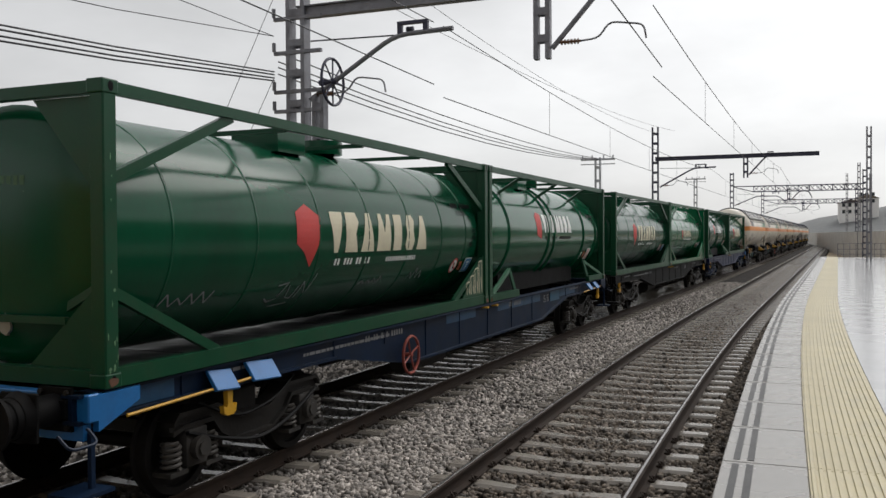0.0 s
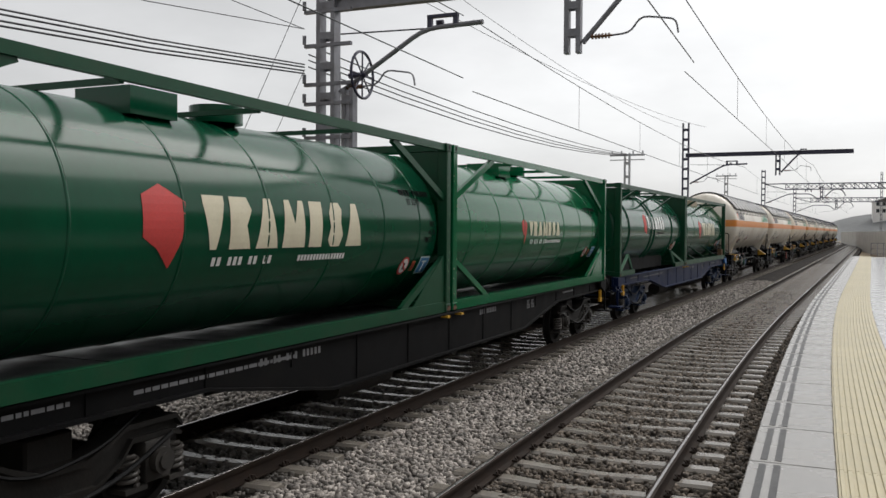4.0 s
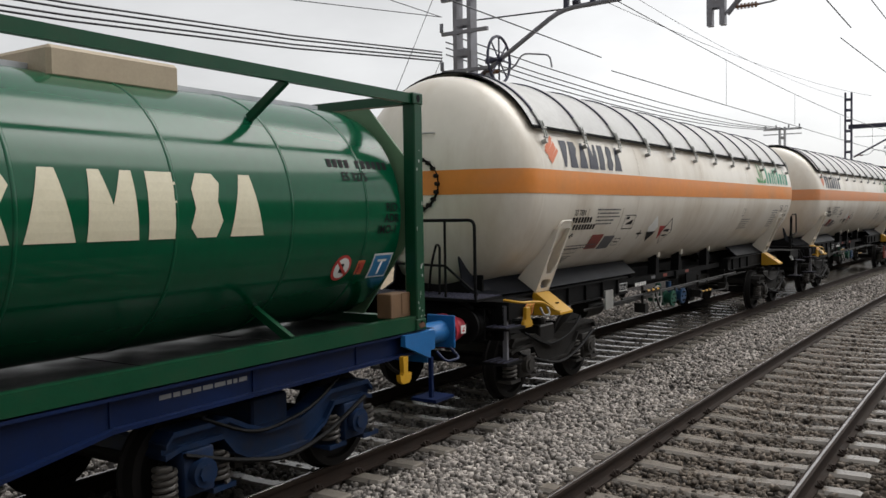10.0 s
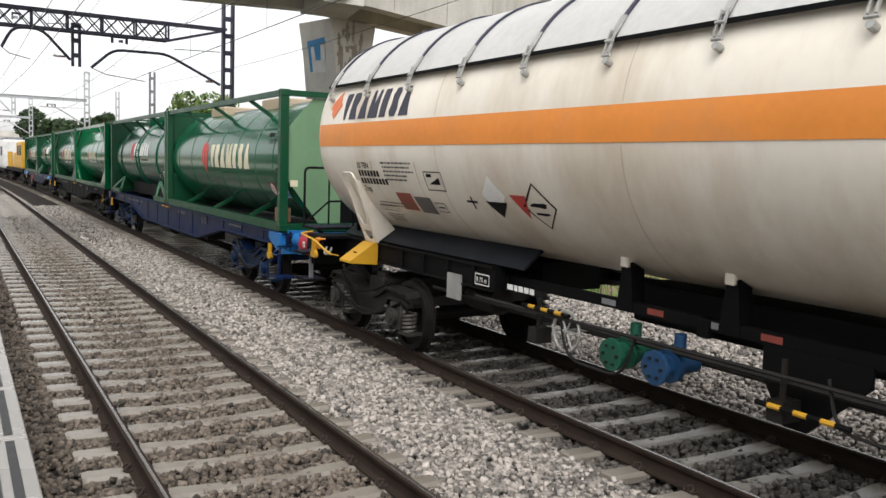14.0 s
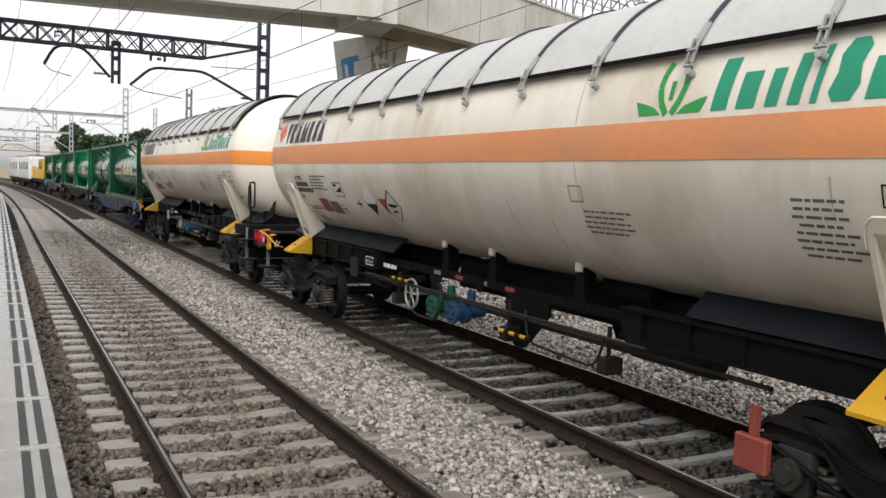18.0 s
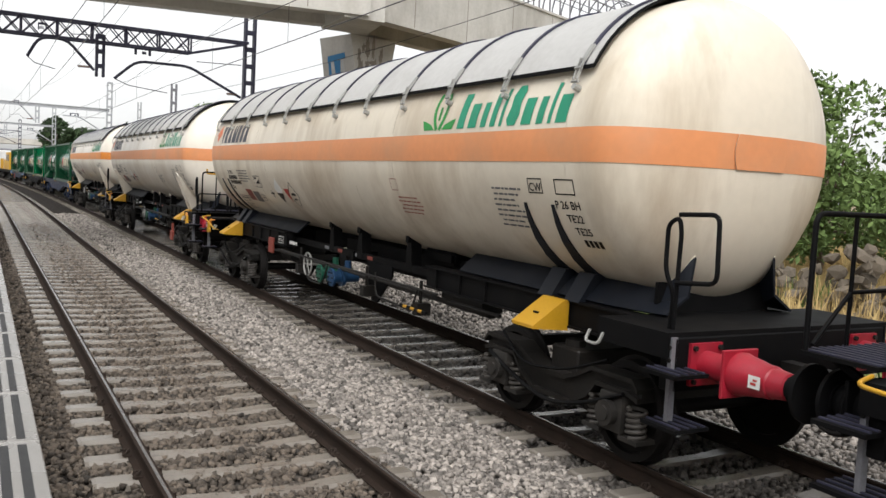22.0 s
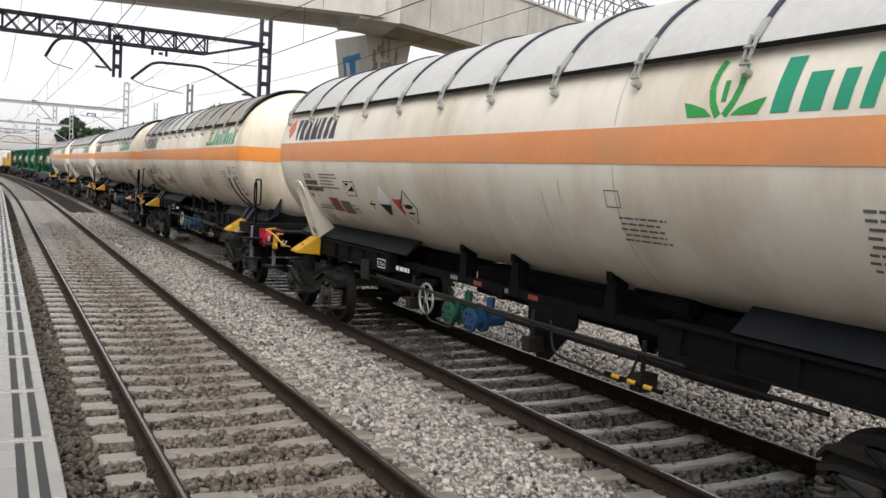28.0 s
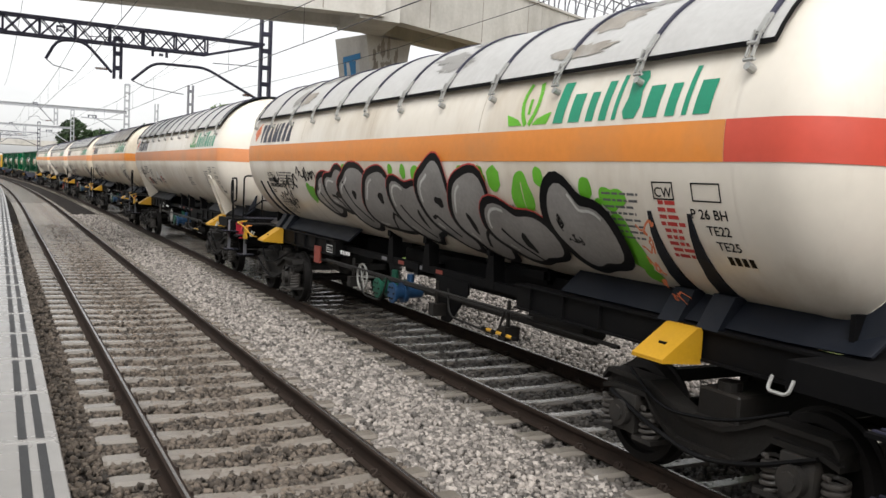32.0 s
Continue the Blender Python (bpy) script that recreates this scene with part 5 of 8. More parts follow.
    writing("code", "P 26 BH", 12.75 + back, -0.62, 0.115, "dark", tank, sk)
    writing("code", "TE22", 12.88 + back, -0.755, 0.115, "dark", tank, sk)
    writing("code", "TE25", 12.93 + back, -0.89, 0.115, "dark", tank, sk)
    paint("code_bar", [rect(12.98 + back + 0.07 * k, -1.03, 0.05, 0.085) for k in range(4)], "dark", tank, sk, split=True)
    sill = Wall(0.965, S)
    paint("sill_print", text_lines(4.0, 1.13, 1, 0.5, 0.06, 0.1, seed) + frame_of(3.35, 1.1, 0.3, 0.13, 0.012), "white_ink", w, sill)
    writing("code", "R 75 m", 3.38, 1.135, 0.075, "white_ink", w, sill)
    bm = box(B(), 0.955, 0.985, 2.75 + S, 3.05 + S, 0.86, 1.16)
    part("plate_holder", bm, "maroon" if seed % 3 == 0 else "steel_pale" if seed == 1 else "bogie", w, "rusty label holder")
    if spray:
        paint("red_scrawl", text_lines(12.13, -0.52, 9, 0.26, 0.035, 0.062, 77), "red_logo", tank, sk, "red scrawl between the saddle blades", split=True)
        graffiti(tank, sk)
    return w, wheels


def lump(u, v, w, h, seed, k=1.0, n=34):
    """A soft bubble outline with a slow wobble; k swells it."""
    r = random.Random(seed)
    p, q = r.uniform(0, 6.28), r.uniform(0, 6.28)
    out = []
    for i in range(n):
        t = 2 * math.pi * i / n
        g = 1 + 0.15 * math.sin(2 * t + p) + 0.13 * math.sin(3 * t + q) + 0.05 * math.sin(5 * t + p * 2)
        out.append((u + (w / 2 * g + k) * math.cos(t), v + (h / 2 * g + k) * math.sin(t)))
    return out


def stroke(pts, wide):
    """A brush stroke along points, as short quads."""
    out = []
    for (a, b), (c, d) in zip(pts, pts[1:]):
        L = math.hypot(c - a, d - b) or 1.0
        x, y = -(d - b) / L * wide / 2, (c - a) / L * wide / 2
        out.append([(a - x, b - y), (c - x, d - y), (c + x, d + y), (a + x, b + y)])
    return out


def graffiti(tank, sk):
    """Big silver bubble forms with black outlines, white glints, green dots and tangled tags."""
    dots = [(5.15, -0.17, 0.18), (5.75, -0.12, 0.12), (6.9, -0.10, 0.14), (7.3, -0.12, 0.16), (7.68, -0.16, 0.24), (8.1, -0.06, 0.12), (8.87, -0.08, 0.14), (9.3, -0.16, 0.20), (9.6, -0.34, 0.24), (9.38, -0.36, 0.10), (10.46, -0.32, 0.16), (11.2, -0.42, 0.18), (11.36, -0.55, 0.09), (11.62, -1.36, 0.2)]
    big = [lump(10.12, -0.50, 0.34, 0.5, 3, 0), lump(11.56, -0.50, 0.32, 0.24, 4, 0), lump(11.52, -0.95, 0.5, 0.55, 5, 0), lump(7.9, -0.40, 0.3, 0.3, 6, 0), lump(3.3, -0.75, 0.4, 0.4, 7, 0)]
    for i, poly in enumerate([blob(u, v, d * 1.1, d * 1.25, 14, 0.1, i) for i, (u, v, d) in enumerate((a, min(b, -0.20 - 0.65 * c), c) for a, b, c in dots)] + big):
        paint("spray_dot", [poly], "lime", tank, sk, "lime-green spray dot", 0.003)
    forms = [(4.05, -0.78, 1.0, 0.62), (4.65, -0.66, 0.9, 0.70), (5.35, -0.78, 1.15, 1.02), (6.35, -0.84, 1.2, 1.10), (7.3, -0.90, 1.1, 1.05), (8.15, -0.78, 0.95, 1.08), (8.95, -0.88, 1.0, 1.05), (9.8, -1.02, 1.15, 0.80)]
    for i, (u, v, w, h) in enumerate(forms):
        z = 0.004 + 0.004 * i
        paint("spray_rim", [lump(u, v + 0.014, w, h, i, 0.10)], "red_logo", tank, sk, lift=z)
        paint("spray_outline", [lump(u, v, w, h, i, 0.095)], "dark", tank, sk, "black graffiti outline", z + 0.001)
        paint("spray_fill", [lump(u, v, w, h, i, 0.0)], "spray_grey", tank, sk, "silver graffiti fill", z + 0.002)
        full = lump(u, v, w, h, i, -0.07)
        paint("spray_glint", stroke(full[10:17], 0.035) + stroke(full[20:23], 0.03), "spray_white", tank, sk, lift=z + 0.003)
        q = random.Random(i * 5 + 2)
        a, c = q.uniform(-0.15, 0.15), q.uniform(-0.12, 0.2)
        paint("spray_line", [lump(u + a, v + c, q.uniform(0.10, 0.2), q.uniform(0.12, 0.28), i + 20, 0)], "dark", tank, sk, lift=z + 0.003)
        e = q.choice((-1, 1))
        paint("spray_line", stroke([(u + e * 0.34, v + q.uniform(-0.3, 0.3)), (u + e * 0.2, v - 0.1), (u + e * 0.05, v - q.uniform(0.2, 0.3)), (u - e * 0.1, v - 0.42)], 0.05), "dark", tank, sk, lift=z + 0.003)
    paint("spray_outline", [lump(10.98, -0.86, 0.85, 0.92, 41, 0.12)], "dark", tank, sk, "black graffiti outline", 0.034)
    paint("spray_fill", [lump(10.98, -0.86, 0.85, 0.92, 41, 0.0)], "spray_grey", tank, sk, "silver graffiti fill", 0.035)
    oval = lump(10.98, -0.86, 0.85, 0.92, 41, -0.05)
    paint("spray_glint", stroke(oval[2:10], 0.03), "spray_white", tank, sk, lift=0.036)
    r = random.Random(8)

    def tangle(u, v, n, s, wide):
        out, p = [], (u, v)
        for k in range(n):
            q = (p[0] + s * r.uniform(-0.25, 0.6), v + s * r.uniform(-0.7, 0.7))
            m = ((p[0] + q[0]) / 2 + s * r.uniform(-0.3, 0.3), (p[1] + q[1]) / 2 + s * r.uniform(-0.3, 0.3))
            out += stroke([p, m, q], wide)
            p = q
        return out

    paint("scribble", tangle(10.72, -0.78, 9, 0.16, 0.018) + tangle(10.72, -0.98, 9, 0.14, 0.018), "dark", tank, sk, "black scribbled tag", 0.037)
    for u, v, n, s in ((1.25, -0.50, 14, 0.19), (1.75, -0.64, 20, 0.19), (1.2, -0.88, 20, 0.18), (2.75, -0.40, 20, 0.20), (1.5, -1.06, 20, 0.16), (2.1, -0.52, 14, 0.17)):
        paint("scribble", tangle(u, v, n, s, 0.034), "dark", tank, sk, "black scribbled tag", 0.006)
    for k in range(5):
        paint("pink_doodle", tangle(12.05, -0.62 - 0.17 * k, 6, 0.13, 0.018), "salmon", tank, sk, lift=0.20)

# ---- flat wagons and green tank containers ----
PAIR = 18.3                       # two containers end to end
HALF = PAIR / 2


HANDWHEEL = -3.4


def flat_wagon(color, bogie_paint, head_paint, seed):
    w = thing("flat_wagon", f"{dict(blue='blue', dark_navy='dark navy', black='black')[color]} container flat wagon with fish-bellied side sills", "flat wagon", "flat wagons of the goods train")
    wheels = []
    bm = B()
    for s in (-1, 1):
        x = s * 1.16
        top, low = [(-9.35, 1.19), (9.35, 1.19)], [(9.35, 0.98), (5.4, 0.96), (3.3, 0.62), (-3.3, 0.62), (-5.4, 0.96), (-9.35, 0.98)]
        prism(bm, top + low, "x", x - 0.02, x + 0.02)
        box(bm, x - 0.09, x + 0.09, -9.35, 9.35, 1.175, 1.20)
        for k in range(-6, 7):
            y = k * 1.35
            z = 0.64 if abs(y) < 3.3 else 0.97
            box(bm, x + s * 0.01, x + s * 0.032, y - 0.01, y + 0.01, z, 1.18)
        rib = [(-9.35, 1.0), (-5.4, 0.98), (-3.3, 0.64), (3.3, 0.64), (5.4, 0.98), (9.35, 1.0)]
        for a, b in zip(rib, rib[1:]):
            bar(bm, (x, a[0], a[1] - 0.02), (x, b[0], b[1] - 0.02), 0.16, 0.03)
    part("side_sill", bm, color, w, "long side sill")
    bm = B()
    for y in (-9.3, -7.2, -4.6, -2.3, 0, 2.3, 4.6, 7.2, 9.3):
        box(bm, -1.14, 1.14, y - 0.08, y + 0.08, 1.02, 1.16)
    box(bm, -0.30, 0.30, -9.3, 9.3, 0.92, 1.14)
    for s in (-1, 1):
        for a, b in ((-9.3, -7.2), (7.2, 9.3), (-4.6, -2.3), (2.3, 4.6)):
            bar(bm, (s * 1.1, a, 1.08), (s * 0.2, b, 1.08), 0.08, 0.10)
    part("cross_frame", bm, "black", w, split=True)
    front = "sky_blue" if seed == 2 else color
    for q in (-1, 1):
        part("headstock", bevelled(box(B(), -1.30, 1.30, *sorted((q * 9.30, q * 9.18)), 0.98, 1.20), 0.01, 1), head_paint if q > 0 else front, w, "painted headstock")
        for sx in (-1, 1):
            part("buffer_plate", box(B(), *sorted((sx * 0.76, sx * 1.24)), *sorted((q * 9.30, q * 9.22)), 0.84, 0.985), head_paint if q > 0 else front, w)
            part("end_plate", prism(B(), [(q * 9.20, 0.90), (q * 9.20, 1.19), (q * 8.75, 1.19), (q * 8.75, 1.08)], "x", *sorted((sx * 1.24, sx * 1.30))), head_paint if q > 0 else front, w)
        part("deck_plate", box(B(), -0.72, 0.72, *sorted((q * 9.62, q * 9.30)), 1.10, 1.13), "black", w, "dark grated end plate")
    for s in (-1, 1):
        for y, q in ((-9.30, -1), (9.30, 1)):
            buffer_at(w, s * 0.98, y, q, 0.62 if q < 0 else 1.10, head_paint if q > 0 else "black", "red" if q > 0 and head_paint == "sky_blue" else "black", "buffer with crash cone", at=0.54)
    bm = B()
    for y, q in ((-9.5, -1), (9.5, 1)):
        box(bm, -0.07, 0.07, *sorted((y, y + q * 0.3)), 0.93, 1.05)
        pipe(bm, arc([(0, y + q * 0.25, 1.0), (0, y + q * 0.42, 0.85), (0, y + q * 0.34, 0.65), (0, y + q * 0.15, 0.7)]), 0.03, 6)
        pipe(bm, arc([(0.28, y, 0.95), (0.3, y + q * 0.35, 0.6), (0.25, y + q * 0.6, 0.5)]), 0.025, 6)
    part("coupling", bm, "bogie", w, smooth=40, split=True)
    bm = B()
    for y, q in ((-9.2, 1), (9.2, -1)):
        for s in (-1, 1):
            box(bm, s * 1.24 - 0.16, s * 1.24 + 0.16, y - q * 0.12 - 0.18, y - q * 0.12 + 0.18, 0.44, 0.47)
            box(bm, s * 1.27 - 0.02, s * 1.27 + 0.02, y - q * 0.05 - 0.02, y - q * 0.05 + 0.02, 0.45, 0.9)
            pipe(bm, arc([(s * 1.3, y - q * 0.12, 0.95), (s * 1.42, y - q * 0.12, 0.85), (s * 1.42, y - q * 0.4, 0.85), (s * 1.3, y - q * 0.4, 0.95)]), 0.014, 6)
    part("footstep", bm, color, w, split=True)
    if seed == 2:
        for ya, yb in ((-7.81, -7.46), (-7.22, -6.76)):
            part("flap", bevelled(loft(B(), [[(x, y, z + 0.03 * k) for x, z in ((1.20, 1.16), (1.24, 1.17), (1.36, 0.99), (1.32, 0.97))] for k, y in ((0, ya), (-1, yb))]), 0.006, 1), "sky_blue", w, "bright blue hinged flap")
        for ya, yb in ((7.30, 7.62), (8.02, 8.34)):
            part("flap", bevelled(loft(B(), [[(x, y, z) for x, z in ((1.20, 1.16), (1.24, 1.17), (1.36, 1.01), (1.32, 0.99))] for y in (ya, yb)]), 0.006, 1), "sky_blue", w, "bright blue hinged flap")
        part("pull_rod", rod(B(), (1.30, -8.9, 0.97), (1.30, -6.9, 1.02), 0.014, 6), "yellow", w, "yellow pull rod")
        part("pull_rod", rod(B(), (1.31, 6.75, 0.98), (1.31, 8.60, 1.03), 0.014, 6), "yellow", w, "yellow pull rod")
    for y in (-7.55, 8.42) if seed == 2 else (-8.75, 8.75):
        bm = B()
        prism(bm, [(y - 0.045, 0.98), (y + 0.045, 0.98), (y + 0.035, 0.82), (y + 0.05, 0.79), (y + 0.10, 0.81), (y + 0.09, 0.74), (y + 0.05, 0.71), (y - 0.05, 0.71), (y - 0.09, 0.74), (y - 0.10, 0.81), (y - 0.05, 0.79), (y - 0.035, 0.82)], "x", 1.25, 1.30)
        part("tie_hook", bm, "yellow", w, "yellow lashing hook")
    bm = B()
    for y in (-9.02, -0.25, 0.25, 9.02):
        box(bm, 1.16, 1.29, y - 0.045, y + 0.045, 1.14, 1.17)
    part("lock_seat", bm, "yellow", w, "small yellow twistlock seat", split=True)
    bm = B()
    rod(bm, (0.7, -2.6, 0.5), (0.7, -1.2, 0.5), 0.19, 14)
    rod(bm, (0.5, -4.6, 0.72), (0.5, 4.6, 0.72), 0.025, 6)
    rod(bm, (0.7, 0.5, 0.66), (1.05, 0.5, 0.66), 0.17, 16)
    box(bm, 0.65, 1.05, 1.6, 2.0, 0.52, 0.8)
    box(bm, 0.65, 1.05, 3.3, 3.6, 0.58, 0.9)
    part("brake_gear", bm, "bogie", w, smooth=40, split=True)
    for y in (-6.9, 7.15):
        bogie(w, y, 1.9, bogie_paint, wheels)
    sk = Wall(1.182)
    if seed == 2:
        # the worn brighter blue panels along the top of the sill
        for a, b, z, paint_name in ((-9.0, -8.2, 1.0, "band_blue"), (-1.9, -0.6, 1.02, "band_blue"), (0.55, 1.25, 1.02, "band_blue"), (1.38, 3.30, 1.01, "band_blue"), (4.08, 4.85, 0.94, "plate_blue"), (4.87, 6.30, 1.0, "band_blue")):
            paint("sill_panel", [[(a, z), (b, z), (b, 1.17), (a, 1.17)]], paint_name, w, sk, "worn bright blue sill panel", 0.002)
    paint("code_bar", [rect(-4.6 + 0.075 * k, 1.05, 0.045, 0.075) for k in range(15) if k not in (2, 5, 9)] + [rect(1.2 + 0.075 * k, 1.05, 0.05, 0.085) for k in range(10) if k != 3], "print_grey", w, sk, split=True)
    for y in (3.55, 3.80):
        paint("load_table", [rect(y, 0.96, 0.16, 0.15)], "print_grey", w, sk)
        paint("load_table_print", [rect(y + 0.015, 0.975, 0.055, 0.05), rect(y + 0.085, 1.035, 0.06, 0.06), rect(y + 0.09, 0.98, 0.03, 0.035), rect(y + 0.02, 1.05, 0.035, 0.035)], "dark", w, sk, lift=0.007)
    for y, r in ((HANDWHEEL, 0.26),) if seed == 2 else ():
        bm = pipe(B(), [(1.27, y + r * math.cos(t), 0.74 + r * math.sin(t)) for t in (2 * math.pi * i / 24 for i in range(25))], 0.02, 6)
        for i in range(4):
            rod(bm, (1.26, y, 0.74), (1.27, y + r * math.cos(i * 1.571 + 0.4), 0.74 + r * math.sin(i * 1.571 + 0.4)), 0.014, 5)
        rod(bm, (1.1, y, 0.74), (1.29, y, 0.74), 0.03, 8)
        part("handwheel", bm, "maroon", w, "dull red handbrake wheel", 60)
    paint("sill_print", text_lines(-6.3, 1.06, 1, 2.4, 0.035, 0.1, seed) + text_lines(5.8, 1.09, 1, 0.9, 0.035, 0.1, seed + 1) + text_lines(-7.7, 1.09, 1, 0.9, 0.035, 0.1, seed + 2), "print_grey", w, sk, split=True)
    return w, wheels


C_LEN, C_W, C_Z0, C_Z1 = 9.10, 1.24, 1.215, 3.665
CT_R, CT_Z = 1.12, 2.44


def tank_container(style, green, frame, label, seed):
    """style: 'braced', 'ringed' or 'strutted'. The origin is the middle of its foot."""
    c = thing("tank_container", label, "tank container", "green tank containers of the goods train")
    h, z0, z1 = C_LEN / 2, 0.0, C_Z1 - C_Z0
    zt = CT_Z - C_Z0
    n = 48
    # tank with dished ends
    us = [-h + 0.125 + 0.125 * (1 - math.cos(radians(t))) for t in (3, 15, 30, 45, 60, 75, 90)]
    prof = [(u, CT_R * math.sin(radians(t))) for u, t in zip(us, (3, 15, 30, 45, 60, 75, 90))]
    prof = prof + [(-u, r) for u, r in prof[::-1]]
    bm = loft(B(), [[(r * math.cos(t), u, zt + r * math.sin(t)) for t in (2 * math.pi * i / n for i in range(n))] for u, r in prof])
    tank = part("tank", bm, green, c, "glossy green tank", 30)
    if style == "ringed":
        spots, wide, proud = (-3.1, -0.40, 0.05, 2.72, 4.0), 0.045, 0.03
    else:
        spots, wide, proud = (-3.6, -2.3, -1.05, 0.2, 1.45, 2.7, 3.75), 0.018, 0.006
    for u in spots:
        bm = loft(B(), [[((CT_R + q) * math.cos(t), u + d, zt + (CT_R + q) * math.sin(t)) for t in (2 * math.pi * i / n for i in range(n))] for d, q in ((-wide, 0.0), (-wide * 0.7, proud), (wide * 0.7, proud), (wide, 0.0))], cap=False)
        part("ring", bm, green, tank, smooth=60)
    # frame: posts, castings, rails
    for sx in (-1, 1):
        for sy in (-1, 1):
            bm = bevelled(box(B(), sx * C_W - 0.075 - sx * 0.075, sx * C_W + 0.075 - sx * 0.075, sy * h - sy * 0.08 - 0.075, sy * h - sy * 0.08 + 0.075, z0 + 0.11, z1 - 0.11), 0.012, 1)
            p = part("corner_post", bm, frame, c)
            for za, zb in ((z0, z0 + 0.118), (z1 - 0.118, z1)):
                k = box(B(), sx * C_W - 0.085 - sx * 0.08, sx * C_W + 0.085 - sx * 0.08, sy * h - sy * 0.085 - 0.088, sy * h - sy * 0.085 + 0.088, za, zb)
                bevelled(k, 0.012, 2)
                cast = part("corner_casting", k, frame, p, "worn corner casting")
                paint("casting_hole", [blob(sy * h - sy * 0.085, za + 0.059, 0.06, 0.085, 12)], "dark", cast, Wall(sx * C_W + 0.004 if sx > 0 else -C_W - 0.005), lift=0.003 * sx)
        part("top_rail", bar(B(), (sx * (C_W - 0.06), -h + 0.15, z1 - 0.06), (sx * (C_W - 0.06), h - 0.15, z1 - 0.06), 0.07, 0.10), frame, c)
        if style == "ringed":
            for a, b in ((-h + 0.15, -2.84), (2.84, h - 0.15)):
                part("bottom_rail", bar(B(), (sx * (C_W - 0.06), a, z0 + 0.07), (sx * (C_W - 0.06), b, z0 + 0.07), 0.09, 0.13), frame, c)
        else:
            part("bottom_rail", bar(B(), (sx * (C_W - 0.06), -h + 0.15, z0 + 0.075), (sx * (C_W - 0.06), h - 0.15, z0 + 0.075), 0.09, 0.15), frame, c)
    for sy in (-1, 1):
        y = sy * (h - 0.08)
        bm = B()
        bar(bm, (-C_W + 0.1, y, z1 - 0.06), (C_W - 0.1, y, z1 - 0.06), 0.10, 0.10)
        bar(bm, (-C_W + 0.1, y, z0 + 0.07), (C_W - 0.1, y, z0 + 0.07), 0.11, 0.13)
        part("end_rail", bm, frame, c, split=True)
    if style != "ringed":
        for k in range(6):
            y = -h + 0.2 + k * (2 * h - 0.4) / 6
            part("floor_plate", box(B(), -1.12, 1.12, y, y + (2 * h - 0.4) / 6 - 0.03, z0 + 0.035, z0 + 0.055), "wet_floor", c, "wet dark floor plate")
    # braces
    if style == "braced":
        for sx in (-1, 1):
            for sy in (-1, 1):
                bm = bar(B(), (sx * (C_W - 0.08), sy * (h - 0.12), z1 - 0.80), (sx * (C_W - 0.08), sy * (h - 1.75), z1 - 0.10), 0.06, 0.09)
                bar(bm, (sx * (C_W - 0.08), sy * (h - 0.12), z0 + 0.78), (sx * (C_W - 0.08), sy * (h - 1.5), z0 + 0.12), 0.06, 0.09)
                part("brace", bm, frame, c, split=True)
                if sy > 0:
                    bm = prism(B(), [(h - 0.15, z0 + 0.15), (h - 0.15, z0 + 0.85), (h - 1.2, z0 + 0.15)], "x", sx * (C_W - 0.04) - 0.006, sx * (C_W - 0.04) + 0.006)
                    part("gusset", bm, frame, c, "green triangular corner gusset")
    elif style == "ringed":
        for sx in (-1, 1):
            for y in (-2.9, -0.4, 2.2):
                part("strut", bar(B(), (sx * (C_W - 0.06), y + 0.35, z1 - 0.1), (sx * CT_R * 0.72, y, zt + CT_R * 0.72), 0.05, 0.06), frame, c)
            for a, b in ((-4.3, -2.92), (4.3, 2.92)):
                bm = bar(B(), (sx * (C_W - 0.06), a, z0 + 0.12), (sx * (CT_R * 0.92), b, z0 + 0.52), 0.06, 0.07)
                bar(bm, (sx * (C_W - 0.06), b, z0 + 0.02), (sx * (CT_R * 0.92), b, z0 + 0.55), 0.05, 0.07)
                part("support_leg", bm, "leg_green", c, "tank support leg in frame green, lightened as if lit", split=True)
            # Added black sheet, drawn in place of the shadow under the tank.
            part("lower_tray", prism(B(), [(sx * 0.72, z0 + 0.46), (sx * 0.76, z0 + 0.46), (sx * 0.76, z0 + 0.04), (sx * 0.72, z0 + 0.04)], "y", -2.8, 2.8), "black", c)
    else:
        for sx in (-1, 1):
            for y in (-2.4, 0.1, 2.7):
                part("strut", bar(B(), (sx * (C_W - 0.06), y - 0.12, z1 - 0.1), (sx * CT_R * 0.66, y - 0.12, zt + CT_R * 0.75), 0.05, 0.07), frame, c)
                bm = bar(B(), (sx * (C_W - 0.06), y - 0.12, z0 + 0.14), (sx * (CT_R * 0.66), y - 0.12, zt - CT_R * 0.75), 0.05, 0.07)
                part("prop", bm, "green_frame", c)
    # end bracing: corner plates, or one closed panel
    for sy in (-1, 1):
        y = sy * (h - 0.10)
        if style == "strutted" and sy > 0:
            o = [(0.62, z1 - 0.12), (-0.62, z1 - 0.12), (-0.86, z1 - 0.42), (-0.86, z0 + 0.48), (-0.56, z0 + 0.14), (-0.46, z0 + 0.14), (-0.46, z0 + 0.62), (0.08, z0 + 0.62), (0.08, z0 + 0.14), (0.50, z0 + 0.14), (1.12, z0 + 0.95), (1.12, z1 - 0.7)]
            end = part("end_panel", prism(B(), o, "y", y - 0.012, y + 0.012), "green_pale", c, "chalky pale green end panel")
            ew = EndWall(y + 0.012, 1)
            name_bars("name_block", -0.22, z0 + 1.36, (0.075, 0.08, 0.09, 0.10, 0.075, 0.075, 0.09), (0.12,) * 7, 0.026, "cream", end, ew)
            paint("emblem", [rect(-0.44, z0 + 1.33, 0.14, 0.16)], "red_logo", end, ew)
            paint("code_bar", [rect(-0.42 + 0.092 * k, z1 - 0.36, 0.06, 0.10) for k in range(11) if k != 4], "green_worn", end, ew, split=True)
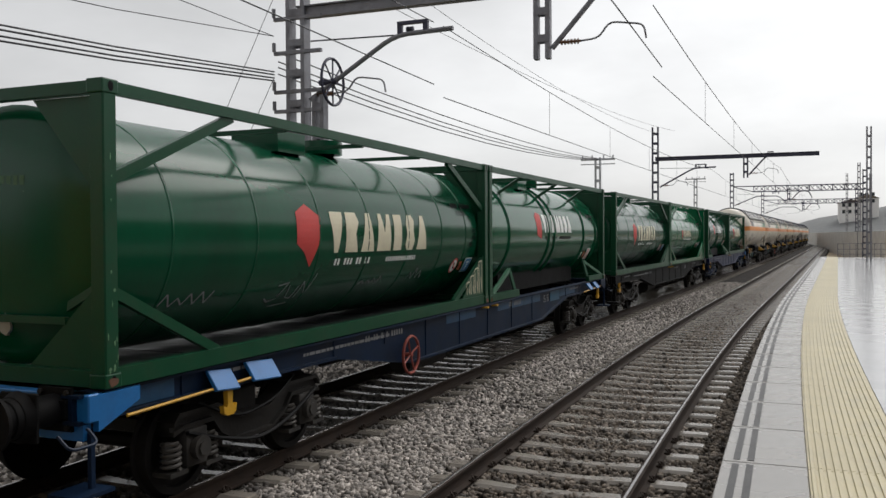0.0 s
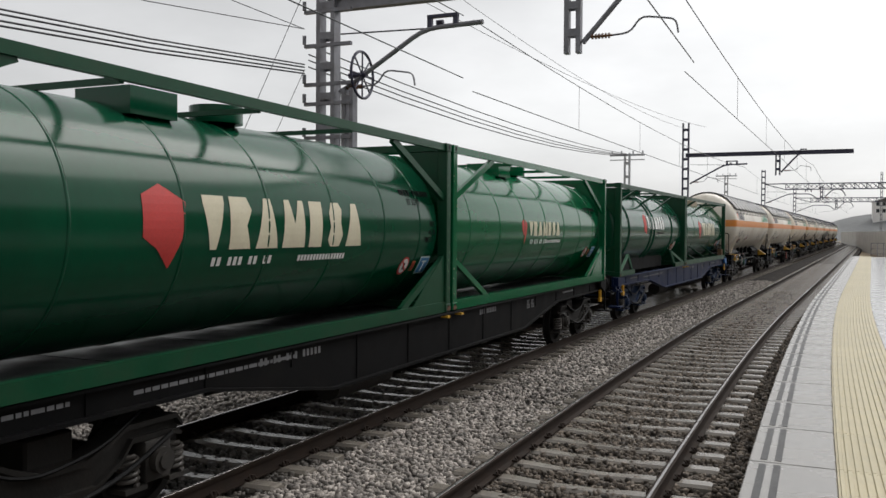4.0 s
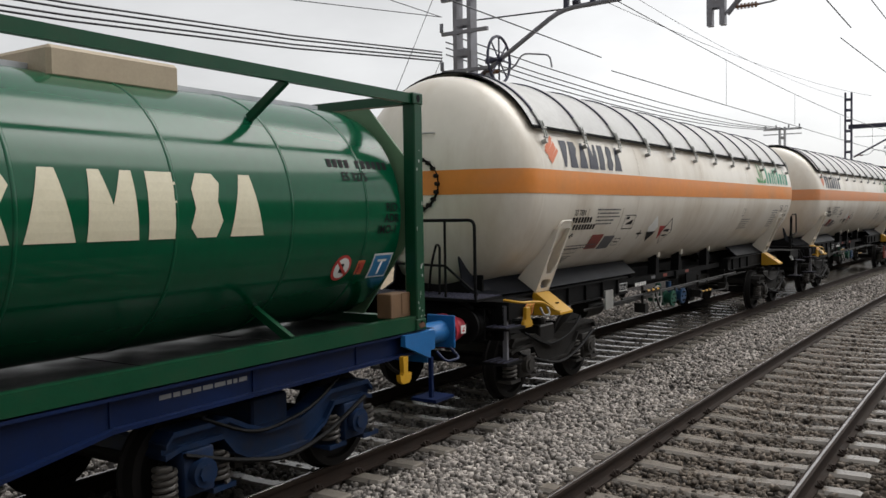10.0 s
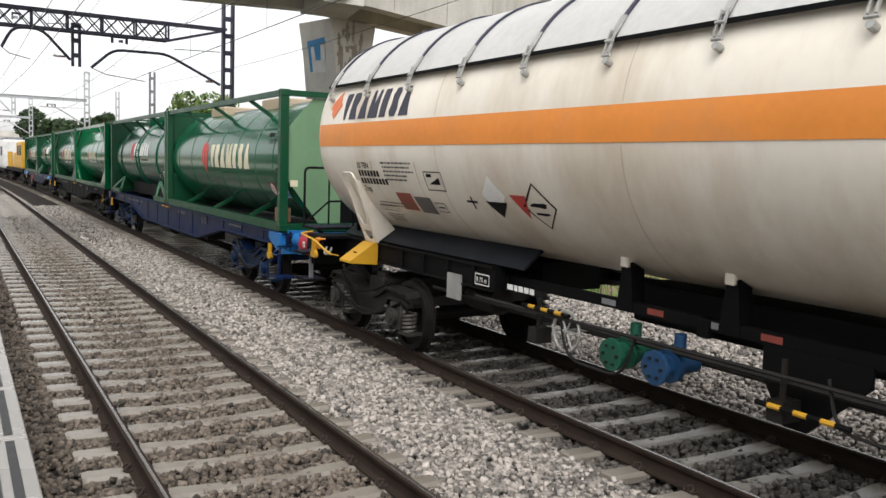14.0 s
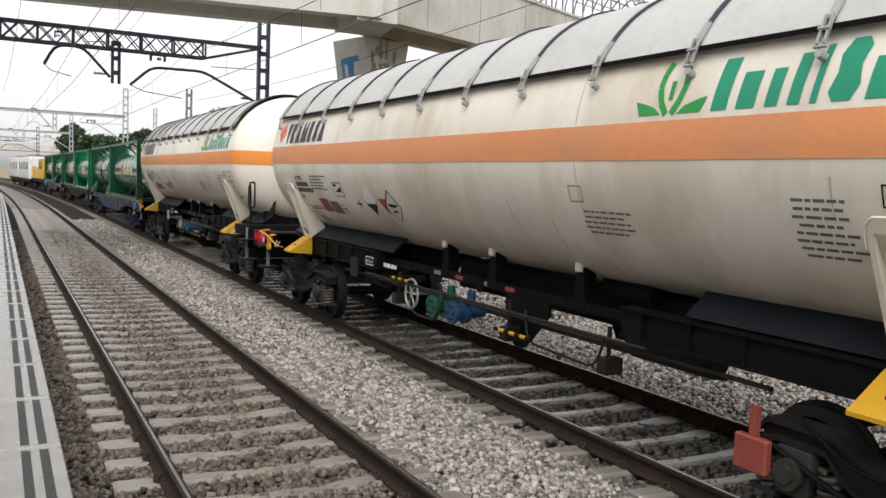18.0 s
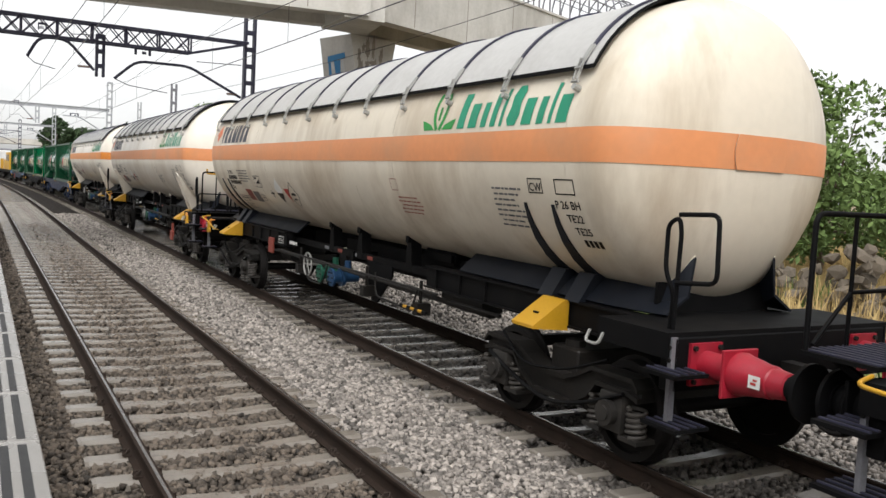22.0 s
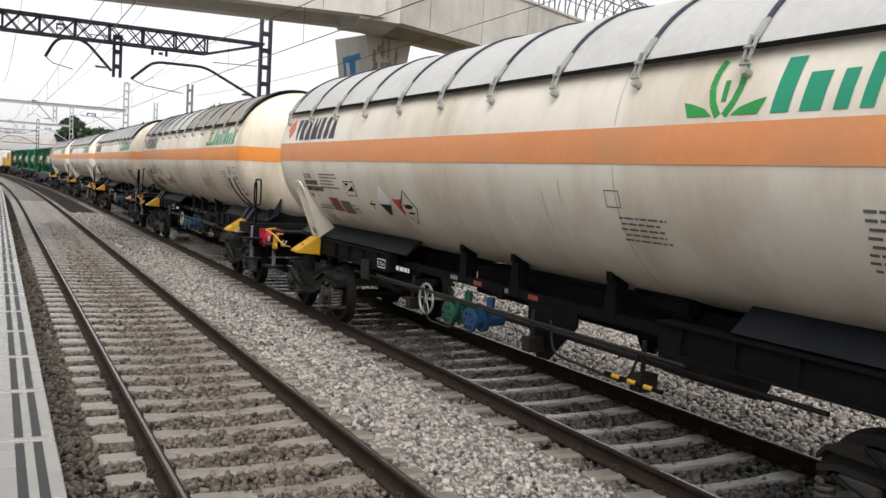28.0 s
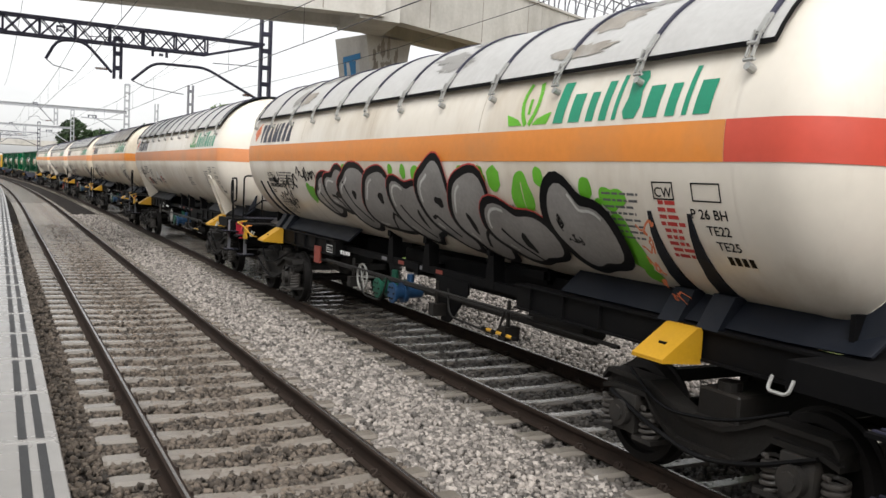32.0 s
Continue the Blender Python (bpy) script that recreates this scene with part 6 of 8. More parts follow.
            writing("code", "ES 3275", -0.30, z1 - 0.55, 0.14, "green_worn", end, ew)
            paint("small_print", text_lines(-0.5, z1 - 0.72, 1, 0.3, 0.03, 0.1, 3) + text_lines(0.1, z1 - 0.72, 3, 0.35, 0.03, 0.08, 4) + text_lines(-0.5, z1 - 1.0, 1, 0.35, 0.03, 0.1, 5) + text_lines(0.1, z1 - 1.0, 3, 0.35, 0.03, 0.08, 6), "green_worn", end, ew)
            paint("warning_label", [rect(-1.03, z0 + 0.78, 0.14, 0.11)], "cream", end, ew)
            # Added black plate, stands in for the dark inside of the opening.
            part("valve_recess", box(B(), -0.48, 0.10, y - 0.06, y - 0.03, z0 + 0.12, z0 + 0.68), "black", c, "black plate added behind the panel opening")
            bm = B()
            for x in (-1.13, -0.86):
                bar(bm, (x, y + 0.055, z0 + 0.12), (x, y + 0.055, z1 - 0.30), 0.05, 0.035)
            lad = part("ladder", bm, frame, c, "green end ladder")
            for k in range(10):
                part("rung", rod(B(), (-1.13, y + 0.055, z0 + 0.22 + 0.20 * k), (-0.86, y + 0.055, z0 + 0.22 + 0.20 * k), 0.017, 6), frame, lad)
        else:
            bm = B()
            for sx in (-1, 1):
                prism(bm, [(sx * 1.12, z1 - 0.12), (sx * 0.42, z1 - 0.12), (sx * 1.12, z1 - 0.95)], "y", y - 0.012, y + 0.012)
                prism(bm, [(sx * 1.12, z0 + 0.14), (sx * 0.35, z0 + 0.14), (sx * 1.12, z0 + 0.85)], "y", y - 0.012, y + 0.012)
                bar(bm, (sx * 1.1, y, z0 + 0.8), (sx * 0.3, y + (-sy) * 0.2, zt - 0.75), 0.06, 0.07)
            bar(bm, (-0.75, y, z0 + 0.52), (0.75, y, z0 + 0.52), 0.05, 0.06)
            part("end_bracing", bm, frame, c, split=True)
            if sy < 0:
                ew = EndWall(-h + 0.14, -1)
                name_bars("name_block", -0.34, zt - 0.06, (0.07,) * 7, (0.09,) * 7, 0.03, "cream", tank, ew)
                paint("code_bar", [rect(-0.4 + 0.075 * k, zt + 0.42 - 0.13 * j, 0.05, 0.08) for j in range(3) for k in range(9)], "green_worn", tank, ew, split=True)
                bm = B()
                rod(bm, (0, -h + 0.34, zt - 0.78), (0, -h + 0.14, zt - 0.78), 0.07, 12)
                rod(bm, (0, -h + 0.18, zt - 0.86), (0, -h + 0.18, zt - 0.64), 0.03, 8)
                part("outlet_valve", bm, "steel_pale", c, smooth=40)
    # top fittings
    if style == "strutted":
        for y in (-2.6, 1.5):
            bm = bevelled(box(B(), -0.42, 0.42, y - 0.6, y + 0.6, zt + CT_R - 0.1, zt + CT_R + 0.15), 0.03, 1)
            part("manhole_box", bm, "tan", c, "tan manhole box")
        bm = box(B(), -0.16, 0.16, -h + 0.4, h - 0.4, zt + CT_R - 0.02, zt + CT_R + 0.03)
        part("walkway", bm, "galv", c)
        bm = bevelled(box(B(), 0.98, 1.16, h - 0.50, h - 0.165, z0 + 0.15, z0 + 0.40), 0.008, 1)
        box(bm, 1.16, 1.166, h - 0.32, h - 0.22, z0 + 0.18, z0 + 0.40)
        part("document_box", bm, "brown_box", c, "brown document box")
    else:
        bm = B()
        for k in range(-3, 4):
            box(bm, -0.62, -0.2, k * 0.55 - 0.26, k * 0.55 + 0.26, z1 - 0.10, z1 - 0.07)
        bar(bm, (-0.64, -2.0, z1 - 0.10), (-0.64, 2.0, z1 - 0.10), 0.04, 0.05)
        bar(bm, (-0.18, -2.0, z1 - 0.10), (-0.18, 2.0, z1 - 0.10), 0.04, 0.05)
        for y in (-1.8, 0, 1.8):
            bar(bm, (-C_W + 0.1, y, z1 - 0.1), (C_W - 0.1, y, z1 - 0.1), 0.05, 0.05)
        part("walkway", bm, frame, c, "grated roof walkway")
        bm = rod(B(), (0.3, 0.4, zt + CT_R - 0.05), (0.3, 0.4, zt + CT_R + 0.13), 0.28, 18)
        box(bm, 0.0, 0.65, -1.2, -0.6, zt + CT_R - 0.15, zt + CT_R + 0.1)
        part("manhole", bm, green, c, smooth=40)
    # chipped paint on the near posts
    r = random.Random(seed * 7 + 1)
    for sy in (-1, 1):
        chips = []
        for q in range(15):
            z = z0 + 0.14 + 1.9 * r.random() ** 2
            chips.append(blob(sy * (h - 0.08) + r.uniform(-0.06, 0.06), z, r.uniform(0.008, 0.03), r.uniform(0.015, 0.06), 7, 0.35, q + seed))
        cp = paint("paint_chip", chips, "green_pale" if seed != 3 else "steel_pale", c, Wall(C_W), "worn pale paint chips", lift=0.002)
        cp["kind"] = "stuff"
        paint("rust_patch", [blob(sy * (h - 0.08), z0 + 0.05, 0.13, 0.07, 10, 0.3, seed + sy + 3)], "rust", c, Wall(C_W + 0.006), lift=0.002)
    # marks on the near flank
    sk = Skin(CT_R, zt)
    s = {"braced": 0.50, "ringed": 0.40, "strutted": 0.50}[style]
    u0 = {"braced": -0.80, "ringed": -0.82, "strutted": -0.55}[style]
    v0 = {"braced": -0.23, "ringed": 0.03, "strutted": -0.18}[style]
    if green == "green_bright" and style == "braced":
        s, u0, v0 = 0.27, -0.78, -0.13
    if style == "ringed":
        paint("emblem", [[(u0 - s * 1.2, v0 - 0.05), (u0 - s * 0.4, v0 - 0.15), (u0 - s * 0.25, v0 + s), (u0 - s * 0.8, v0 + s * 1.12), (u0 - s * 1.25, v0 + s * 0.9)]], "red_logo", tank, sk, "red emblem")
    else:
        paint("emblem", [[(u0 - s * 1.5, v0 + 0.12), (u0 - s * 1.15, v0 + 0.02), (u0 - s * 0.8, v0 - 0.16), (u0 - s * 0.55, v0 + 0.1), (u0 - s * 0.45, v0 + s * 0.85), (u0 - s * 1.05, v0 + s * 1.15), (u0 - s * 1.5, v0 + s * 0.95)]], "red_logo", tank, sk, "faded red emblem")
    k = 0.55 if s < 0.3 else s / 0.60
    name_bars("name_block", u0, v0, tuple(q * k for q in (0.36, 0.40, 0.44, 0.50, 0.36, 0.38, 0.44)), (s,) * 7, 0.10 * k, "white_ink" if style == "ringed" else "cream", tank, sk)
    if style != "strutted":
        paint("contact_bar", [rect(u0 + 0.2 * k + 0.08 * q, v0 - 0.16, 0.05, 0.085) for q in range(12) if q not in (2, 6, 9)] + [rect(u0 + 1.9 * k + 0.062 * q, v0 - 0.15, 0.045, 0.065) for q in range(16)], "dark" if style == "ringed" else "white_ink", tank, sk, split=True)
    ink = "dark"
    for q, t in enumerate(("RID", "ADR", "IMO-1")):
        writing("code", t, h - 0.50 + (0.0, -0.03, -0.13)[q], 0.015 - 0.112 * q, 0.118, ink, tank, sk)
    paint("code_bar", [rect(h - 1.28 + 0.085 * q, 0.44, 0.06, 0.085, 0.1) for q in range(11) if q not in (4,)], "dark", tank, sk, split=True)
    writing("code", "ES 3275", h - 1.12, 0.31, 0.12, "dark", tank, sk)
    ringed = style == "ringed"
    tu, bu = (h - 1.90, h - 1.02) if ringed else (h - 0.60, h - 1.06)
    if ringed:
        paint("sign_plate", [rect(bu - 0.16, -0.71, 0.32, 0.32)], "white_ink", tank, sk, "square white sign plate", lift=0.002)
    else:
        paint("sign_plate", [rect(tu, -0.70, 0.31, 0.28)], "white_ink", tank, sk, lift=0.003)
    paint("sign_plate", [rect(tu + 0.02, -0.68, 0.27, 0.24)], green if ringed else "sign_blue", tank, sk, "faded sign with a white letter" if ringed else "blue sign with a white letter", lift=0.006)
    writing("code", "T", tu + 0.075, -0.655, 0.25, "white_ink", tank, sk, lift=0.022 if ringed else 0.009)
    paint("ban_sign", [blob(bu, -0.55, 0.27, 0.28, 22)], "red_logo", tank, sk, lift=0.003)
    paint("ban_sign_face", [blob(bu, -0.55, 0.21, 0.22, 22)], "white_ink", tank, sk, "round red and white ban sign", lift=0.006)
    paint("ban_bar", [[(bu - 0.10, -0.48), (bu - 0.08, -0.46), (bu + 0.10, -0.62), (bu + 0.08, -0.64)]], "red_logo", tank, sk, lift=0.008)
    paint("ban_symbol", [rect(bu - 0.03, -0.60, 0.05, 0.10), rect(bu + 0.02, -0.61, 0.05, 0.03)], "dark", tank, sk, lift=0.007)
    paint("small_sign", [rect(h - (1.44 if ringed else 0.83), -0.64, 0.11, 0.16)], "salmon", tank, sk)
    paint("small_sign_print", [rect(h - (1.43 if ringed else 0.82) + 0.025 * q, -0.62, 0.014, 0.12, 0.1) for q in range(4)], "red_logo", tank, sk, lift=0.007)
    if seed == 1:
        # thin sprayed tags on the tank flank and a cream one up the gusset
        hook = [(0.0, -0.06), (0.10, -0.12), (0.24, -0.08), (0.34, 0.12)]
        for pts in (hook, [(0.16, 0.10), (0.36, 0.13)], [(0.40, 0.10), (0.43, -0.08), (0.54, -0.10), (0.60, 0.08)], [(0.62, -0.10), (0.68, 0.13), (0.80, -0.06), (0.90, 0.22)], [(0.20, -0.20), (0.55, -0.17)]):
            paint("scribble", stroke([(u - 1.85, v - 0.70) for u, v in pts], 0.022), "print_grey", tank, sk, "thin white spray scribble")
        for u0, n, rise, sd in ((0.25, 9, 0.10, 4), (1.75, 7, 0.17, 9), (-3.6, 10, 0.13, 6)):
            r = random.Random(sd)
            paint("scribble", stroke([(u0 + 0.085 * q, -0.70 + (rise if q % 2 else -0.02) * r.uniform(0.4, 1.1)) for q in range(n)], 0.020), "print_grey", tank, sk, "thin white spray scribble")
        gw = Wall(C_W - 0.034)
        for k, top in enumerate((0.20, 0.30, 0.42, 0.54)):
            u = h - 0.98 + 0.20 * k
            pts = [(u, z0 + 0.20), (u - 0.03, z0 + 0.20 + top), (u + 0.12, z0 + 0.22 + top), (u + 0.13, z0 + 0.20), (u + 0.07, z0 + 0.20 + top * 0.5)]
            paint("scribble", stroke(pts, 0.022), "cream", c, gw, "cream spray tag on the gusset")
    return c


def rake_vehicles():
    """Where every vehicle stands behind the first white wagon's emblem, and what it carries."""
    bogie_meshes()
    for key, m in (("wheelset", "wheel"), ("spring", "spring")):
        MESH[key].materials.append(M[m])
    for key in ("bogie", "bogie_blue"):
        me = MESH["axle_box"].copy()
        me.materials.append(M["axle_box" if key == "bogie" else key])
        MESH[key + "_box"] = me
    out = []
    plain, bare = (False, False), (True, True)
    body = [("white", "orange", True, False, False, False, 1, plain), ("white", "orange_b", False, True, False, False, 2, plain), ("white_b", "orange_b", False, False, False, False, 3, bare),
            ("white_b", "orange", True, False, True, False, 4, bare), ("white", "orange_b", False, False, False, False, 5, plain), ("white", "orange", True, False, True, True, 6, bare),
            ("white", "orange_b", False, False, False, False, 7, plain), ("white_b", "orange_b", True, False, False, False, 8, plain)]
    for i, st in enumerate(body):
        w, wheels = white_wagon(st)
        out.append((w, 16.95 * i + U_MID - (0.2 if i > 4 else 0.0), 0.0, wheels))
    # flat wagons ahead; each pair of containers ends at these places
    rows = [(-2.6, "blue", "bogie_blue", "sky_blue", ("ringed", "green_dull", "green_frame"), ("strutted", "green", "green_frame")),
            (-22.34, "black", "bogie", "black", ("braced", "green_old", "green_frame"), ("braced", "green_bright", "green_bright")),
            (-42.08, "dark_navy", "bogie", "dark_navy", ("braced", "green_old", "green_frame"), ("ringed", "green", "green_frame"))]
    names = {"ringed": "green tank container with heavy ring bands and light green support legs", "braced": "green tank container in a braced steel frame", "strutted": "green tank container with tan roof boxes and a pale end panel"}
    for i, (end, color, bp, hp, a, b) in enumerate(rows):
        w, wheels = flat_wagon(color, bp, hp, i)
        out.append((w, end - HALF, 0.0, wheels))
        for j, st in ((0, a), (1, b)):
            c = tank_container(st[0], st[1], st[2], names[st[0]], 1 if (i == 2 and j == 0) else (3 if st[0] == "strutted" else 2))
            out.append((c, end - HALF + (j - 0.5) * 9.2, C_Z0, []))
    out += lead_vehicles()
    return out


def lead_vehicles():
    """Ahead of the green wagons: a flat with a yellow track machine and a pale grey vehicle."""
    out = []
    at = -42.08 - PAIR - 1.45
    for k, kind in enumerate(("machine", "van", "van")):
        wheels = []
        if kind == "machine":
            v = thing("track_machine", "yellow track maintenance machine with a cab on a long chassis", "track machine", "vehicles at the head of the train")
            bm = bevelled(box(B(), -1.25, 1.25, -8.2, 8.2, 0.95, 1.25), 0.03, 1)
            part("chassis", bm, "black", v)
            bm = bevelled(box(B(), -1.3, 1.3, 3.2, 7.9, 1.25, 3.4), 0.12, 3)
            bevelled(box(bm, -1.0, 1.0, -3.5, 2.6, 1.25, 2.5), 0.02, 1)
            part("body", bm, "yellow", v, "yellow machine body")
            for y in (4.0, 6.0):
                part("window", bevelled(box(B(), 1.29, 1.315, y, y + 1.4, 2.3, 3.1), 0.004, 1), "glass", v)
            bm = B()
            for y in (-7.5, -5.5, -3.8):
                bar(bm, (-1.1, y, 1.25), (-1.1, y, 2.6), 0.1, 0.1)
                bar(bm, (1.1, y, 1.25), (1.1, y, 2.6), 0.1, 0.1)
            part("crane_frame", bm, "yellow", v)
        else:
            v = thing("rail_vehicle", "pale grey rail vehicle with dark windows heading the train", "rail vehicle", "vehicles at the head of the train")
            bm = bevelled(box(B(), -1.4, 1.4, -8.2, 8.2, 1.0, 3.75), 0.18, 3)
            part("body", bm, "grey_loco", v, "pale grey body", 40)
            for i in range(5):
                part("window", bevelled(box(B(), 1.395, 1.412, -7 + 3 * i, -5.2 + 3 * i, 2.2, 3.1), 0.004, 1), "glass", v)
            part("chassis", box(B(), -1.3, 1.3, -8.0, 8.0, 0.7, 1.0), "black", v)
            part("roof_gear", bevelled(box(B(), -0.7, 0.7, -4, 4, 3.74, 4.05), 0.05, 1), "mast_grey", v)
        for y in (-5.6, 5.6):
            bogie(v, y, 2.2, "bogie", wheels)
        out.append((v, at - 8.7, 0.0, wheels))
        at -= 17.6
    return out


RAKE = rake_vehicles()


# ---- the train's run ----
def place_of(t):
    """Where the first white wagon's emblem is at t seconds, along the line; the train slows a little."""
    return 1.04866e-04 * t ** 3 + 1.04846e-02 * t ** 2 - 5.68189 * t + 65.664


def train_pose(t, back, z):
    y = place_of(t) + back
    x0, x1 = course(y - 6)[0], course(y + 6)[0]
    return pose(TRACK_FAR + (x0 + x1) / 2, y, z, 0, 0, -math.degrees(math.atan((x1 - x0) / 12)))

# ---- overhead line ----
def lattice_post(bm, x, y, z0, z1, w=0.34, d=0.26, step=0.62):
    """Two channels side by side, tied by battens."""
    for s in (-1, 1):
        box(bm, x + s * w / 2 - 0.045, x + s * w / 2 + 0.045, y - d / 2, y + d / 2, z0, z1)
    z = z0 + 0.3
    while z < z1 - 0.1:
        for q in (-1, 1):
            box(bm, x - w / 2, x + w / 2, y + q * d / 2 - 0.006, y + q * d / 2 + 0.006, z, z + 0.14)
        z += step
    return bm


def cantilever(parent, mount, x0, x1, y, z, paint_name, long=False):
    """A bent tube that carries the wires, with its insulator, stay and steady arm; x0 at the post, x1 over the track."""
    s = 1 if x1 > x0 else -1
    L = abs(x1 - x0)
    P = lambda a, h: (x0 + s * a, y, z + h)
    bm = pipe(B(), arc([P(0.08, 0), P(L * 0.72, 0.95), P(L * 1.36, 0.93), P(L * 1.62, 0.25)] if long else [P(0.08, 0), P(L * 0.62, 1.15), P(L * 1.0, 1.18)], 3, 0.3), 0.05, 8)
    e = 0.55 if long else 0.0
    a = part("cantilever_tube", bm, paint_name, parent, "bent cantilever tube", 40)
    bm = rod(B(), P(0.1, 1.2), P(L * 0.62, 1.15), 0.016, 6)
    part("stay", bm, "wire", a)
    bm = B()
    for k in range(5):
        rod(bm, P(L * (0.70 + e) + 0.03 * k, 1.24), P(L * (0.70 + e) + 0.03 * k + 0.015, 1.24), 0.055, 8)
    box(bm, *sorted((P(L * (0.64 + e), 0)[0], P(L * (0.84 + e), 0)[0])), y - 0.05, y + 0.05, z + 1.34, z + 1.40)
    box(bm, *sorted((P(L * (0.64 + e), 0)[0], P(L * (0.67 + e), 0)[0])), y - 0.04, y + 0.04, z + 1.16, z + 1.36)
    box(bm, *sorted((P(L * (0.81 + e), 0)[0], P(L * (0.84 + e), 0)[0])), y - 0.04, y + 0.04, z + 1.16, z + 1.36)
    part("clamp", bm, "mast_dark", a)
    bm = rod(B(), P(0.22, 0.10), P(0.62, 0.10), 0.022, 8)
    for k in range(6):
        rod(bm, P(0.25 + 0.06 * k, 0.10), P(0.28 + 0.06 * k, 0.10), 0.05, 8)
    part("insulator", bm, "insulator", a, "brown ribbed insulator", 40)
    bm = pipe(B(), [P(L * 1.62, 0.25), P(L * 1.45, 0.06), P(L * 0.98, -0.08)] if long else arc([P(0.62, 0.10), P(0.95, 0.12), P(1.12, 0.40), P(1.74, 0.30), P(1.78, 0.05)], 3), 0.018, 6)
    part("steady_arm", bm, "mast_grey", a, smooth=40)


def portal(y, mast_x, beam_x1, style, far_track=TRACK_FAR, near_track=TRACK_NEAR, top=9.2, beam_z=6.95, label="", paint_name="mast_dark", mast_right=False):
    o = course(y)[0]
    t = thing("catenary_portal", label or "dark steel overhead line portal spanning both tracks", "catenary portal", "overhead line portals")
    mx = mast_x + o
    part("mast", lattice_post(B(), mx, y, -0.8, top), paint_name, t, "battened twin-channel mast")
    part("footing", box(B(), mx - 0.35, mx + 0.35, y - 0.35, y + 0.35, -0.95, -0.45), "concrete", t)
    bx = beam_x1 + o
    if style == "truss":
        bm = B()
        zt, zb = beam_z + 0.22, beam_z - 0.38
        for q in (-0.22, 0.22):
            bar(bm, (mx + 0.1, y + q, zt), (bx, y + q, zt), 0.07, 0.08)
            bar(bm, (mx + 2.2, y + q, zb), (bx, y + q, zb), 0.07, 0.08)
            bar(bm, (mx + 0.1, y + q, zt - 0.02), (mx + 2.2, y + q, zb), 0.06, 0.06)
            k, x = 0, mx + 2.2
            while x < bx - 0.4:
                bar(bm, (x, y + q, zb), (x + 0.55, y + q, zt), 0.03, 0.04)
                bar(bm, (x, y + q, zt), (x + 0.55, y + q, zb), 0.03, 0.04)
                if k % 2 == 0:
                    bar(bm, (x, y + q, zb), (x, y + q, zt), 0.05, 0.05)
                x += 0.55
                k += 1
        x = mx + 0.6
        while x < bx:
            bar(bm, (x, y - 0.22, zt), (x + 0.3, y + 0.22, zt), 0.03, 0.03)
            x += 0.55
        part("truss_beam", bm, paint_name, t, "lattice truss beam")
    else:
        bm = B()
        box(bm, mx, bx, y - 0.10, y + 0.10, beam_z + 0.10, beam_z + 0.125)
        box(bm, mx, bx, y - 0.10, y + 0.10, beam_z - 0.125, beam_z - 0.10)
        box(bm, mx, bx, y - 0.03, y + 0.03, beam_z - 0.10, beam_z + 0.10)
        part("beam", bm, paint_name, t, "rolled steel beam")
    dx = (-3.72 if style == "truss" else -4.18) + o
    part("drop_post", lattice_post(B(), dx, y, beam_z - (1.55 if style == "truss" else 1.36), beam_z - 0.1, 0.22, 0.16, 0.5), paint_name, t, "hanging drop post")
    cantilever(t, "mast", mx + 0.2, far_track + o + 0.2, y, beam_z - 1.80, paint_name, style == "truss")
    cantilever(t, "drop", dx + 0.1, near_track + o - 0.1, y, beam_z - (1.35 if style == "truss" else 1.18), paint_name, style == "truss")
    if mast_right:
        part("mast", lattice_post(B(), bx, y, -0.8, top), paint_name, t)
    return t


def wire_line(name, runs, r, label, category="overhead wire"):
    """Wires as thin bent rods: from point to point with a little sag."""
    t = thing(name, label, category)
    for a, b, sag in runs:
        a, b = Vector(a), Vector(b)
        n = max(2, int((b - a).length / 4))
        pts = [a.lerp(b, i / n) - Vector((0, 0, sag * 4 * (i / n) * (1 - i / n))) for i in range(n + 1)]
        part("wire", pipe(B(), pts, r, 4), "wire", t)
    return t


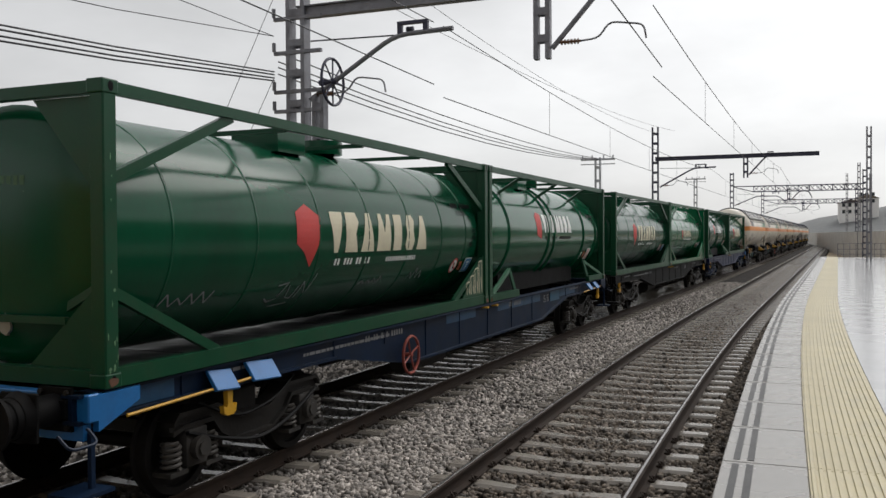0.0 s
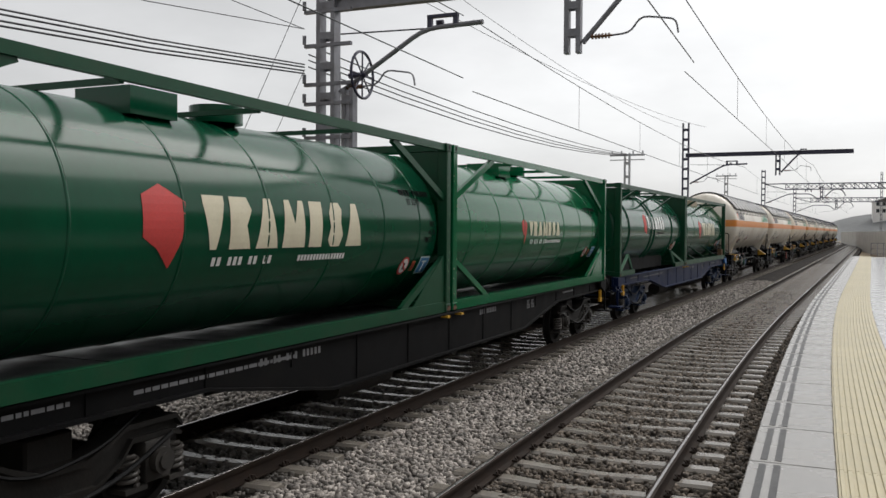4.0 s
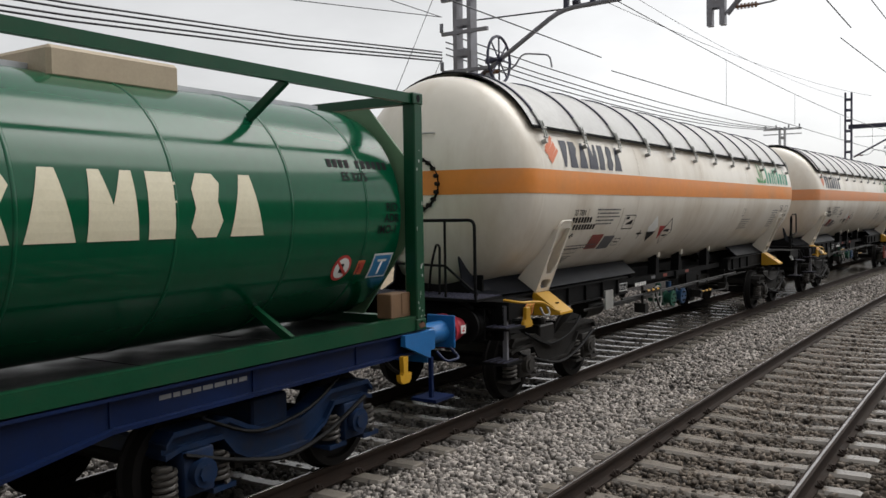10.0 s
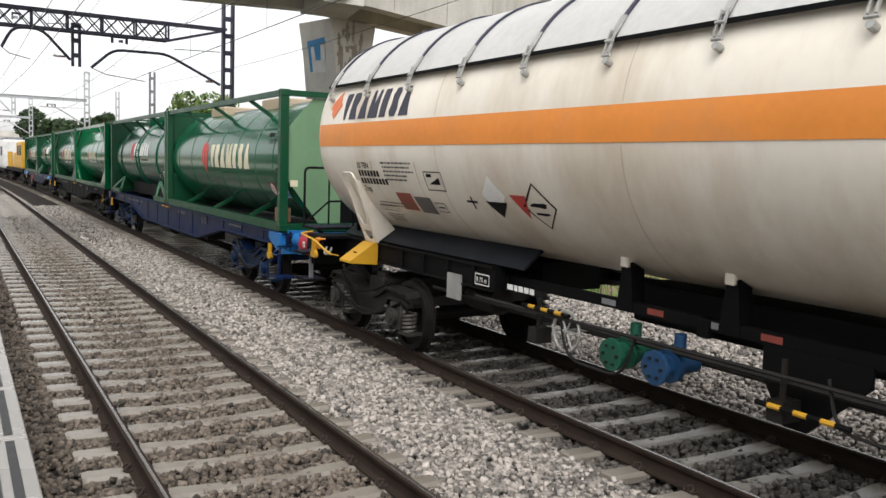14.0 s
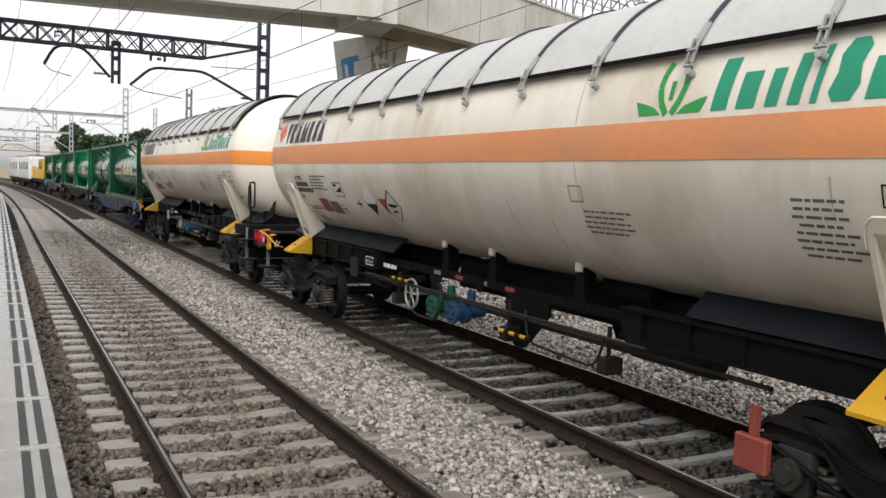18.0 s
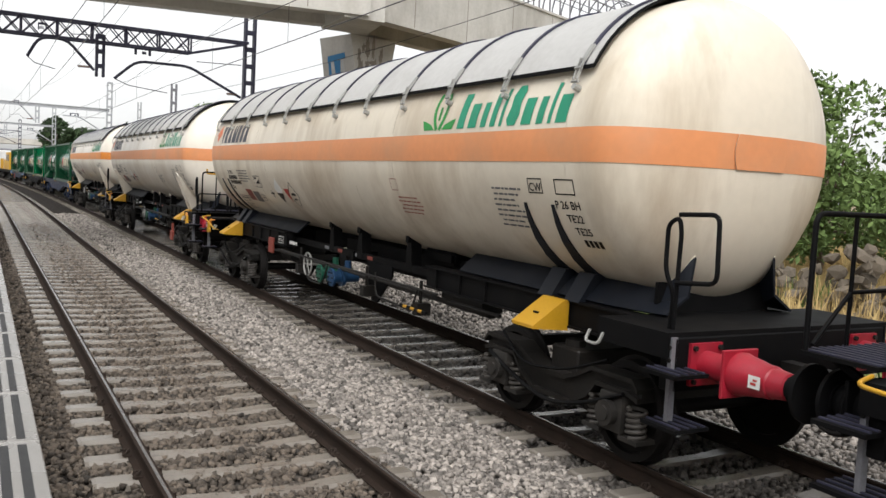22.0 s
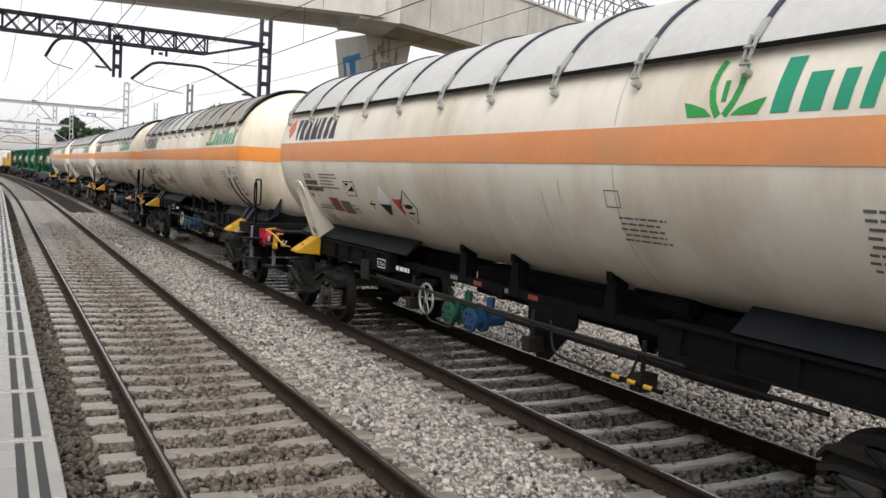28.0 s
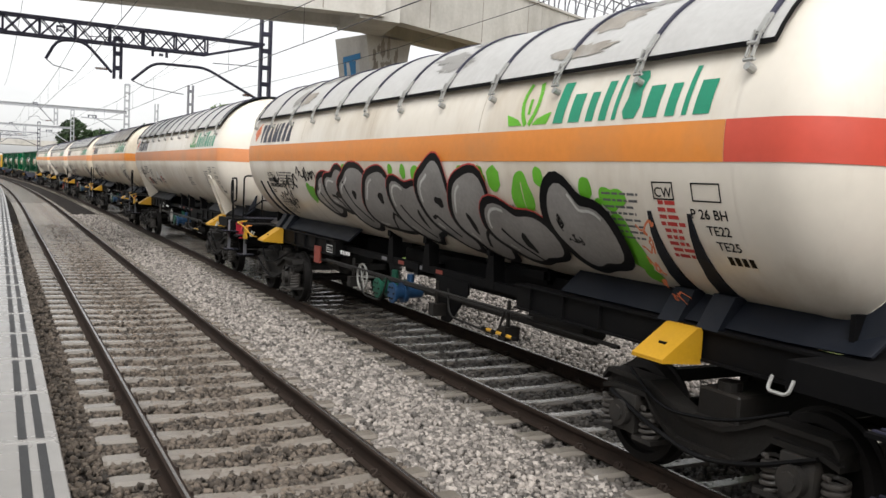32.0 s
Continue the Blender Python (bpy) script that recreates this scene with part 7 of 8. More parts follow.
def overhead():
    spans = [-152, -112, -72, -32, 15.4, 56, 97, 138]
    p = portal(15.4, -9.35, 1.2, "beam", top=9.8, beam_z=7.02, paint_name="mast_grey", label="grey steel overhead line portal with a tensioning wheel")
    # tensioning wheel beside the mast
    o = course(15.4)[0]
    bm = B()
    c = Vector((-8.55 + o, 15.4, 5.55))
    for k in range(28):
        t0, t1 = 2 * math.pi * k / 28, 2 * math.pi * (k + 1) / 28
        rod(bm, c + Vector((0, 0.47 * math.cos(t0), 0.47 * math.sin(t0))), c + Vector((0, 0.47 * math.cos(t1), 0.47 * math.sin(t1))), 0.03, 6)
    for k in range(8):
        t0 = math.pi * k / 4
        rod(bm, c, c + Vector((0, 0.46 * math.cos(t0), 0.46 * math.sin(t0))), 0.018, 6)
    rod(bm, c - Vector((0.3, 0, 0)), c + Vector((0.1, 0, 0)), 0.06, 8)
    w = part("tension_wheel", bm, "mast_dark", p, "spoked tensioning wheel", 40)
    bm = B()
    for k in range(9):
        rod(bm, (-8.95 + o, 15.2, 2.0 + 0.16 * k), (-8.95 + o, 15.2, 2.13 + 0.16 * k), 0.16, 14)
    rod(bm, (-8.95 + o, 15.2, 1.8), (-8.95 + o, 15.2, 5.6), 0.012, 6)
    part("weight_stack", bm, "mast_grey", p, "stack of balance weights", 40)
    bm = lattice_post(B(), -8.85 + o, 15.4, -0.7, 5.3, 0.18, 0.2, 0.6)
    part("weight_guide", bm, "mast_grey", p)
    bm = B()
    for z in (4.3, 5.0, 5.4, 6.2, 6.9, 7.4):
        bar(bm, (-9.85 + o, 15.3, z), (-8.75 + o, 15.3, z), 0.08, 0.07)
        rod(bm, (-9.8 + o, 15.2, z + 0.02), (-9.8 + o, 15.2, z + 0.2), 0.04, 8)
    part("bracket", bm, "mast_grey", p)
    portal(56, -9.65, 0.0, "beam", top=9.3, beam_z=7.25)
    portal(97, -9.4, 3.5, "truss", top=9.0, beam_z=7.3, mast_right=True)
    portal(138, -9.4, 3.5, "truss", top=9.0, beam_z=7.3, mast_right=True)
    portal(-32, -8.95, 5.2, "truss", top=8.9, beam_z=7.0)
    portal(-72, -9.3, 0.6, "beam", top=8.9, beam_z=6.7, paint_name="galv")
    portal(-112, -9.3, 0.6, "beam", top=8.9, beam_z=6.7, paint_name="galv")
    portal(-152, -9.3, 4.6, "truss", top=8.9, beam_z=6.9)
    runs, drops = [], []
    for cx, side in ((TRACK_FAR, 0.2), (TRACK_NEAR, -0.15)):
        for i, (a, b) in enumerate(zip(spans, spans[1:])):
            za, zc = (5.35, 6.55) if a < 15 else (5.2 if cx == TRACK_NEAR else 5.08, 6.45)
            if a > 15:
                side = 0.0
            pa, pb = cx + course(a)[0] + (side if i % 2 else -side), cx + course(b)[0] + (-side if i % 2 else side)
            runs.append(((pa, a, za), (pb, b, za), 0.03))
            runs.append(((pa, a, zc), (pb, b, zc), 0.45))
            n = max(3, int((b - a) / 6))
            for k in range(1, n):
                t = k / n
                drops.append(((pa + (pb - pa) * t, a + (b - a) * t, za - 0.12 * t * (1 - t)), (pa + (pb - pa) * t, a + (b - a) * t, zc - 1.8 * t * (1 - t)), 0))
    wire_line("contact_wire", runs, 0.011, "dark contact and carrier wires over both tracks")
    wire_line("dropper", drops, 0.006, "thin droppers between the overhead wires")
    runs = []
    for za, zb, sag in ((5.86, 5.62, 0.32), (5.80, 5.55, 0.33), (5.73, 5.43, 0.34), (5.67, 5.36, 0.35)):
        runs.append(((-9.65, 15.4, za), (-12.4, -4.7, zb), sag))
    for za, zb, sag in ((6.25, 6.45, 0.30), (6.06, 6.42, 0.38), (5.94, 6.40, 0.42), (5.80, 6.38, 0.46)):
        runs.append(((-9.55, 15.4, za), (-8.45, 45, zb), sag))
    wire_line("feeder_cable", runs, 0.016, "thick black cables hung beside the line")
    runs = [((-9.65, 15.4, 7.4), (-9.65, 10.2, -0.4), 0), ((-9.65, 15.4, 5.75), (-9.65, 10.9, -0.4), 0), ((-9.65, 15.4, 6.6), (-12.4, -4.7, 6.2), 0.45), ((-9.65, 15.4, 6.6), (-12.4, -4.7, 8.5), 0.27),
            ((-9.5 + o, 15.4, 9.3), (-9.5 + course(56)[0], 56, 8.9), 0.7),
            ((-12.4, -4.7, 8.6), (-9.2, -32, 8.7), 0.5), ((-12.4, -4.7, 7.6), (-10.5, -50, 6.6), 0.5), ((-5.0, -32, 8.2), (-5.0, -72, 8.2), 0.6), ((-1.0, -32, 8.0), (-1.0, -72, 8.0), 0.6),
            ((-9.1, -32, 8.6), (-9.3, -72, 8.6), 0.6), ((-9.1, 15.4, 8.2), (-5.6, 56, 9.0), 0.5)]
    wire_line("stay_wire", runs, 0.009, "thin stay and feeder wires beside the line")


def plain_post(x, y, top, cross, label, paint_name="galv"):
    t = thing("line_post", label, "utility pole", "poles beside the line")
    part("mast", lattice_post(B(), x, y, -0.7, top, 0.24, 0.18, 0.7), paint_name, t)
    if cross:
        bm = bar(B(), (x - 0.9, y, top - 0.1), (x + 0.9, y, top - 0.1), 0.08, 0.1)
        bar(bm, (x - 0.9, y, top - 0.35), (x + 0.9, y, top - 0.35), 0.05, 0.05)
        for s in (-0.8, -0.3, 0.3, 0.8):
            rod(bm, (x + s, y, top - 0.05), (x + s, y, top + 0.12), 0.04, 8)
        part("cross_arm", bm, paint_name, t)
    return t


# ---- footbridge over the line ----
def bridge():
    t = thing("footbridge", "weathered concrete overbridge with a caged walkway on a tapered pier", "bridge")
    # its course: from over the tracks away across the field
    ax, ay, bx, by = 22.0, -19.6, -70.0, -41.5
    d = Vector((bx - ax, by - ay, 0)).normalized()
    nrm = Vector((-d.y, d.x, 0))
    nrm = nrm if nrm.y > 0 else -nrm

    def at(s, off, z):
        p = Vector((ax, ay, 0)) + d * s + nrm * off
        return (p.x, p.y, z)

    # each span: where its camera-side foot runs, from the pier outwards
    spans = []
    for (x0, y0), (x1, y1) in (((-11.45, -25.75), (-62.0, -47.2)), ((-11.15, -25.4), (24.0, -31.6))):
        v = Vector((x1 - x0, y1 - y0, 0))
        spans.append((Vector((x0, y0, 0)), v.normalized(), v.length, Vector((0.0, -1.0, 0))))
    on = lambda k, q, off, z: tuple(spans[k][0] + spans[k][1] * q + spans[k][3] * off + Vector((0, 0, z)))
    for k, cut in ((0, (0, 9, 18, 27, 36, 45, 54.5)), (1, (0, 9, 18, 27, 35.5))):
        for lo, hi in zip(cut, cut[1:]):
            bm = loft(B(), [[on(k, q, o, z) for o, z in ((0.0, 7.6), (0.0, 9.75), (0.25, 9.75), (0.25, 8.9), (2.75, 8.9), (2.75, 9.75), (3.0, 9.75), (3.0, 7.6), (2.4, 7.6), (2.4, 8.2), (0.6, 8.2), (0.6, 7.6))] for q in (lo + 0.012, hi)])
            part("deck_span", bm, "concrete", t, "pale precast deck span")
        for q in range(2, int(cut[-1]), 3):
            part("drip_joint", loft(B(), [[on(k, q + e, o, z) for o, z in ((-0.008, 7.66), (-0.008, 9.70), (0.02, 9.70), (0.02, 7.66))] for e in (0, 0.03)]), "conc_dark", t)
        part("parapet_cap", loft(B(), [[on(k, q, o, z) for o, z in ((-0.06, 9.75), (-0.06, 9.85), (0.30, 9.85), (0.30, 9.75))] for q in (0.02, cut[-1])]), "concrete", t)
    bm = loft(B(), [[(x, y, z) for x, y in ((-10.35, -25.62), (-11.75, -25.62), (-12.3, -28.3), (-10.6, -28.3))] for z in (7.5, 9.7)])
    part("pier_head", bm, "concrete", t, "block over the pier where the spans meet")
    # pier beside the far track
    s0 = 35.9
    bm = loft(B(), [[at(s0 + u * w, o, z) for u, o in ((-1, -0.75), (1, -0.75), (1, -2.7), (-1, -2.7))] for z, w in ((-1.0, 0.55), (4.5, 0.60), (6.3, 0.80), (7.5, 1.02))])
    part("pier", bm, "concrete", t, "tapered concrete pier with stains")
    side = lambda u, z, lift: at(s0 - (0.80 + (z - 6.3) * (0.183 if z > 6.3 else 0.111)) - lift, -1.75 + (u + 0.66) * 1.4, z)
    bm = B()
    for u0, u1, z0, z1, in ((-0.95, -0.35, 4.55, 5.5),):
        bm.faces.new([bm.verts.new(side(u, z, 0.012)) for u, z in ((u0, z0 + 1.15), (u1, z0 + 1.15), (u1, z1 + 1.15), (u0, z1 + 1.15))])
    part("graffiti_white", bm, "spray_white", t, "white painted patch")
    bm = B()
    for quad in (((-1.08, 5.45), (-0.28, 5.55), (-0.28, 5.75), (-1.05, 5.68)), ((-0.75, 4.9), (-0.55, 4.9), (-0.5, 5.5), (-0.8, 5.5)), ((-1.05, 4.6), (-0.93, 4.6), (-0.93, 5.45), (-1.05, 5.45))):
        bm.faces.new([bm.verts.new(side(u, z + 1.15, 0.020)) for u, z in quad])
    part("graffiti_blue", bm, "sign_blue", t, "blue spray letters")
    rnd = random.Random(12)
    for k in range(26):
        u, z = rnd.uniform(-0.8, 0.85), rnd.uniform(4.6, 7.3)
        if k < 8:
            u, z = rnd.uniform(-0.5, 0.8), rnd.uniform(6.2, 7.2)
        bm = B()
        bm.faces.new([bm.verts.new(at(s0 + p * (0.62 + 0.1 * (z - 4.5)), -0.744 + 0.0004 * k, q)) for p, q in blob(u, z, rnd.uniform(0.08, 0.3), rnd.uniform(0.15, 0.8), 22, 0.35, k)])
        part("damp_stain", bm, "conc_dark", t, "dark damp stain")
    for k, q in ((0, 34.0), (1, 24.0)):
        bm = loft(B(), [[on(k, q + u * w, o, z) for u, o in ((-1, 0.4), (1, 0.4), (1, 2.6), (-1, 2.6))] for z, w in ((-1.0, 0.7), (7.6, 1.1))])
        part("pier", bm, "concrete", t)
    # the cage over the field span: hoops and bars
    q = 4.0
    while q < 54:
        pts = [on(0, q, 1.5 - 1.45 * math.cos(a), 9.85 + 0.85 + 1.5 * math.sin(a) - (0.85 if i in (0, 12) else 0)) for i, a in enumerate(math.pi * j / 12 for j in range(13))]
        part("cage_hoop", pipe(B(), pts, 0.04, 5), "mast_grey", t, "curved steel cage hoop")
        q += 0.85
    for a in (0.0, 0.3, 0.65, 1.0, 1.57, 2.1, 2.6, 3.14):
        o, z = 1.5 - 1.45 * math.cos(a), 10.7 + 1.5 * math.sin(a)
        part("cage_bar", rod(B(), on(0, 4, o, z), on(0, 54, o, z), 0.024, 4), "mast_grey", t, "lengthwise cage bar")


# ---- growth ----
def leaves(name, material, centres, count, spread, size, label, seed, category="bush"):
    """Clumps of small leaf blades."""
    rng = np.random.default_rng(seed)
    c = np.repeat(np.array(centres, float), count, axis=0)
    n = len(c)
    d = rng.normal(0, 1, (n, 3))
    d /= np.linalg.norm(d, axis=1)[:, None]
    p = c[:, :3] + d * (c[:, 3:4] * spread * rng.uniform(0.35, 1.05, (n, 1)) ** 0.6) * np.array([1, 1, 0.8])
    a = rng.normal(0, 1, (n, 3))
    a /= np.linalg.norm(a, axis=1)[:, None]
    b = np.cross(a, rng.normal(0, 1, (n, 3)))
    b /= np.linalg.norm(b, axis=1)[:, None]
    s = size * rng.uniform(0.6, 1.4, (n, 1))
    quad = np.stack([p - a * s, p + b * s * 0.45, p + a * s, p - b * s * 0.45], 1)
    me = bpy.data.meshes.new(name)
    me.vertices.add(n * 4)
    me.vertices.foreach_set("co", quad.ravel())
    me.loops.add(n * 4)
    me.loops.foreach_set("vertex_index", np.arange(n * 4))
    me.polygons.add(n)
    me.polygons.foreach_set("loop_start", np.arange(0, n * 4, 4))
    me.update(calc_edges=True)
    me.materials.append(M[material])
    return new(name, me)


def tree(x, y, z, h, r, material, label, seed, per=240, leaf=0.16):
    rnd = random.Random(seed)
    t = thing("tree", label, "tree", "trees beside the line")
    bm = B()
    trunk = [(x, y, z - 0.3), (x + rnd.uniform(-0.1, 0.1) * r, y, z + h * 0.3), (x + rnd.uniform(-0.15, 0.15) * r, y + rnd.uniform(-0.15, 0.15) * r, z + h * 0.65)]
    for (p, q), (a, b) in zip(zip(trunk, trunk[1:]), ((0.05, 0.035), (0.035, 0.018))):
        rod(bm, p, q, a * h * 0.5, 8, b * h * 0.5)
    clumps = []
    for k in range(26):
        a, e = rnd.uniform(0, 6.28), rnd.uniform(0.0, 1.0)
        rr = r * (0.35 + 0.65 * math.sin(math.pi * (0.15 + 0.8 * e))) * rnd.uniform(0.45, 1.0)
        c = (x + rr * math.cos(a), y + rr * math.sin(a), z + h * (0.25 + 0.72 * e), r * rnd.uniform(0.22, 0.42))
        clumps.append(c)
        if k % 3 == 0:
            rod(bm, trunk[1], c[:3], 0.008 * h, 5, 0.003 * h)
    part("trunk", bm, "bark", t, smooth=40)
    ob = leaves("crown", material, clumps, per, 1.0, leaf, "", seed)
    ob.parent = t
    return t


def grass(name, material, spots, h, label, seed):
    rng = np.random.default_rng(seed)
    n = len(spots)
    a = rng.uniform(0, 6.28, n)
    w = np.stack([np.cos(a), np.sin(a), 0 * a], 1) * rng.uniform(0.006, 0.016, (n, 1)) * (1 + h)
    lean = rng.normal(0, 0.22, (n, 3)) * h
    lean[:, 2] = h * rng.uniform(0.5, 1.2, n)
    tri = np.stack([spots - w, spots + w, spots + lean], 1)
    me = bpy.data.meshes.new(name)
    me.vertices.add(n * 3)
    me.vertices.foreach_set("co", tri.ravel())
    me.loops.add(n * 3)
    me.loops.foreach_set("vertex_index", np.arange(n * 3))
    me.polygons.add(n)
    me.polygons.foreach_set("loop_start", np.arange(0, n * 3, 3))
    me.update(calc_edges=True)
    me.materials.append(M[material])
    tagged(new(name, me), label, "grass", kind="stuff")


def field():
    rng = np.random.default_rng(11)

    def spots(x0, x1, y0, y1, n, z=-0.22):
        return np.stack([rng.uniform(x0, x1, n), rng.uniform(y0, y1, n), np.full(n, z)], 1)

    grass("dry_grass", "grass", np.concatenate([spots(-34, -20.5, -26, 16, 42000), spots(-70, -34, -40, 40, 40000), spots(-22, -13.5, -30, 20, 9000)]), 0.8, "tall straw-coloured dry grass on the field", 1)
    grass("green_grass", "grass_green", np.concatenate([spots(-17.5, -15.5, 0.0, 3.5, 2600), spots(-22, -13, -26, -14, 3000), spots(-14, -11.5, -40, 30, 5000, -0.5)]), 0.7, "green weeds beside the rubble", 2)
    # old wooden sleepers, stacked with their ends to the line
    rnd = random.Random(3)
    st = thing("sleeper_stack", "stack of old sawn wooden sleepers seen end on", "timber stack")
    me = mesh_of(bevelled(box(B(), -1.2, 1.2, -0.12, 0.12, -0.1, 0.1), 0.02, 1), "timber")
    me.materials.append(M["wood_end"])
    for row in range(7):
        for k in range(row, 31 - 2 * row if row < 5 else 14 - row // 2):
            piece("timber", me, st, pose(-18.6 + rnd.uniform(-0.2, 0.2), -9.2 + k * 0.275 + rnd.uniform(-0.04, 0.04), -0.1 + row * 0.205 + rnd.uniform(-0.03, 0.03), rnd.uniform(-35, 35), 0, rnd.uniform(-7, 7)) @ Matrix.Diagonal((1, rnd.uniform(0.7, 1.15), rnd.uniform(0.7, 1.1), 1)))
    # broken stone heaps along the fence line
    heap = thing("rubble_heap", "heap of broken pale stone blocks in dry grass", "rubble")
    bms = []
    for k in range(4):
        bm = B()
        bmesh.ops.create_icosphere(bm, subdivisions=1, radius=0.23)
        for v in bm.verts:
            v.co *= rnd.uniform(0.65, 1.25)
            v.co.z *= 0.7
        me = mesh_of(bm, "rubble_stone")
        me.materials.append(M["rubble"])
        bms.append(me)
    for k in range(290):
        y = rnd.uniform(-24, -9.8) if k < 250 else rnd.uniform(-1.0, 9.5)
        hgt = 1.55 * (0.75 + 0.25 * math.sin(y * 0.9)) if y < -9.5 else 0.4
        x = -17.6 - rnd.random() * 2.2
        lvl = rnd.random()
        piece("rubble_stone", bms[k % 4], heap, pose(x - lvl * 0.6, y, -0.15 + lvl * hgt, rnd.uniform(0, 360), rnd.uniform(0, 360), rnd.uniform(0, 360)) @ Matrix.Diagonal((rnd.uniform(0.7, 1.3), rnd.uniform(0.7, 1.3), rnd.uniform(0.6, 1.1), 1)))
    # planks and slabs thrown down by the pole
    for k in range(46):
        lx, ly = rnd.uniform(0.25, 0.7), rnd.uniform(0.10, 0.28)
        bm = bevelled(box(B(), -lx, lx, -ly, ly, -0.05, 0.05), 0.012, 1)
        p = part("broken_slab", bm, "rubble" if k % 3 else "wood_end", heap)
        y = rnd.uniform(1.5, 9.3) if k < 30 else rnd.uniform(9.2, 10.6)
        p.matrix_basis = pose(-17.2 - 1.4 * rnd.random(), y, 0.05 + rnd.random() * (0.55 if k < 30 else 1.15), rnd.uniform(-35, 35), rnd.uniform(-30, 30), rnd.uniform(0, 180))


def background():
    tree(-58, -6.0, -0.2, 7.4, 3.4, "leaf", "young green tree at the edge of the dry field", 21, 190, 0.20)
    tree(-60, -1.5, -0.2, 5.6, 3.6, "leaf", "broad green bush tree on the field", 22, 190, 0.20)
    tree(-62, -11.5, -0.2, 5.8, 4.0, "leaf", "broad green bush tree on the field", 23, 190, 0.20)
    tree(-48, -22, -0.2, 6.5, 3.0, "leaf", "green tree behind the timber stack", 24, 300, 0.18)
    tree(-55.2, 24.0, -0.2, 6.2, 2.3, "leaf", "young green tree on the dry field", 33, 190, 0.20)
    tree(-53.0, 28.2, -0.2, 4.6, 1.9, "leaf", "low green bush tree on the dry field", 34, 190, 0.20)
    tree(-70, -30, -0.2, 7.5, 3.6, "leaf", "green tree on the far side of the field", 25, 260, 0.22)
    tree(-23.5, -17.5, -0.2, 6.0, 3.0, "leaf", "dense green tree behind the rubble heap", 26, 340, 0.12)
    tree(-26, -22.0, -0.2, 6.6, 3.2, "leaf", "dense green tree behind the rubble heap", 27, 330, 0.12)
    tree(-22.5, -13.2, -0.2, 4.8, 2.2, "leaf", "low green bush behind the rubble heap", 28, 300, 0.11)
    tree(-30, -27.0, -0.2, 6.5, 3.4, "leaf", "dense green tree beyond the bridge", 29, 300, 0.13)
    tree(-24, -44.0, -0.2, 7.6, 3.0, "leaf", "green tree behind the bridge pier", 30, 300, 0.16)
    tree(-22, -84, -0.3, 8.6, 4.6, "leaf", "round green tree beside the far line", 31, 300, 0.25)
    for k in range(5):
        tree(-15 - (k % 3) * 5, -150 - k * 9, -0.3, 8.0 + (k * 37 % 4), 3.6, "leaf_dark", "dark tree far down the line", 40 + k, 150, 0.4)
    for k in range(3):
        tree(7 + k * 5, -176 - k * 14, -0.3, 7, 4.5, "leaf_dark", "dark tree far down the line", 60 + k, 130, 0.4)
    # stacked purple freight containers
    for i in range(4):
        for j in range(3):
            c = thing("freight_container", "purple steel freight container in a far stack", "freight container", "purple container stack")
            y0, z0 = 0.2 + i * 12.3, -0.22 + j * 2.6
            bm = bevelled(box(B(), -151.2, -148.8, y0, y0 + 12.1, z0, z0 + 2.58), 0.04, 1)
            part("shell", bm, "purple", c)
            bm = B()
            for k in range(40):
                box(bm, -148.81, -148.76, y0 + 0.2 + k * 0.295, y0 + 0.33 + k * 0.295, z0 + 0.2, z0 + 2.4)
            part("corrugation", bm, "purple", c)
            if (i + j) % 2 == 0:
                paint("name_bars", [rect(y0 + 3 + 0.5 * q, z0 + 1.6, 0.35, 0.4) for q in range(6)], "white_ink", c, Wall(-148.75))
    for k in range(2):
        bl = thing("pallet_stack", "pale stacks of bricks on pallets at the field's far edge", "pallet stack", "far pallet stacks")
        for j in range(3):
            part("pallet_load", bevelled(box(B(), -141.2, -139.6, 18 + k * 7, 23.5 + k * 7, -0.2 + j * 1.75, 1.4 + j * 1.75), 0.05, 1), "brickish", bl)
    # far sheds and terrace
    for x, y, w, d, h, nm in ((-180, -40, 40, 18, 8, "grey shed"), (-160, -75, 30, 14, 7, "pale shed"), (-120, 95, 50, 16, 7, "pale shed")):
        s = thing("warehouse", f"low {nm} far beyond the field", "warehouse", "far sheds")
        part("wall", box(B(), x - d / 2, x + d / 2, y - w / 2, y + w / 2, -0.5, h * 0.75), "far_wall", s)
        part("roof", prism(B(), [(x - d / 2 - 0.5, h * 0.75), (x, h), (x + d / 2 + 0.5, h * 0.75)], "y", y - w / 2 - 0.5, y + w / 2 + 0.5), "galv", s)
        for k in range(6):
            part("window", box(B(), x + d / 2, x + d / 2 + 0.05, y - w / 2 + 3 + k * (w - 5) / 6, y - w / 2 + 5.5 + k * (w - 5) / 6, h * 0.4, h * 0.6), "glass", s)
    # hill ahead with houses, distance haze put into their colours
    rng = random.Random(9)
    bm = B()
    bmesh.ops.create_grid(bm, x_segments=44, y_segments=16, size=1.0)
    for v in bm.verts:
        x, y = v.co.x * 130 + 128, v.co.y * 90 + 420
        e = max(0.0, 1 - abs(v.co.x + 0.05) ** 2.2) * max(0.0, 1 - abs(v.co.y) ** 2)
        v.co = (x, y, -2 + e * 24 + 3 * noise.noise(Vector((x * 0.03, y * 0.03, 0))))
    tagged(part("hill", bm, "far", smooth=60), "scrub hill beyond the platform end, haze painted in as grey", "hill", kind="structure")
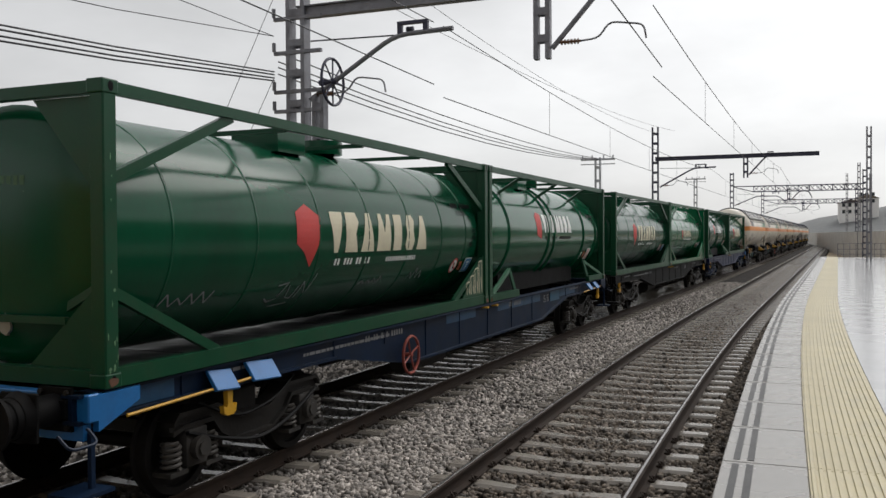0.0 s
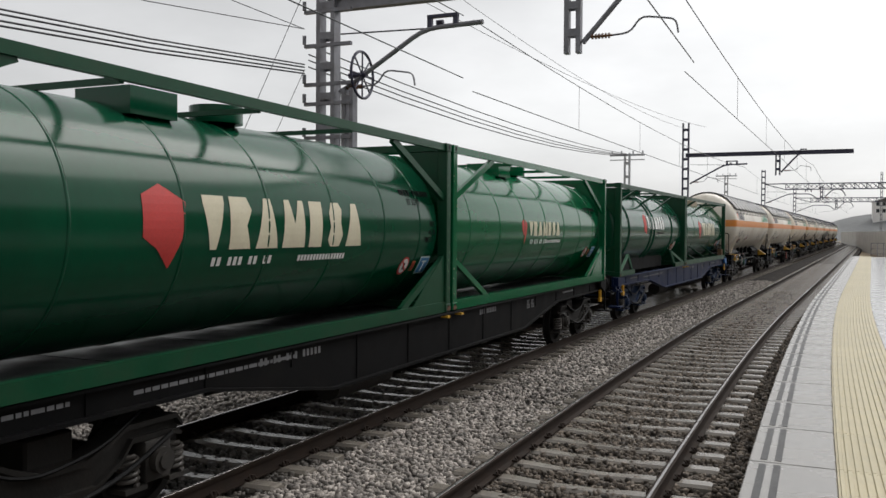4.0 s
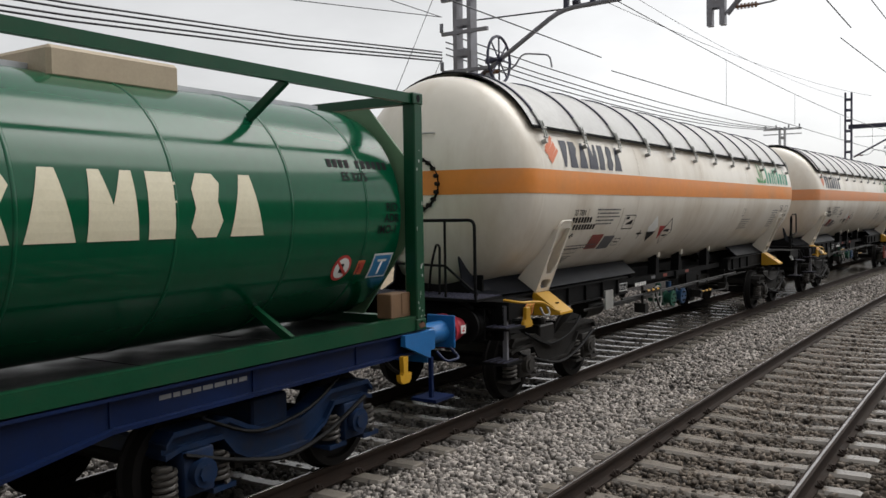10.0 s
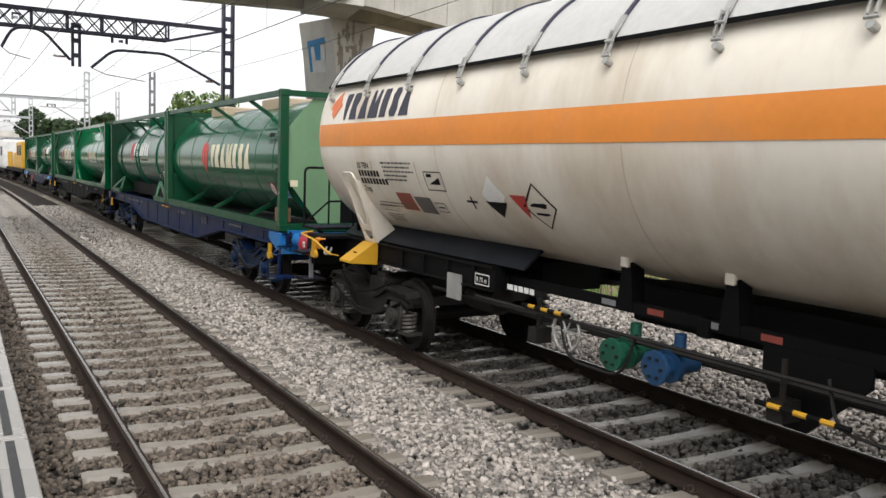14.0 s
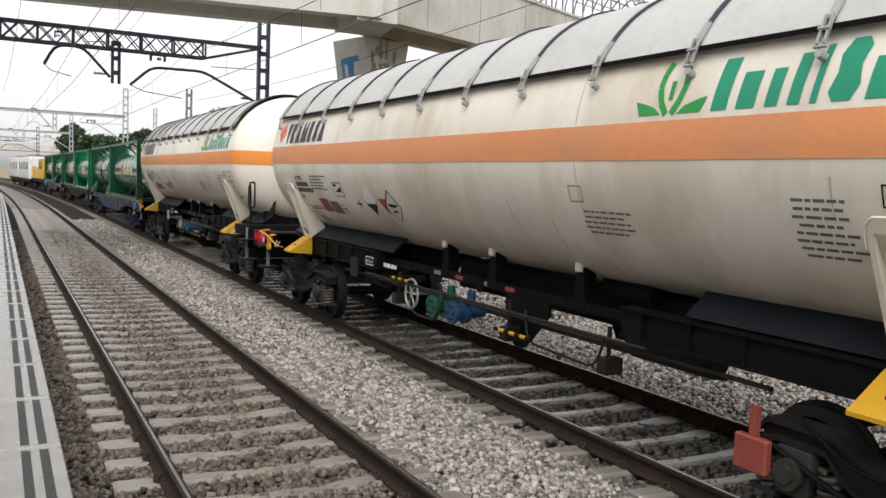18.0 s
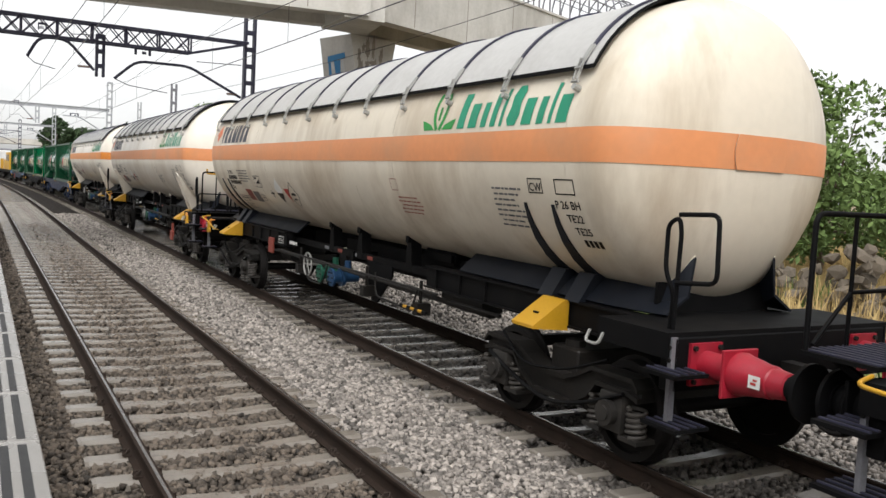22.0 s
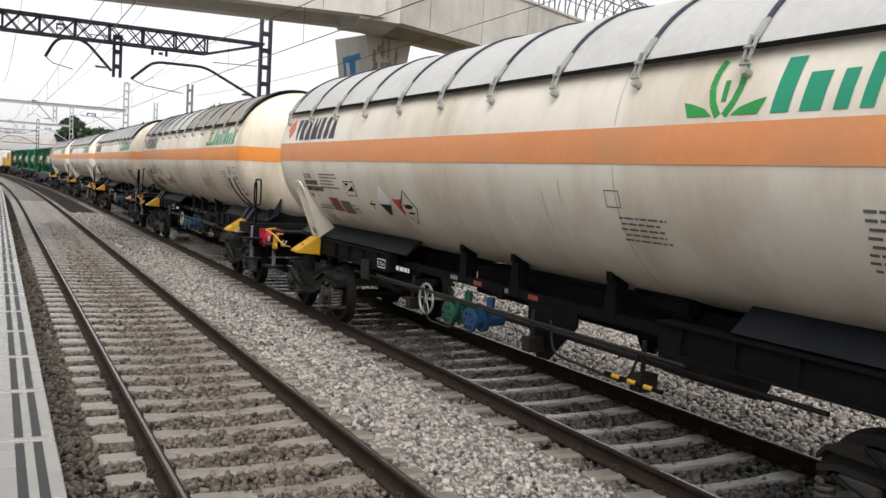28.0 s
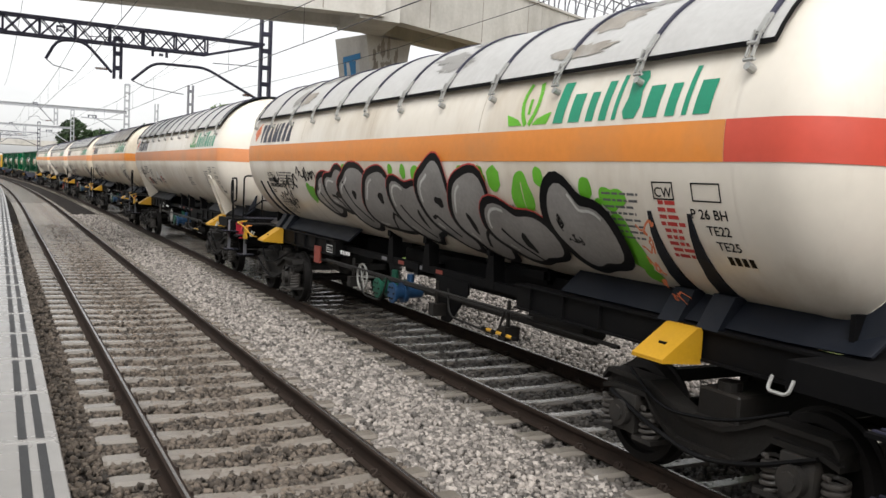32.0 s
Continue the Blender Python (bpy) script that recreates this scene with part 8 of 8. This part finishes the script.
    for k in range(16):
        x, y = 30 + k * 9 + rng.uniform(-3, 3), 372 + rng.uniform(-8, 14)
        z = 12 + rng.uniform(-3, 2.5)
        hh = rng.uniform(2, 5)
        s = thing("house", "block of flats on the far hill, walls paled for haze", "house", "houses on the hill")
        part("wall", box(B(), x - 4, x + 4, y - 4, y + 4, z - 10, z + hh), "far_wall", s)
        part("roof", prism(B(), [(x - 4.4, z + hh), (x, z + hh + 1.6), (x + 4.4, z + hh)], "y", y - 4.3, y + 4.3), "rubble", s)
        for q in range(3):
            for r in range(2):
                part("window", box(B(), x - 3 + q * 2.2, x - 1.9 + q * 2.2, y - 4.05, y - 4.0, z + 0.5 + r * 2.6, z + 1.9 + r * 2.6), "glass", s)
    # embankment wall and fence past the platform's end
    bm = B()
    box(bm, 9.5, 9.9, 84, 240, -0.8, 2.6)
    tagged(part("retaining_wall", bm, "concrete"), "low stained retaining wall past the platform", "wall", kind="structure")
    f = thing("fence", "grey steel fence across the platform end", "fence")
    for k in range(24):
        part("post", box(B(), 5.2 + k * 0.45, 5.25 + k * 0.45, 76.3, 76.35, 0.45, 1.6), "mast_grey", f)
    for z in (0.7, 1.1, 1.55):
        part("rail", box(B(), 5.2, 15.6, 76.3, 76.34, z, z + 0.04), "mast_grey", f)
    for x, y, top in ((6.1, 62, 9.4), (9.6, 108, 10.5), (11.6, 150, 12.0), (12.8, 128, 10.5)):
        plain_post(x, y, top, False, "grey lattice mast beyond the platform", "mast_grey")
    plain_post(-8.45, 45, 6.5, True, "grey post with a cross arm behind the train")
    plain_post(-6.2, 80, 7.5, True, "grey post with a cross arm far along the line")
    plain_post(-9.7, -48, 7.0, False, "short lattice mast behind the train", "mast_grey")
    plain_post(-12.9, -78, 8.0, False, "pale lattice mast beside the far line")
    # far road bridge down the line
    b = thing("road_bridge", "low grey road bridge far down the line", "bridge")
    part("deck", box(B(), -40, 40, -214, -206, 6.0, 7.2), "concrete", b)
    for x in (-16, 9, 24):
        part("pier", box(B(), x - 0.6, x + 0.6, -212, -208, -0.9, 6.0), "concrete", b)


def poles():
    # light metal pole with a stay, and a tall cable pole
    t = thing("stayed_pole", "pale galvanised pole with brackets and a slanting stay", "utility pole", "poles beside the line")
    part("shaft", rod(B(), (-18.0, 0.9, -0.5), (-18.0, 0.82, 7.3), 0.10, 10, 0.075), "galv", t, smooth=40)
    bm = B()
    bar(bm, (-18.0, 0.45, 5.75), (-18.0, 1.2, 5.95), 0.06, 0.08)
    bar(bm, (-18.0, 0.5, 5.7), (-18.0, 0.85, 5.0), 0.05, 0.05)
    rod(bm, (-18.0, 0.75, 6.5), (-18.0, 0.95, 6.5), 0.13, 10)
    pipe(bm, arc([(-18, 0.4, 5.7), (-18, 0.25, 5.2), (-18, 0.3, 4.6)]), 0.035, 6)
    part("bracket", bm, "galv", t)
    part("stay", rod(B(), (-18.0, 1.1, 5.8), (-18.0, 6.2, 0.3), 0.018, 5), "galv", t)
    t = thing("cable_pole", "tall steel pole hung with drooping cables", "utility pole", "poles beside the line")
    part("shaft", lattice_post(B(), -12.5, -4.75, -0.7, 9.6, 0.24, 0.2, 0.6), "galv", t)
    bm = B()
    for z in (5.3, 6.9, 7.6, 8.5):
        bar(bm, (-12.5, -5.15, z), (-12.5, -4.3, z), 0.07, 0.1)
    part("cross_arm", bm, "mast_grey", t)
    bm = B()
    for k, (z0, z1, q) in enumerate(((7.6, 5.3, 0.5), (8.5, 5.3, 0.75), (8.5, 6.9, 0.9), (7.6, 6.0, 1.0), (6.9, 4.9, -0.5), (7.2, 5.0, -0.8))):
        pipe(bm, arc([(-12.4, -4.75 + q * 0.3, z0), (-12.4, -4.75 + q, z0 - 0.3), (-12.4, -4.75 + q * 0.9, z1 + 0.3), (-12.4, -4.75 + q * 0.2, z1)], 5), 0.02, 5)
    part("cable_loop", bm, "wire", t, "black drooping cable loops", 60)
    # departure sign on the platform
    s = thing("platform_sign", "dark hanging platform sign on a post", "sign")
    part("post", rod(B(), (1.5, -17.2, PLAT_Z), (1.5, -17.2, 5.2), 0.07, 12), "mast_grey", s, smooth=40)
    part("panel", bevelled(box(B(), -0.10, 1.8, -17.3, -17.1, 2.95, 4.3), 0.03, 2), "mast_dark", s, "dark sign panel")
    part("sign_print", box(B(), 0.05, 0.75, -17.096, -17.09, 3.12, 3.18), "white_ink", s)


overhead()
bridge()
field()
background()
poles()

# ---- what moves ----
def motions():
    times = [0.5 * i for i in range(65)]
    for v, back, z, wheels in RAKE:
        walk(v, [(t, train_pose(t, back, z)) for t in times])
        for w in wheels:
            home, r = w.matrix_basis.copy(), 0.455
            ts = [0.1 * i for i in range(321)]
            walk(w, [(t, home @ pose(0, 0, 0, math.degrees((place_of(0) - place_of(t)) / r))) for t in ts])


motions()
